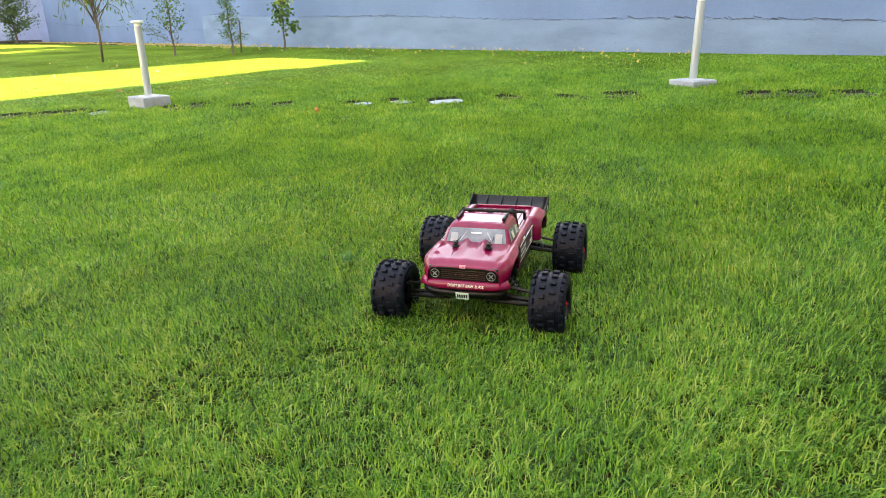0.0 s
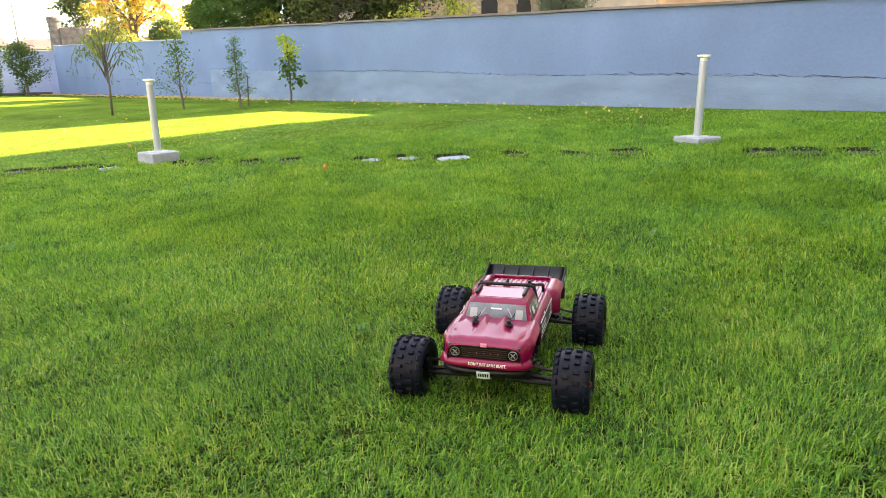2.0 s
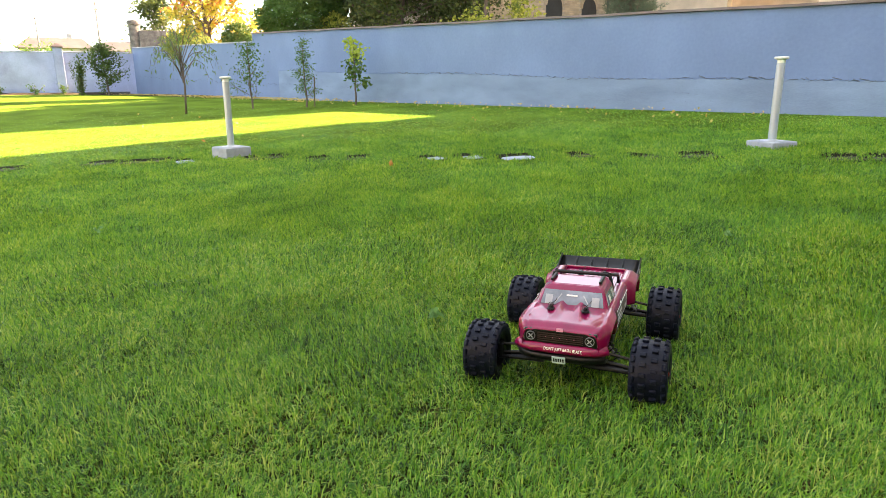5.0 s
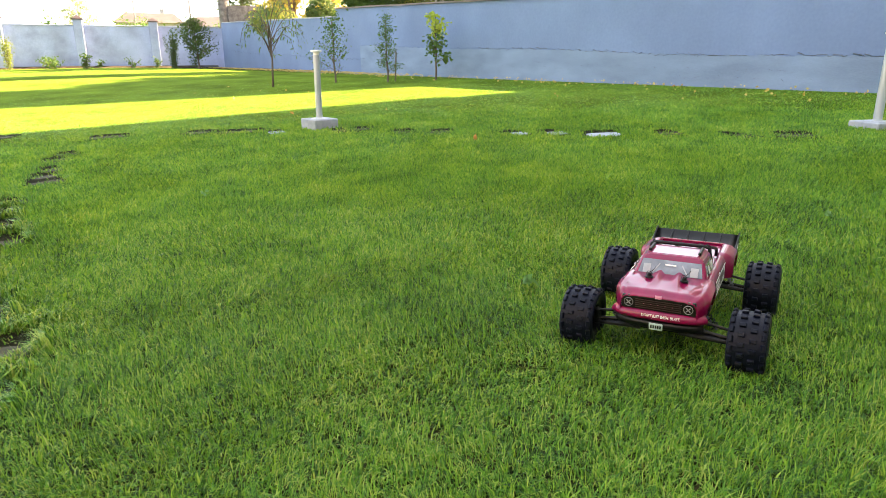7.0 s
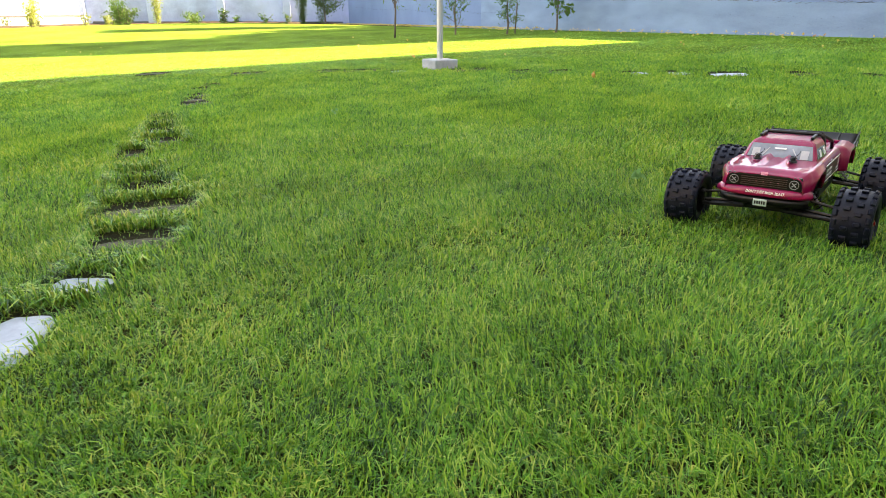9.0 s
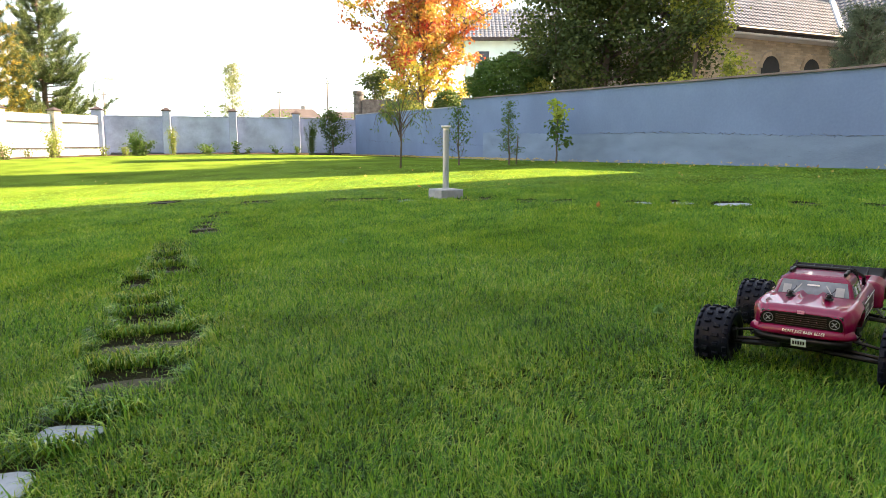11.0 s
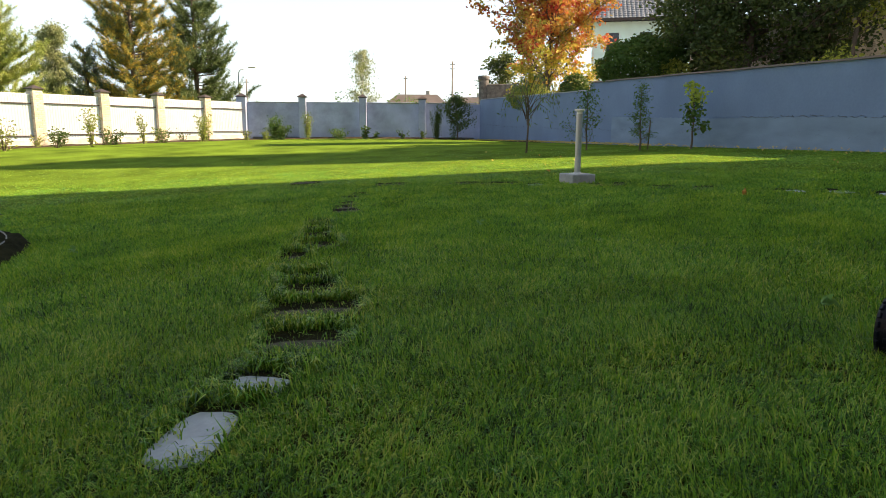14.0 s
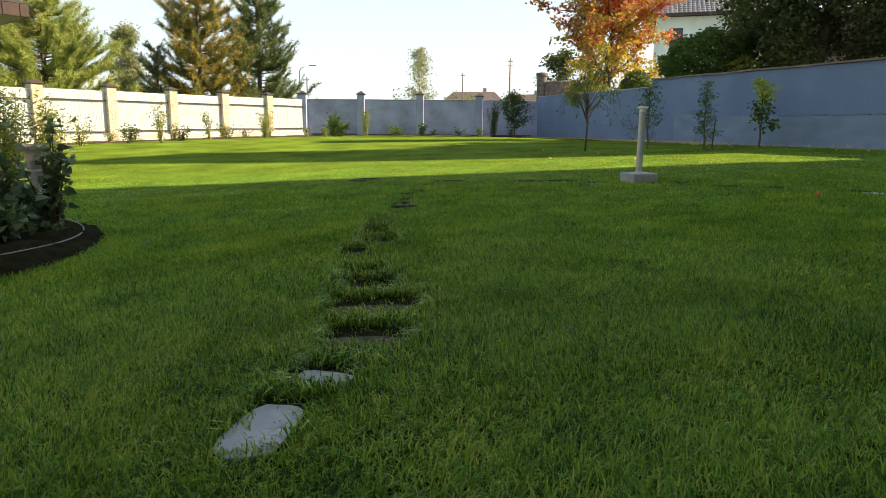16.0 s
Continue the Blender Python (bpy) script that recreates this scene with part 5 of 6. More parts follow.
def brick_house():
    a, b = Vector((-2.85, 22.66)), Vector((2.36, 28.74))
    d = (b - a).normalized()
    yaw = math.degrees(math.atan2(d.y, d.x))
    ln = (b - a).length
    t = thing("brick_house", pose(a.x, a.y, 0.6, 0, 0, yaw), "single-storey buff brick house with arched windows and a grey tiled roof", "house", kind="")
    top = 3.85
    # wall of brick courses with two arched openings
    wins = ((4.70, 0.45), (6.78, 0.45))
    bm = bmesh.new()
    add_box(bm, (ln, 0.2, top), pose(ln / 2, 0.22, top / 2))
    add_box(bm, (0.2, 6.4, top), pose(ln - 0.1, 3.5, top / 2))
    add_box(bm, (0.2, 6.4, top), pose(0.1, 3.5, top / 2))
    part("wall", bm, M_MORTAR, t)
    vs, fs = [], []
    for c in range(int(top / 0.08)):
        z0 = c * 0.08
        if z0 < 1.4:
            continue
        x = -(c % 2) * 0.14
        while x < ln:
            x0, x1 = max(x, 0), min(x + 0.27, ln)
            inside = any(abs((x0 + x1) / 2 - wx) < wr + 0.1 and (z0 < 2.82 or ((x0 + x1) / 2 - wx) ** 2 + (z0 - 2.82) ** 2 < (wr + 0.12) ** 2) for wx, wr in wins)
            if x1 - x0 > 0.05 and not inside:
                k = len(vs)
                for yy in (0.12, 0.10):
                    vs += [(x0, yy, z0), (x1, yy, z0), (x1, yy, z0 + 0.068), (x0, yy, z0 + 0.068)]
                fs += [(k + 4, k + 5, k + 6, k + 7), (k, k + 1, k + 5, k + 4), (k + 2, k + 3, k + 7, k + 6), (k + 1, k + 2, k + 6, k + 5), (k + 3, k, k + 4, k + 7)]
            x += 0.28
    bw = new("brick_facing", mesh_from("brick_facing", vs, fs, M_HBRICK))
    bw.parent = t
    bw["kind"] = "stuff"
    for wx, wr in wins:
        pts = [(wx - wr, 1.2), (wx + wr, 1.2)] + [(wx + wr * math.cos(q), 2.82 + wr * math.sin(q)) for q in (math.pi * k / 12 for k in range(13))]
        bm = bmesh.new()
        add_prism(bm, pts, 0.02, pose(0, 0.105, 0, 90))
        w = part("window", bm, M_DARKGLASS, t, "dark arched window")
        bm = bmesh.new()
        add_tube(bm, [(px, 0.09, pz) for px, pz in pts[2:]], 0.03, 5)
        for q in range(16):
            ang = math.pi * (q + 0.5) / 16
            add_box(bm, (0.085, 0.04, 0.12), pose(wx + (wr + 0.06) * math.cos(ang), 0.1, 2.82 + (wr + 0.06) * math.sin(ang), 0, 90 - math.degrees(ang), 0), 0.004)
        part("arch", bm, M_HBRICK, w, "ring of buff brick")
    part("fascia", box_bm((ln + 1.0, 0.06, 0.22), (ln / 2, -0.5, top + 0.03), 0.01), M_SOFFIT, t, "pale eave board")
    part("soffit", box_bm((ln + 1.0, 0.7, 0.03), (ln / 2, -0.15, top - 0.08)), M_SOFFIT, t, "pale soffit")
    bm = bmesh.new()
    add_tube(bm, [(-0.5, -0.57, top + 0.1), (ln + 0.5, -0.57, top + 0.1)], 0.07, 8)
    add_tube(bm, [(ln - 0.15, -0.5, top + 0.05), (ln - 0.15, 0.0, top - 0.25), (ln - 0.15, 0.03, 0.3)], 0.045, 8)
    part("gutter", bm, M_BROWN, t, "dark gutter and downpipe")
    tiled_slope("roof", ln + 4.0, 6.2, t, pose(-0.5, -0.55, top + 0.14, 38), 0.2, 0.26)
    bm = bmesh.new()
    add_box(bm, (ln + 1, 6.2, 0.06), pose(ln / 2, 1.9, top + 1.9, 38))
    part("roof_deck", bm, M_BROWN, t)
    # a wing stands forward at the far end; its slope meets the first in a valley
    part("wing_wall", box_bm((0.3, 5.0, top), (ln + 0.1, -2.4, top / 2)), M_HBRICK, t)
    part("wing_fascia", box_bm((0.06, 5.0, 0.22), (ln - 0.42, -3.05, top + 0.03), 0.01), M_SOFFIT, t, "pale eave board")
    part("wing_soffit", box_bm((0.5, 5.0, 0.03), (ln - 0.17, -2.4, top - 0.08)), M_SOFFIT, t, "pale soffit")
    tiled_slope("wing_roof", 9.0, 6.2, t, pose(ln - 0.55, 3.5, top + 0.14, 38, 0, -90), 0.2, 0.26)
    bm = bmesh.new()
    rise = math.tan(radians(38))
    add_tube(bm, [(ln - 0.5, -0.5, top + 0.22), (ln + 3.5, 3.5, top + 0.22 + 4.0 * rise)], 0.14, 6)
    part("valley_strip", bm, M_SHEET, t, "pale metal valley strip")
    return t


brick_house()


def mint_house():
    t = thing("mint_house", pose(-18.2, 47.0, 1.5, 0, 0, 24), "two-storey mint green house with a grey tiled hip roof", "house")
    part("wall", box_bm((7.0, 8.0, 8.4), (1.2, 4.0, 2.7), 0.02), M_MINT, t)
    part("bay_wall", box_bm((1.5, 1.0, 8.2), (3.4, -0.3, 2.5), 0.02), M_MINT, t)
    for wx in (-0.9, 1.4):
        w = part("window", box_bm((0.85, 0.06, 1.25), (wx, -0.01, 5.5), 0.01), M_DARKGLASS, t, "dark upper window")
        part("frame", box_bm((0.97, 0.05, 0.06), (wx, -0.02, 4.85), 0.005), M_SHEET, w)
    part("fascia", box_bm((8.4, 0.08, 0.2), (1.2, -0.75, 6.95), 0.01), M_BROWN, t, "dark eave board")
    bm = bmesh.new()
    for k in range(22):
        add_box(bm, (0.08, 0.5, 0.14), pose(-2.8 + k * 0.39, -0.45, 6.9))
    part("rafter_ends", bm, M_BROWN, t)
    tiled_slope("roof", 8.4, 6.0, t, pose(-3.0, -0.8, 7.0, 30))
    bm = bmesh.new()
    vs = [bm.verts.new(p) for p in ((-3, -0.75, 6.96), (5.4, -0.75, 6.96), (5.4, 8.8, 6.96), (-3, 8.8, 6.96), (0.2, 4.0, 9.75), (2.2, 4.0, 9.75))]
    for q in ((0, 1, 5, 4), (1, 2, 5), (2, 3, 4, 5), (3, 0, 4)):
        bm.faces.new([vs[i] for i in q])
    part("roof_deck", bm, M_TILE, t)
    bm = bmesh.new()
    add_tube(bm, [(-2.25, -0.06, 6.3), (-2.25, -0.06, -1.0)], 0.05, 8)
    part("downpipe", bm, M_SOFFIT, t)


mint_house()

# stone gate column and a piece of wall behind the far end of the right wall
M_RUBBLE = material("rubble_stone", (0.15, 0.14, 0.135), 0.9, scale=5, vary=0.4, fine=20, bump=0.8, bump_dist=0.02)
t = thing("stone_column", pose(-19.62, 30.4, 0.2), "round rough stone gate column beyond the wall", "column")
bm = bmesh.new()
add_lathe(bm, [(0.0, -0.2), (0.27, -0.2), (0.26, 3.15), (0.31, 3.18), (0.32, 3.30), (0.29, 3.36), (0.0, 3.37)], 20)
part("shaft", bm, M_RUBBLE, t, shade=False)
part("screen_wall", box_bm((1.7, 0.25, 2.9), (1.0, 0.35, 1.45), 0.02, 1, (0, 0, 30)), M_RUBBLE, t, "rough stone screen wall")

# distant roofs
M_FARROOF = material("far_roof", (0.075, 0.06, 0.058), 0.8, scale=1, vary=0.2, fine=8, bump=0.1)
M_FARWALL = material("far_wall", (0.36, 0.33, 0.32), 0.9, scale=1, vary=0.15, fine=8, bump=0.1)
for k, (x, y, w, h, yaw) in enumerate(((-56, 71, 7, 4.1, 35), (-50.5, 75.5, 6, 3.8, 20), (-45.5, 78, 5, 4.1, 30))):
    t = thing("far_house", pose(x, y, 0.1, 0, 0, yaw), "distant low house with a brownish red roof", "house", "distant houses")
    part("wall", box_bm((w, 5, h), (0, 0, h / 2), 0.02), M_FARWALL, t)
    bm = bmesh.new()
    vs = [bm.verts.new(p) for p in ((-w / 2 - 0.4, -3, h), (w / 2 + 0.4, -3, h), (w / 2 + 0.4, 3, h), (-w / 2 - 0.4, 3, h), (-w / 2 + 0.8, 0, h + 1.2), (w / 2 - 0.8, 0, h + 1.2))]
    for q in ((0, 1, 5, 4), (1, 2, 5), (2, 3, 4, 5), (3, 0, 4), (3, 2, 1, 0)):
        bm.faces.new([vs[i] for i in q])
    roof = part("roof", bm, M_FARROOF, t, "brownish red roof")
    part("chimney", box_bm((0.5, 0.5, 1.2), (w * 0.2, 0.3, h + 1.1), 0.02), M_FARWALL, roof)
    for c in range(3):
        part("window", box_bm((0.9, 0.06, 1.1), (-w / 3 + c * w / 3, -2.51, h - 1.3), 0.01), M_DARKGLASS, t, "dark window")

# poles
M_POLE = material("weathered_wood_pole", (0.20, 0.18, 0.16), 0.9, scale=4, vary=0.3, fine=20, bump=0.3)
for x, y, h, arms in ((-44.3, 54.1, 6.1, 1), (-34.7, 48.9, 6.6, 2), (-47.6, 36.6, 4.8, 1)):
    t = thing("utility_pole", pose(x, y, 0.1), "thin grey utility pole with short cross arms", "pole", "utility poles")
    bm = bmesh.new()
    add_tube(bm, [(0, 0, -0.3), (0, 0, h)], [0.09, 0.055], 8)
    part("shaft", bm, M_POLE, t, shade=True)
    for a in range(arms):
        part("cross_arm", box_bm((0.42, 0.07, 0.07), (0, 0, h - 0.25 - 0.4 * a), 0.01, 1, (0, 0, 40)), M_POLE, t)
t = thing("street_lamp", pose(-36.0, 27.0, 0.0), "slim grey street lamp with a curved arm", "street lamp")
bm = bmesh.new()
add_tube(bm, [(0, 0, -0.2), (0, 0, 4.2), (0.1, 0.08, 4.4), (0.32, 0.28, 4.48)], [0.05, 0.035, 0.03, 0.026], 8)
part("shaft", bm, M_STEEL, t, shade=True)
part("lamp_head", box_bm((0.5, 0.18, 0.08), (0.65, 0.58, 4.56), 0.02, 2, (0, 0, 42)), M_SOFFIT, t)

# home with a dark brown eave
t = thing("home", pose(0, 0, 0), "plain pale house with a dark brown eave", "house", kind="structure")
part("wall", box_bm((9, 11, 3.2), (-18.2, -3.2, 1.3), 0.02), M_SOFFIT, t)
bm = bmesh.new()
EX, EY, EZ = -12.66, 3.82, 2.39
add_box(bm, (1.2, 12.4, 0.04), pose(EX - 0.6, EY - 6.2, EZ + 0.02))
add_box(bm, (10.4, 1.0, 0.04), pose(EX - 5.2, EY - 0.5, EZ + 0.021))
part("soffit", bm, M_BROWN, t, "dark brown soffit")
bm = bmesh.new()
add_box(bm, (0.05, 12.4, 0.2), pose(EX, EY - 6.2, EZ + 0.1), 0.006)
add_box(bm, (10.4, 0.05, 0.2), pose(EX - 5.2, EY, EZ + 0.1), 0.006)
for k in range(24):
    add_box(bm, (0.012, 0.03, 0.2), pose(EX + 0.03, EY - 0.1 - k * 0.25, EZ + 0.1), 0.002)
    add_box(bm, (0.03, 0.012, 0.2), pose(EX - 0.1 - k * 0.25, EY + 0.03, EZ + 0.1), 0.002)
part("fascia", bm, M_BROWN, t, "dark brown ribbed eave board")
bm = bmesh.new()
vs = [bm.verts.new(p) for p in ((EX, EY, EZ + 0.21), (EX - 10.4, EY, EZ + 0.21), (EX - 10.4, EY - 12.4, EZ + 0.21), (EX, EY - 12.4, EZ + 0.21), (EX - 5, EY - 5, EZ + 2.6), (EX - 5, EY - 7.5, EZ + 2.6))]
for q in ((0, 1, 4), (1, 2, 5, 4), (2, 3, 5), (3, 0, 4, 5)):
    bm.faces.new([vs[i] for i in q])
part("roof", bm, M_BROWN, t)

# unseen tall block added beyond the right wall to shade the near lawn
C0 = Vector((-4.36, 9.05)) + Vector(SUN_AZ) * 14.5
U = Vector((0.66, -0.75))
yaw = math.degrees(math.atan2(U.y, U.x))
t = thing("shade_building", pose(C0.x, C0.y, 0, 0, 0, yaw), "tall plain brick block, unseen, added to shade the near lawn", "building")
part("wall", box_bm((38, 12, 21), (19, 6, 10.4), 0.05), M_HBRICK, t)
for r in range(6):
    for c in range(9):
        part("window", box_bm((1.5, 0.08, 1.6), (2.5 + c * 4, -0.02, 2.6 + r * 3.1), 0.02), M_DARKGLASS, t, "dark window")
part("roof", box_bm((38.6, 12.6, 0.3), (19, 6, 21.05), 0.03), M_BROWN, t, "flat dark roof")

# tall blocks added beyond the wall to cast shade wedges over the far lawn
SV = Vector(SUN_AZ).normalized()


def shade_tower(name, label, along, outline, deep, floors):
    """An added shade caster whose front has the given outline of (metres across the sun's way, height)."""
    base = Matrix(((-SV.y, 0, SV.x, SV.x * along), (SV.x, 0, SV.y, SV.y * along), (0, 1, 0, 0), (0, 0, 0, 1)))
    t = thing(name, base, label, "building")
    bm = bmesh.new()
    add_prism(bm, outline, deep)
    part("wall", bm, M_HBRICK, t)
    mid = sum(p[0] for p in outline) / len(outline)
    for r in range(floors):
        part("window", box_bm((1.2, 1.5, 0.08), (mid, 2.2 + r * 3.1, -0.02), 0.02), M_DARKGLASS, t, "dark window")


shade_tower("shade_tower", "tall steep-gabled brick block added to shade the far lawn", 26.5,
             [(12.4, 0), (12.4, 17.4), (12.7, 18.1), (14.3, 22.5), (14.8, 24.2), (15.5, 27.0), (15.8, 31.0), (16.5, 30.0), (18.5, 28.2), (18.7, 0)], 3.0, 5)
shade_tower("shade_stack", "tall slim brick block added to shade the far lawn", 27.5, [(21.6, 0), (21.8, 26.9), (23.3, 26.9), (23.5, 0)], 1.2, 0)

# unseen front and wing behind the camera's path, added to block sky light
t = thing("sky_blocker", pose(-3, -4.5, 0), "unseen plain plastered front added behind the lawn to block sky light", "house", kind="structure")
part("wall", box_bm((16, 0.4, 7.8), (0, -0.2, 3.6), 0.03), M_PLINTH, t)
part("side_blocker", box_bm((0.4, 9.0, 9.4), (7.4, 4.5, 4.4), 0.03), M_PLINTH, t)
part("roof", box_bm((16.8, 1.2, 0.2), (0, -0.2, 7.55), 0.02), M_BROWN, t, "dark eave")
for x in (-5.5, -1.5, 2.5, 5.8):
    part("window", box_bm((1.4, 0.06, 1.4), (x, 0.01, 1.7), 0.02), M_DARKGLASS, t, "dark window")

# ---- radio-controlled truck ----
TS = 0.888                      # model scale
M_RED = material("metallic_red_paint", (0.20, 0.0015, 0.046), 0.3, 0.0, scale=30, vary=0.1, fine=900, bump=0.02, bump_dist=0.0005, coat=1.0, spec=0.1)
M_RED.node_tree.nodes["Principled BSDF"].inputs["Coat IOR"].default_value = 1.45
M_BLACK = material("black_plastic", (0.005, 0.005, 0.006), 0.42, scale=40, vary=0.3, fine=300, bump=0.15, bump_dist=0.0008, spec=0.3)
M_RUBBER = material("black_rubber", (0.0032, 0.0052, 0.0150), 0.5, scale=25, vary=0.4, fine=250, bump=0.3, bump_dist=0.0008, spec=0.2)
M_REDALU = material("red_anodised", (0.45, 0.02, 0.02), 0.3, 0.8, scale=30, vary=0.1, fine=200, bump=0.05, bump_dist=0.0005)
M_SILVER = material("silver_metal", (0.30, 0.30, 0.32), 0.35, 0.9, scale=30, vary=0.15, fine=200, bump=0.05, bump_dist=0.0005)
M_DECAL = material("dark_decal", (0.045, 0.024, 0.022), 0.3, scale=30, vary=0.15, fine=200, bump=0)
M_WHITEINK = material("white_print", (0.78, 0.76, 0.76), 0.4, scale=40, vary=0.06, fine=200, bump=0)
M_GREYINK = material("grey_print", (0.36, 0.37, 0.40), 0.15, scale=40, vary=0.1, fine=200, bump=0)
M_PINK = material("pink_print", (0.62, 0.22, 0.34), 0.4, scale=40, vary=0.06, fine=200, bump=0)
M_TINT = material("tinted_window", (0.20, 0.225, 0.28), 0.06, scale=20, vary=0.35, fine=60, bump=0, coat=0.6)
M_PLATE = material("plate", (0.50, 0.62, 0.62), 0.4, scale=40, vary=0.1, fine=200, bump=0)
truck = thing("toy_truck", pose(0.150, 2.134, gz(0.150, 2.134) - 0.020) @ pose(0, 0, 0, math.degrees(math.atan(SY)), -math.degrees(math.atan(SX)), 0) @ pose(0, 0, 0, 0, 0, -104.0),
              "metallic red radio-controlled monster truck with big black knobby tyres on grass", "toy truck")


def tp(name, bm, mat, parent=None, label="", shade=False):
    bmesh.ops.transform(bm, matrix=Matrix.Scale(TS, 4), verts=bm.verts[:])
    return part(name, bm, mat, parent or truck, label, shade)


def arch(x, c, half, z_out, z_in):
    u = (x - c) / half
    return z_out if abs(u) >= 1 else z_out + (z_in - z_out) * (1 - u ** 4) ** 0.5


def bump_fn(x, a, b, e):
    return float(smooth(a - e, a, x) * (1 - smooth(b, b + e, x)))


def loft(rows, mirror=False, cap=False):
    """Skin over rows of (x, y, z) points of equal count; mirror adds the other side."""
    bm = bmesh.new()
    for sgn in ((1, -1) if mirror else (1,)):
        grid = [[bm.verts.new((x, sgn * y, z)) for x, y, z in row] for row in rows]
        for a, b in zip(grid, grid[1:]):
            for k in range(len(a) - 1):
                q = (a[k], a[k + 1], b[k + 1], b[k])
                bm.faces.new(q if sgn > 0 else q[::-1])
        if cap:
            bm.faces.new(grid[0][::-1])
            bm.faces.new(grid[-1])
    bmesh.ops.remove_doubles(bm, verts=bm.verts[:], dist=0.0002)
    return bm


def solid(bm, t=0.0022):
    bmesh.ops.recalc_face_normals(bm, faces=bm.faces[:])
    bmesh.ops.solidify(bm, geom=bm.faces[:], thickness=t)
    return bm


# body: hood and front fenders
rows = []
for i in range(26):
    x = 0.318 - 0.188 * i / 25
    nose = smooth(0.318, 0.285, x)
    w = 0.117 + 0.018 * nose + 0.012 * bump_fn(x, 0.15, 0.25, 0.04)
    zs, zc = 0.236 + 0.016 * nose + 0.006 * smooth(0.28, 0.2, x), 0.238 + 0.016 * nose + 0.006 * smooth(0.3, 0.14, x)
    zl = max(0.172, arch(x, 0.205, 0.07, 0.172, 0.226))
    rg = float(smooth(0.285, 0.16, x))                      # two ridges rise towards the windshield
    rows.append([(x, w - 0.014, zl), (x, w - 0.002, zl + 0.003), (x, w + 0.002, zl + 0.008), (x, w, (zl + zs) / 2), (x, w - 0.003, zs - 0.016), (x, w - 0.010, zs - 0.005), (x, w - 0.020, zs),
                 (x, w - 0.028, zs - 0.003), (x, w - 0.033, zc - 0.002), (x, 0.074, zc), (x, 0.058, zc - 0.001), (x, 0.052, zc), (x, 0.047 - 0.012 * rg, zc + 0.010 * rg), (x, 0.040 - 0.012 * rg, zc + 0.011 * rg), (x, 0.024 - 0.008 * rg, zc + 0.002 * rg),
                 (x, 0.010, zc + 0.001), (x, 0.0, zc + 0.002)])
hood = tp("hood", solid(loft(rows, True)), M_RED, shade=True)
# body: sides with flared rear fenders
rows = []
for i in range(52):
    x = 0.132 - 0.440 * i / 51
    fl = bump_fn(x, -0.29, -0.155, 0.022)
    w, zs = 0.140 + 0.026 * fl - 0.01 * smooth(-0.28, -0.308, x), 0.256 + 0.004 * fl - 0.008 * smooth(-0.26, -0.308, x)
    zl = arch(x, -0.222, 0.068, 0.166, 0.228)
    rows.append([(x, w - 0.014, zl), (x, w - 0.001, zl + 0.003), (x, w, zl + 0.01), (x, w - 0.001, (zl + zs) / 2), (x, w - 0.002 - 0.012 * fl, zs - 0.016 + 0.004 * fl), (x, w - 0.010 - 0.016 * fl, zs - 0.004),
                 (x, 0.116, zs), (x, 0.110, zs - 0.006), (x, 0.109, 0.236)])
tp("side_panel", solid(loft(rows)), M_RED, shade=True)
bm = solid(loft(rows))
bmesh.ops.scale(bm, vec=(1, -1, 1), verts=bm.verts[:])
bmesh.ops.reverse_faces(bm, faces=bm.faces[:])
tp("side_panel", bm, M_RED, shade=True)
for s in (1, -1):
    bm = bmesh.new()
    add_box(bm, (0.0012, 0.002, 0.075), pose(0.018, s * 0.1406, 0.212))
    tp("door_gap", bm, M_BLACK)
# cab
bm = bmesh.new()
sec = [(0.152, 0.112, 0.256), (0.146, 0.116, 0.254), (0.0, 0.118, 0.254), (-0.008, 0.114, 0.254)]
lo = [(0.153, 0.110), (0.147, 0.117), (0.004, 0.119), (-0.006, 0.113)]
mid = [(0.1180, 0.095), (0.112, 0.101), (0.002, 0.103), (-0.006, 0.097)]
hi = [(0.110, 0.088), (0.104, 0.094), (0.000, 0.096), (-0.006, 0.090)]
top = [(0.100, 0.078), (0.096, 0.080), (0.004, 0.082), (0.0, 0.078)]
cabrows = [[(x, y, z) for x, y in ring] + [(x, -y, z) for x, y in ring[::-1]] for ring, z in ((lo, 0.252), (mid, 0.3005), (hi, 0.309), (top, 0.315))]
grid = [[bm.verts.new(p) for p in r] for r in cabrows]
for a, b in zip(grid, grid[1:]):
    for k in range(8):
        bm.faces.new((a[k], a[(k + 1) % 8], b[(k + 1) % 8], b[k]))
bm.faces.new(grid[-1])
bmesh.ops.bevel(bm, geom=[e for e in bm.edges if min(v.co.z for v in e.verts) > 0.29], offset=0.003, segments=2, affect="EDGES")
cab = tp("cab", bm, M_RED, shade=False)


def quad_panel(p, t, nrm):
    bm = bmesh.new()
    n = Vector(nrm).normalized() * t
    a = [bm.verts.new(Vector(q)) for q in p]
    b = [bm.verts.new(Vector(q) + n) for q in p]
    bm.faces.new(a[::-1])
    bm.faces.new(b)
    m = len(p)
    for k in range(m):
        bm.faces.new((a[k], a[(k + 1) % m], b[(k + 1) % m], b[k]))
    return bm


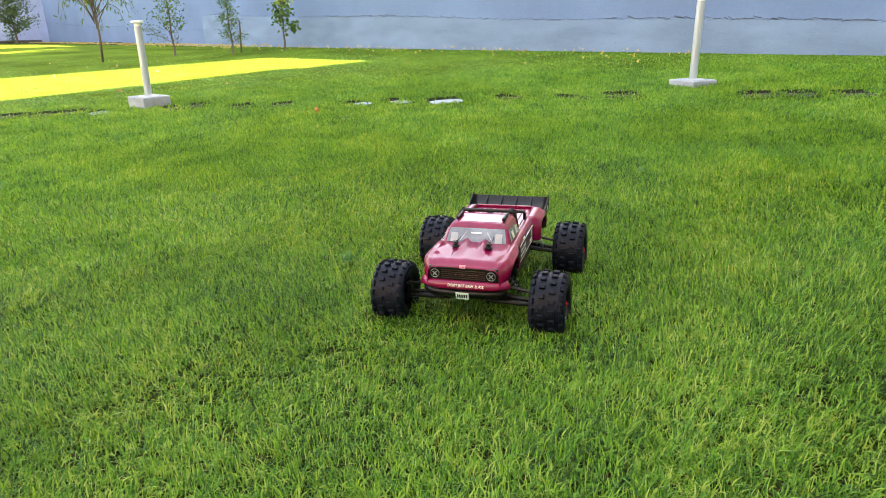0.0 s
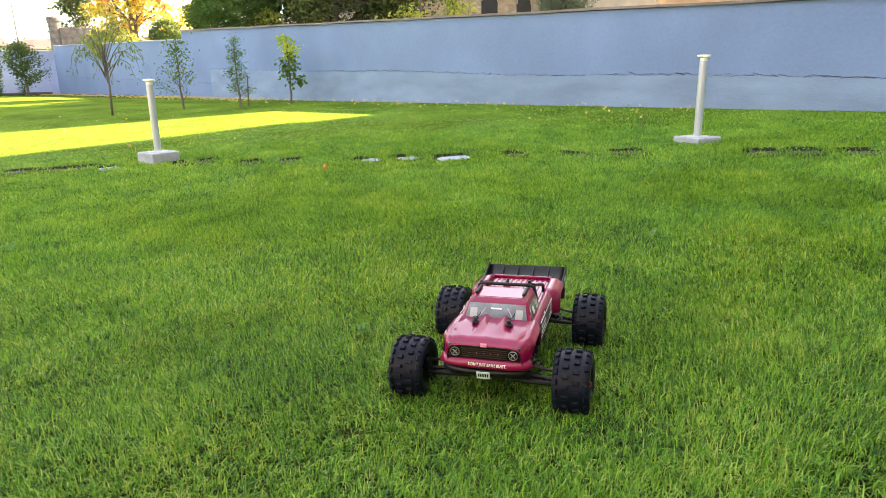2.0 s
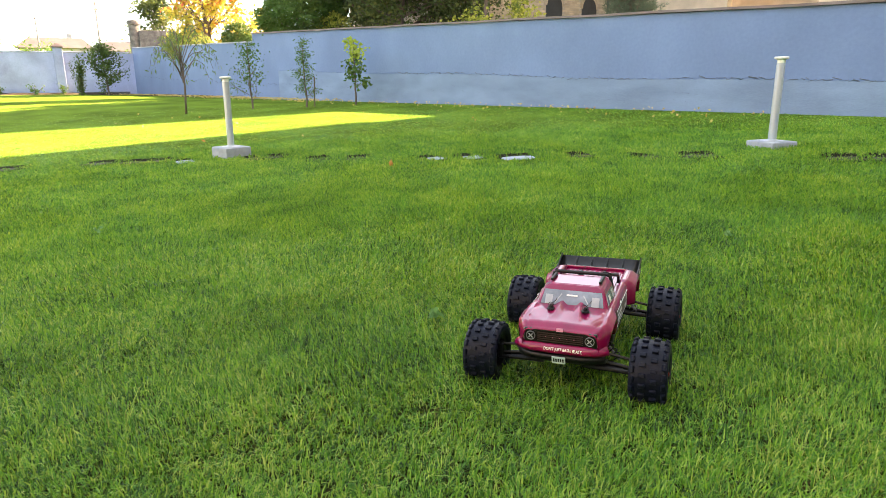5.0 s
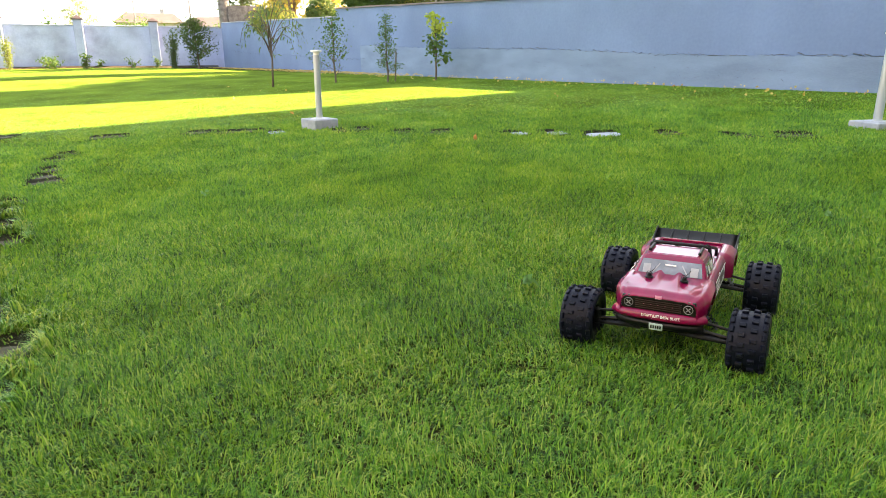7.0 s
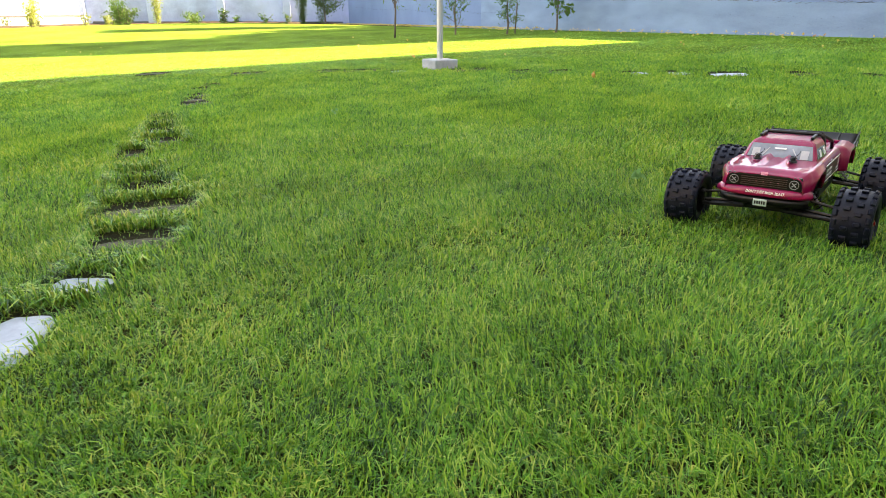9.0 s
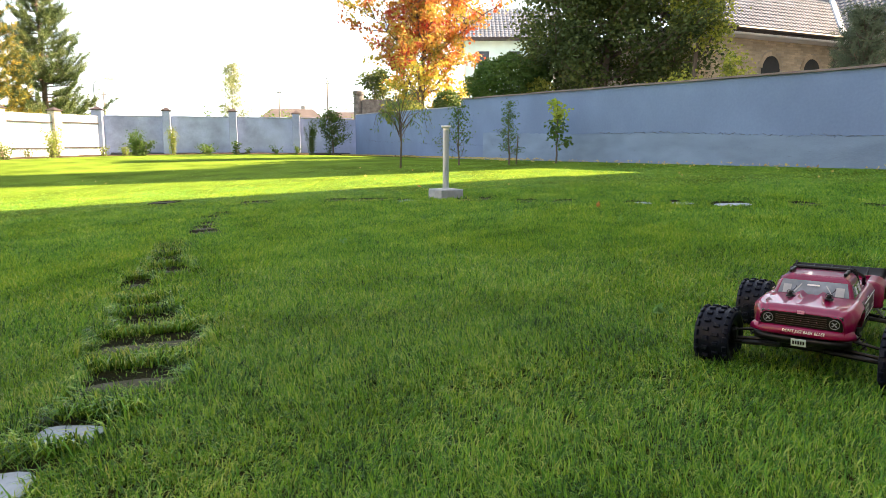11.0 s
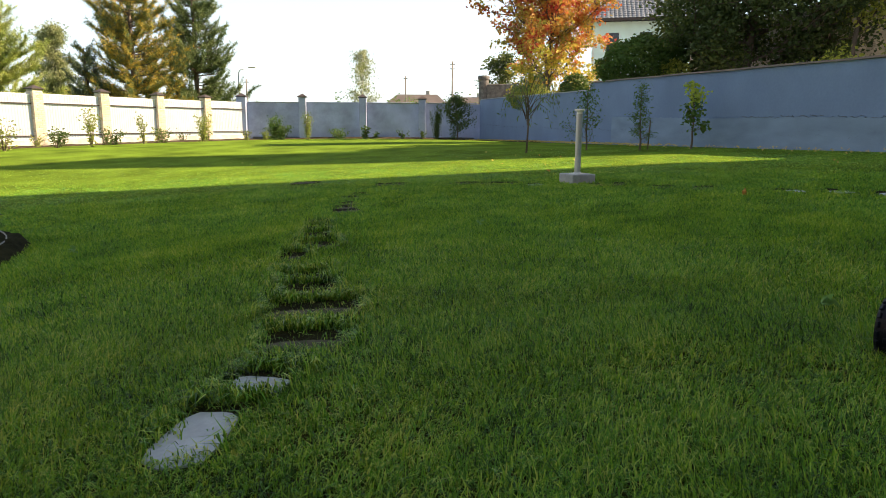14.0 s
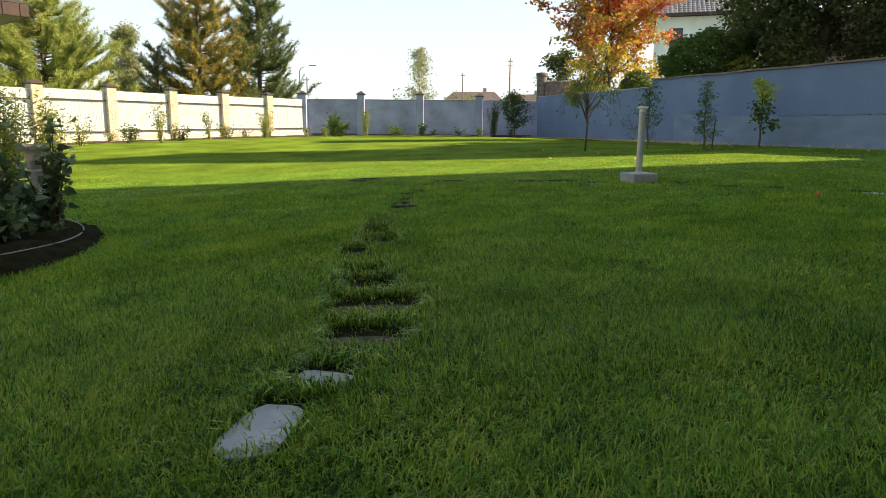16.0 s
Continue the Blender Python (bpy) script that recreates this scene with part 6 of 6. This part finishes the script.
ws = tp("windshield", quad_panel([(0.1492, -0.103, 0.2580), (0.1492, 0.103, 0.2580), (0.1200, 0.093, 0.2985), (0.1200, -0.093, 0.2985)], 0.0028, (0.8, 0, 0.6)), M_TINT, cab, "pale reflecting windshield")
for s in (1, -1):
    bm = bmesh.new()
    add_box(bm, (0.001, 0.0035, 0.036), pose(0.1402, s * 0.045, 0.2775, s * 32, -36, 0))
    tp("cage_print", bm, M_GREYINK, ws, "pale bar behind the glass")
    bm = bmesh.new()
    add_box(bm, (0.001, 0.024, 0.032), pose(0.1432, s * 0.076, 0.2735, 0, -36, 0))
    tp("seat_print", bm, M_GREYINK, ws, "pale seat printed behind the glass")
tp("sun_strip", box_bm((0.001, 0.036, 0.005), (0.1400, 0, 0.290), 0, 1, (0, -36, 0)), M_WHITEINK, ws, "white sun strip")
for s in (1, -1):
    n = (0, s, 0.25)
    pts = [(0.130, s * 0.1150, 0.262), (0.022, s * 0.1170, 0.262), (0.020, s * 0.1060, 0.292), (0.112, s * 0.1040, 0.292)]
    sw = tp("side_window", quad_panel(pts if s > 0 else pts[::-1], 0.002, n), M_TINT, cab, "tinted side window")
    bm = bmesh.new()
    cy, cz = s * 0.1150, 0.277
    add_box(bm, (0.020, 0.0012, 0.024), pose(0.098, cy - s * 0.0005, cz, s * 16, 0, 0))
    for xx in (0.03, 0.04, 0.05):
        add_box(bm, (0.002, 0.0012, 0.026), pose(xx, cy - s * 0.0005, cz, s * 16, 0, 0))
    tp("interior_print", bm, M_PINK if s < 0 else M_WHITEINK, sw)
    tp("roof_rail", box_bm((0.070, 0.010, 0.010), (0.050, s * 0.080, 0.3205), 0.003, 2), M_BLACK, cab, "black roof rail")
    tp("door_handle", box_bm((0.02, 0.002, 0.005), (0.038, s * 0.1405, 0.246), 0.0008), M_WHITEINK)
tp("rear_window", quad_panel([(-0.0065, 0.096, 0.262), (-0.0065, -0.096, 0.262), (-0.0065, -0.088, 0.302), (-0.0065, 0.088, 0.302)], 0.002, (-1, 0, 0)), M_TINT, cab)
# front: grille, lamps, skirt, bumper, plate
bm = bmesh.new()
add_box(bm, (0.012, 0.226, 0.046), pose(0.309, 0, 0.214), 0.004, 2)
gr = tp("grille", bm, M_BLACK, None, "black recessed grille")
bm = bmesh.new()
for k in range(5):
    add_box(bm, (0.004, 0.14, 0.0022), pose(0.3155, 0, 0.2 + k * 0.0065))
tp("slat", bm, M_DECAL, gr)
bm = bmesh.new()
for k in range(5):
    add_box(bm, (0.001, 0.0025, 0.0025), pose(0.3178, (k - 2) * 0.022, 0.214))
tp("badge", bm, M_PINK, gr)
tp("hood_badge", box_bm((0.0012, 0.02, 0.011), (0.3165, 0, 0.2405), 0.0004, 1, (0, -20, 0)), M_PINK)
for s in (1, -1):
    bm = bmesh.new()
    add_lathe(bm, [(0.0, 0.0), (0.0140, 0.0), (0.0148, 0.003), (0.0142, 0.0055), (0.0128, 0.0055), (0.0122, 0.003), (0.0, 0.003)], 24, pose(0.3145, s * 0.091, 0.214, 0, 90, 0))
    hl = tp("headlamp", bm, M_SILVER, None, "round headlamp", True)
    bm = bmesh.new()
    for a in (45, -45):
        add_box(bm, (0.002, 0.018, 0.0032), pose(0.3185, s * 0.091, 0.214, a, 0, 0))
    tp("cross", bm, M_GREYINK, hl)
    bm = bmesh.new()
    add_cyl(bm, 0.0122, 0.0122, 0.001, pose(0.3172, s * 0.091, 0.214, 0, 90, 0), 20)
    tp("lens", bm, M_BLACK, hl)
prof = ((0.0, 0.194), (0.006, 0.193), (0.014, 0.186), (0.018, 0.176), (0.016, 0.168), (0.008, 0.164))
rows = []
for dx, z in prof:
    row = []
    for k in range(15):
        u = -1 + 2 * k / 14
        y = u * (0.132 + dx * 0.9)
        row.append((0.313 + dx - 0.03 * abs(u) ** 5, y, z))
    rows.append(row)
sk = tp("skirt", solid(loft(rows)), M_RED, None, "red front skirt", True)
rows = []
for dx, z in ((0.004, 0.163), (0.016, 0.160), (0.018, 0.150), (0.008, 0.136), (-0.03, 0.130)):
    rows.append([(0.312 + dx - 0.03 * abs(u) ** 4, u * 0.136, z) for u in (-1 + 2 * k / 14 for k in range(15))])
tp("front_bumper", solid(loft(rows), 0.004), M_BLACK, None, "black front bumper", True)
pl = tp("plate", box_bm((0.002, 0.042, 0.024), (0.3325, 0, 0.148), 0.0006, 1, (0, 8, 0)), M_PLATE, None, "small pale plate")
bm = bmesh.new()
for k in range(5):
    add_box(bm, (0.001, 0.0045, 0.011), pose(0.3338, -0.014 + k * 0.007, 0.1478, 0, 8, 0))
tp("plate_bars", bm, M_BLACK, pl, "dark printed bars")


def words(name, body, size, m, mat, parent, shear=0.0, width=None):
    """Flat letters as a mesh, centred, standing in the plane of m."""
    c = bpy.data.curves.new(name, "FONT")
    c.body, c.size, c.align_x, c.align_y, c.extrude, c.resolution_u, c.shear = body, size, "CENTER", "CENTER", 0.0004, 2, shear
    ob = bpy.data.objects.new(name, c)
    scene.collection.objects.link(ob)
    bpy.context.view_layer.update()
    me = bpy.data.meshes.new_from_object(ob.evaluated_get(bpy.context.evaluated_depsgraph_get()))
    bpy.data.objects.remove(ob)
    me.name = name
    me.materials.clear()
    me.materials.append(mat)
    if width:
        xs = [v.co.x for v in me.vertices]
        k = width / (max(xs) - min(xs))
        me.transform(Matrix.Diagonal((k, 1, 1, 1)))
    me.transform(Matrix.Scale(TS, 4) @ m)
    o = new(name, me)
    o.parent = parent
    return o


words("slogan", "DON'T JUST BASH. BLAST.", 0.0135, pose(0.3305, 0.012, 0.1815, 62, 0, 90), M_WHITEINK, sk, 0.1, 0.118)
# side decals
for s in (1, -1):
    rz = 180 if s > 0 else 0
    d = tp("side_decal", box_bm((0.225, 0.0012, 0.048), (0.004, s * 0.1412, 0.2115), 0.0004), M_DECAL, None, "dark brown side decal with white lettering")
    tp("decal_line", box_bm((0.225, 0.0012, 0.0028), (0.004, s * 0.1416, 0.2385)), M_WHITEINK, d)
    tp("rocker_line", box_bm((0.225, 0.0012, 0.0028), (0.004, s * 0.1416, 0.1855)), M_WHITEINK, d)
    words("lettering", "MOTORWORKS", 0.0155, pose(0.062, s * 0.1422, 0.200, 90, 0, rz), M_WHITEINK, d, 0, 0.086)
    words("script", "Original", 0.0155, pose(0.082 if s > 0 else 0.045, s * 0.1422, 0.2185, 90, 0, rz), M_WHITEINK, d, 0.4, 0.038)
    bm = bmesh.new()
    for k in range(4):
        add_box(bm, (0.0075, 0.001, 0.009), pose((0.05 if s > 0 else 0.077) - 0.0085 * k * s, s * 0.1422, 0.2185, 0, 12 * s, 0))
    for k in range(6):
        add_box(bm, (0.0055, 0.001, 0.008), pose(-0.058 - 0.0068 * k, s * 0.1422, 0.1975, 0, 14 * s, 0))
    for k in range(3):
        add_box(bm, (0.016, 0.001, 0.003), pose(-0.088, s * 0.1422, 0.212 + 0.007 * k))
    tp("print_bars", bm, M_WHITEINK, d)
# bed and tail
bed_ = tp("bed_floor", box_bm((0.285, 0.222, 0.004), (-0.152, 0, 0.237), 0.001), M_RED, None, "ribbed red cargo bed")
for k in range(11):
    tp("bed_rib", box_bm((0.262, 0.0085, 0.004), (-0.146, -0.093 + 0.0186 * k, 0.2408), 0.0014), M_RED, bed_)
tp("bed_front", box_bm((0.004, 0.22, 0.02), (-0.012, 0, 0.246), 0.001), M_RED, bed_)
tg = tp("tailgate", box_bm((0.008, 0.236, 0.062), (-0.302, 0, 0.219), 0.003, 2), M_RED)
for s in (1, -1):
    tp("tail_light", box_bm((0.006, 0.016, 0.034), (-0.3065, s * 0.119, 0.214), 0.002), M_REDALU, tg, "red tail light")
tp("rear_bumper", box_bm((0.03, 0.2, 0.04), (-0.31, 0, 0.155), 0.008, 2), M_BLACK)
# roll cage
bm = bmesh.new()
add_tube(bm, [(-0.014, -0.106, 0.245), (-0.016, -0.103, 0.28), (-0.016, -0.096, 0.313), (-0.016, -0.083, 0.3185), (-0.016, 0.083, 0.3185), (-0.016, 0.096, 0.313), (-0.016, 0.103, 0.28), (-0.014, 0.106, 0.245)], 0.0062, 8)
add_tube(bm, [(-0.02, -0.096, 0.285), (-0.02, 0.096, 0.285)], 0.004, 7)
rc = tp("roll_cage", bm, M_BLACK, None, "black tubular roll cage", True)
for s in (1, -1):
    bm = bmesh.new()
    add_tube(bm, [(-0.016, s * 0.088, 0.322), (-0.05, s * 0.092, 0.308), (-0.145, s * 0.103, 0.276), (-0.153, s * 0.104, 0.270), (-0.155, s * 0.104, 0.244)], 0.0058, 8)
    tp("cage_brace", bm, M_BLACK, rc, "", True)
    bm = bmesh.new()
    add_tube(bm, [(-0.02, s * 0.06, 0.285), (-0.13, s * 0.03, 0.247)], 0.003, 6)
    tp("inner_brace", bm, M_SILVER, rc, "", True)
# body pins
for x, y, z in ((0.199, 0.055, 0.2615), (0.199, -0.055, 0.2615), (-0.225, 0.042, 0.243), (-0.215, -0.042, 0.243)):
    bm = bmesh.new()
    add_lathe(bm, [(0.0, 0.0), (0.013, 0.0), (0.013, 0.003), (0.008, 0.005), (0.005, 0.016), (0.0, 0.017)], 14, pose(x, y, z))
    pn = tp("body_post", bm, M_BLACK, None, "black body post with a wire clip")
    bm = bmesh.new()
    add_tube(bm, [(x + 0.014 * math.cos(a) - 0.004, y + 0.010 * math.sin(a), z + 0.012 + 0.004 * math.sin(2 * a)) for a in (2 * math.pi * k / 14 for k in range(15))], 0.0013, 5)
    add_tube(bm, [(x - 0.018, y, z + 0.012), (x - 0.02, y + 0.012, z + 0.024), (x - 0.012, y + 0.016, z + 0.034)], 0.0011, 5)
    tp("clip", bm, M_BLACK, pn, "", True)
# wing
bm = bmesh.new()
rows = [[(x, u * 0.152, z) for u in (-1 + 2 * k / 10 for k in range(11))] for x, z in ((-0.285, 0.230), (-0.305, 0.226), (-0.33, 0.226), (-0.355, 0.232), (-0.378, 0.244), (-0.392, 0.256), (-0.395, 0.259))]
bm.free()
wg = tp("wing", solid(loft(rows), 0.004), M_BLACK, None, "black moulded rear wing", True)
for k in range(4):
    y = -0.09 + 0.06 * k
    bm = bmesh.new()
    add_prism(bm, [(-0.288, 0.230), (-0.33, 0.227), (-0.36, 0.235), (-0.393, 0.258), (-0.391, 0.264), (-0.33, 0.242)], 0.003, pose(0, y + 0.0015, 0, 90))
    tp("wing_rib", bm, M_BLACK, wg)
for s in (1, -1):
    bm = bmesh.new()
    add_prism(bm, [(-0.282, 0.228), (-0.290, 0.208), (-0.315, 0.194), (-0.345, 0.195), (-0.360, 0.210), (-0.388, 0.214), (-0.400, 0.234), (-0.402, 0.268), (-0.392, 0.270), (-0.33, 0.246), (-0.288, 0.240)], 0.004, pose(0, s * 0.154 + 0.002, 0, 90))
    ep = tp("end_plate", bm, M_BLACK, wg)
    words("number", "8S", 0.026, pose(-0.352, s * 0.1565, 0.228, 90, 0, 180 if s > 0 else 0), M_WHITEINK, ep, 0.15)
    bm = bmesh.new()
    add_tube(bm, [(-0.27, s * 0.05, 0.20), (-0.31, s * 0.05, 0.236)], 0.006, 6)
    tp("wing_mount", bm, M_BLACK, wg)
    bm = bmesh.new()
    add_lathe(bm, [(0.0, -0.009), (0.018, -0.009), (0.021, -0.005), (0.021, 0.005), (0.018, 0.009), (0.0, 0.009)], 18, pose(-0.415, s * 0.03, 0.205, 90))
    ww = tp("wheelie_wheel", bm, M_BLACK, None, "small black wheelie bar wheel")
    bm = bmesh.new()
    add_tube(bm, [(-0.30, s * 0.03, 0.16), (-0.415, s * 0.03, 0.205)], 0.005, 6)
    tp("wheelie_arm", bm, M_BLACK, ww)
# chassis
bm = bmesh.new()
add_box(bm, (0.54, 0.14, 0.03), pose(-0.015, 0, 0.115), 0.008, 2)
tp("chassis", bm, M_BLACK)
for s in (1, -1):
    tp("side_guard", box_bm((0.25, 0.05, 0.045), (-0.005, s * 0.105, 0.143), 0.012, 2), M_BLACK)
tp("inner_tub", box_bm((0.50, 0.19, 0.075), (0.0, 0, 0.17), 0.02, 2), M_BLACK)


# wheels
def knobby_tyre():
    bm = bmesh.new()
    R = pose(0, 0, 0, 90)
    prof = [(0.057, -0.047), (0.066, -0.053), (0.080, -0.0565), (0.090, -0.0545), (0.0955, -0.047), (0.0975, -0.03), (0.0985, 0.0), (0.0975, 0.03), (0.0955, 0.047), (0.090, 0.0545), (0.080, 0.0565), (0.066, 0.053), (0.057, 0.047), (0.057, -0.047)]
    add_lathe(bm, prof, 48, R)
    bmesh.ops.transform(bm, matrix=Matrix.Scale(TS, 4), verts=bm.verts[:])
    return bm


def knob_mesh(name, size):
    bm = box_bm(size, (0, 0, 0), 0.0016)
    bmesh.ops.transform(bm, matrix=Matrix.Scale(TS, 4), verts=bm.verts[:])
    me = bpy.data.meshes.new(name)
    bm.to_mesh(me)
    bm.free()
    me.materials.append(M_RUBBER)
    return me


KNOB_WIDE, KNOB_LONG = knob_mesh("tread_knob", (0.015, 0.020, 0.013)), knob_mesh("tread_knob", (0.015, 0.013, 0.019))


def wheel(x, y):
    s = 1 if y > 0 else -1
    w = thing("wheel", pose(x * TS, y * TS, 0.104 * TS, 0, 0, 0 if s > 0 else 180), "", "")
    w.parent = truck
    b = part("tyre", knobby_tyre(), M_RUBBER, w, "black knobby rubber tyre", False)
    R = pose(0, 0, 0, -90)
    n = 20
    for k in range(n):
        for h, off, me, tilt in ((-0.044, 0.5, KNOB_WIDE, -28), (-0.016, 0.0, KNOB_LONG, -4), (0.016, 0.5, KNOB_LONG, 4), (0.044, 0.0, KNOB_WIDE, 28)):
            q = R @ pose(0, 0, 0, 0, 0, 360 * (k + off) / n) @ pose((0.0985 if abs(h) < 0.03 else 0.0945) * TS, 0, h * TS, 0, -tilt, 0)
            kb = new("tread_knob", me)
            kb.parent = w
            kb.matrix_basis = q
    bm = bmesh.new()
    add_lathe(bm, [(0.0575, 0.049), (0.054, 0.050), (0.052, 0.044), (0.050, 0.015), (0.048, -0.045), (0.0575, -0.049)], 36, R)
    for k in range(6):
        for dk in (-9, 9):
            add_box(bm, (0.042, 0.008, 0.010), R @ pose(0, 0, 0, 0, 0, 60 * k + dk) @ pose(0.032, 0, 0.028), 0.002)
    add_lathe(bm, [(0.0, 0.02), (0.017, 0.02), (0.017, 0.034), (0.012, 0.038), (0.0, 0.038)], 20, R)
    tp("rim", bm, M_BLACK, w, "black multi-spoke rim")
    bm = bmesh.new()
    add_lathe(bm, [(0.0, 0.0), (0.046, 0.0), (0.046, 0.004), (0.0, 0.004)], 24, R @ pose(0, 0, -0.02))
    tp("brake_disc", bm, M_BLACK, w)
    bm = bmesh.new()
    add_cyl(bm, 0.0115, 0.0105, 0.014, R @ pose(0, 0, 0.037), 6)
    add_cyl(bm, 0.006, 0.006, 0.006, R @ pose(0, 0, 0.049), 10)
    tp("wheel_nut", bm, M_REDALU, w, "red anodised wheel nut")


for x in (0.24, -0.24):
    for y in (0.262, -0.262):
        wheel(x, y)
        s = 1 if y > 0 else -1
        bm = bmesh.new()
        for dx in (-0.035, 0.035):
            add_tube(bm, [(x + dx, s * 0.06, 0.115), (x + dx * 0.35, s * 0.205, 0.098)], [0.008, 0.007], 7)
        add_box(bm, (0.05, 0.10, 0.01), pose(x, s * 0.13, 0.107, -6 * s, 0, 0), 0.003)
        tp("suspension_arm", bm, M_BLACK)
        bm = bmesh.new()
        add_tube(bm, [(x + 0.01, s * 0.06, 0.165), (x, s * 0.21, 0.135)], 0.0045, 6)
        tp("upper_link", bm, M_BLACK)
        bm = bmesh.new()
        add_tube(bm, [(x, s * 0.05, 0.125), (x, s * 0.23, 0.105)], 0.0055, 8)
        tp("drive_shaft", bm, M_BLACK)
        bm = bmesh.new()
        add_box(bm, (0.03, 0.02, 0.055), pose(x, s * 0.212, 0.115), 0.005)
        tp("hub_carrier", bm, M_BLACK)
        xs = x + (0.028 if x < 0 else -0.028)
        a, b = Vector((xs, s * 0.085, 0.222)), Vector((xs, s * 0.165, 0.118))
        bm = bmesh.new()
        add_tube(bm, [a, a.lerp(b, 0.45)], 0.0105, 10)
        sh = tp("shock", bm, M_REDALU, None, "red capped shock absorber with a dark spring", True)
        bm = bmesh.new()
        ax = (b - a).normalized()
        u = ax.cross(Vector((1, 0, 0))).normalized()
        v = ax.cross(u)
        add_tube(bm, [a.lerp(b, 0.15 + 0.8 * k / 60) + 0.0135 * (math.cos(k * 0.75) * u + math.sin(k * 0.75) * v) for k in range(61)], 0.0022, 5)
        tp("spring", bm, M_SILVER if x < 0 else M_BLACK, sh, "", True)
        bm = bmesh.new()
        add_tube(bm, [a.lerp(b, 0.4), b], 0.004, 6)
        tp("rod", bm, M_SILVER, sh)
tp("shock_tower", box_bm((0.008, 0.19, 0.05), (0.205, 0, 0.20), 0.003), M_BLACK)
tp("shock_tower", box_bm((0.008, 0.19, 0.05), (-0.205, 0, 0.20), 0.003), M_BLACK)

# ---- bricks of the fence pillars ----
def brick_mesh(name, size, mat):
    bm = box_bm(size, (0, 0, 0), 0.006)
    me = bpy.data.meshes.new(name)
    bm.to_mesh(me)
    bm.free()
    me.materials.append(mat)
    return me


BM_LONG, BM_SHORT = brick_mesh("brick", (0.245, 0.115, 0.064), M_BRICKP), brick_mesh("brick", (0.118, 0.115, 0.064), M_BRICKP)
brng = random.Random(9)
for t, h in BRICKS[:5]:
    n = int(h / 0.075)
    for c in range(n):
        for side in range(4):
            ang = 90 * side
            flip = (c + side) % 2
            for me, off in ((BM_LONG, -0.0625), (BM_SHORT, 0.1255)):
                ob = new("brick", me)
                ob.parent = t
                o = off if flip else -off
                ob.matrix_basis = pose(0, 0, 0.04 + c * 0.075, 0, 0, ang) @ pose(o, 0.132 + brng.uniform(-0.002, 0.002), 0, 0, 0, 180 * brng.randint(0, 1))
                if c * 8 + side * 2 > 290:
                    break
for t, h in BRICKS[5:]:
    bm = bmesh.new()
    for c in range(int(h / 0.075)):
        add_box(bm, (0.372, 0.372, 0.064), pose(0, 0, 0.04 + c * 0.075))
    part("brickwork", bm, M_BRICK, t)
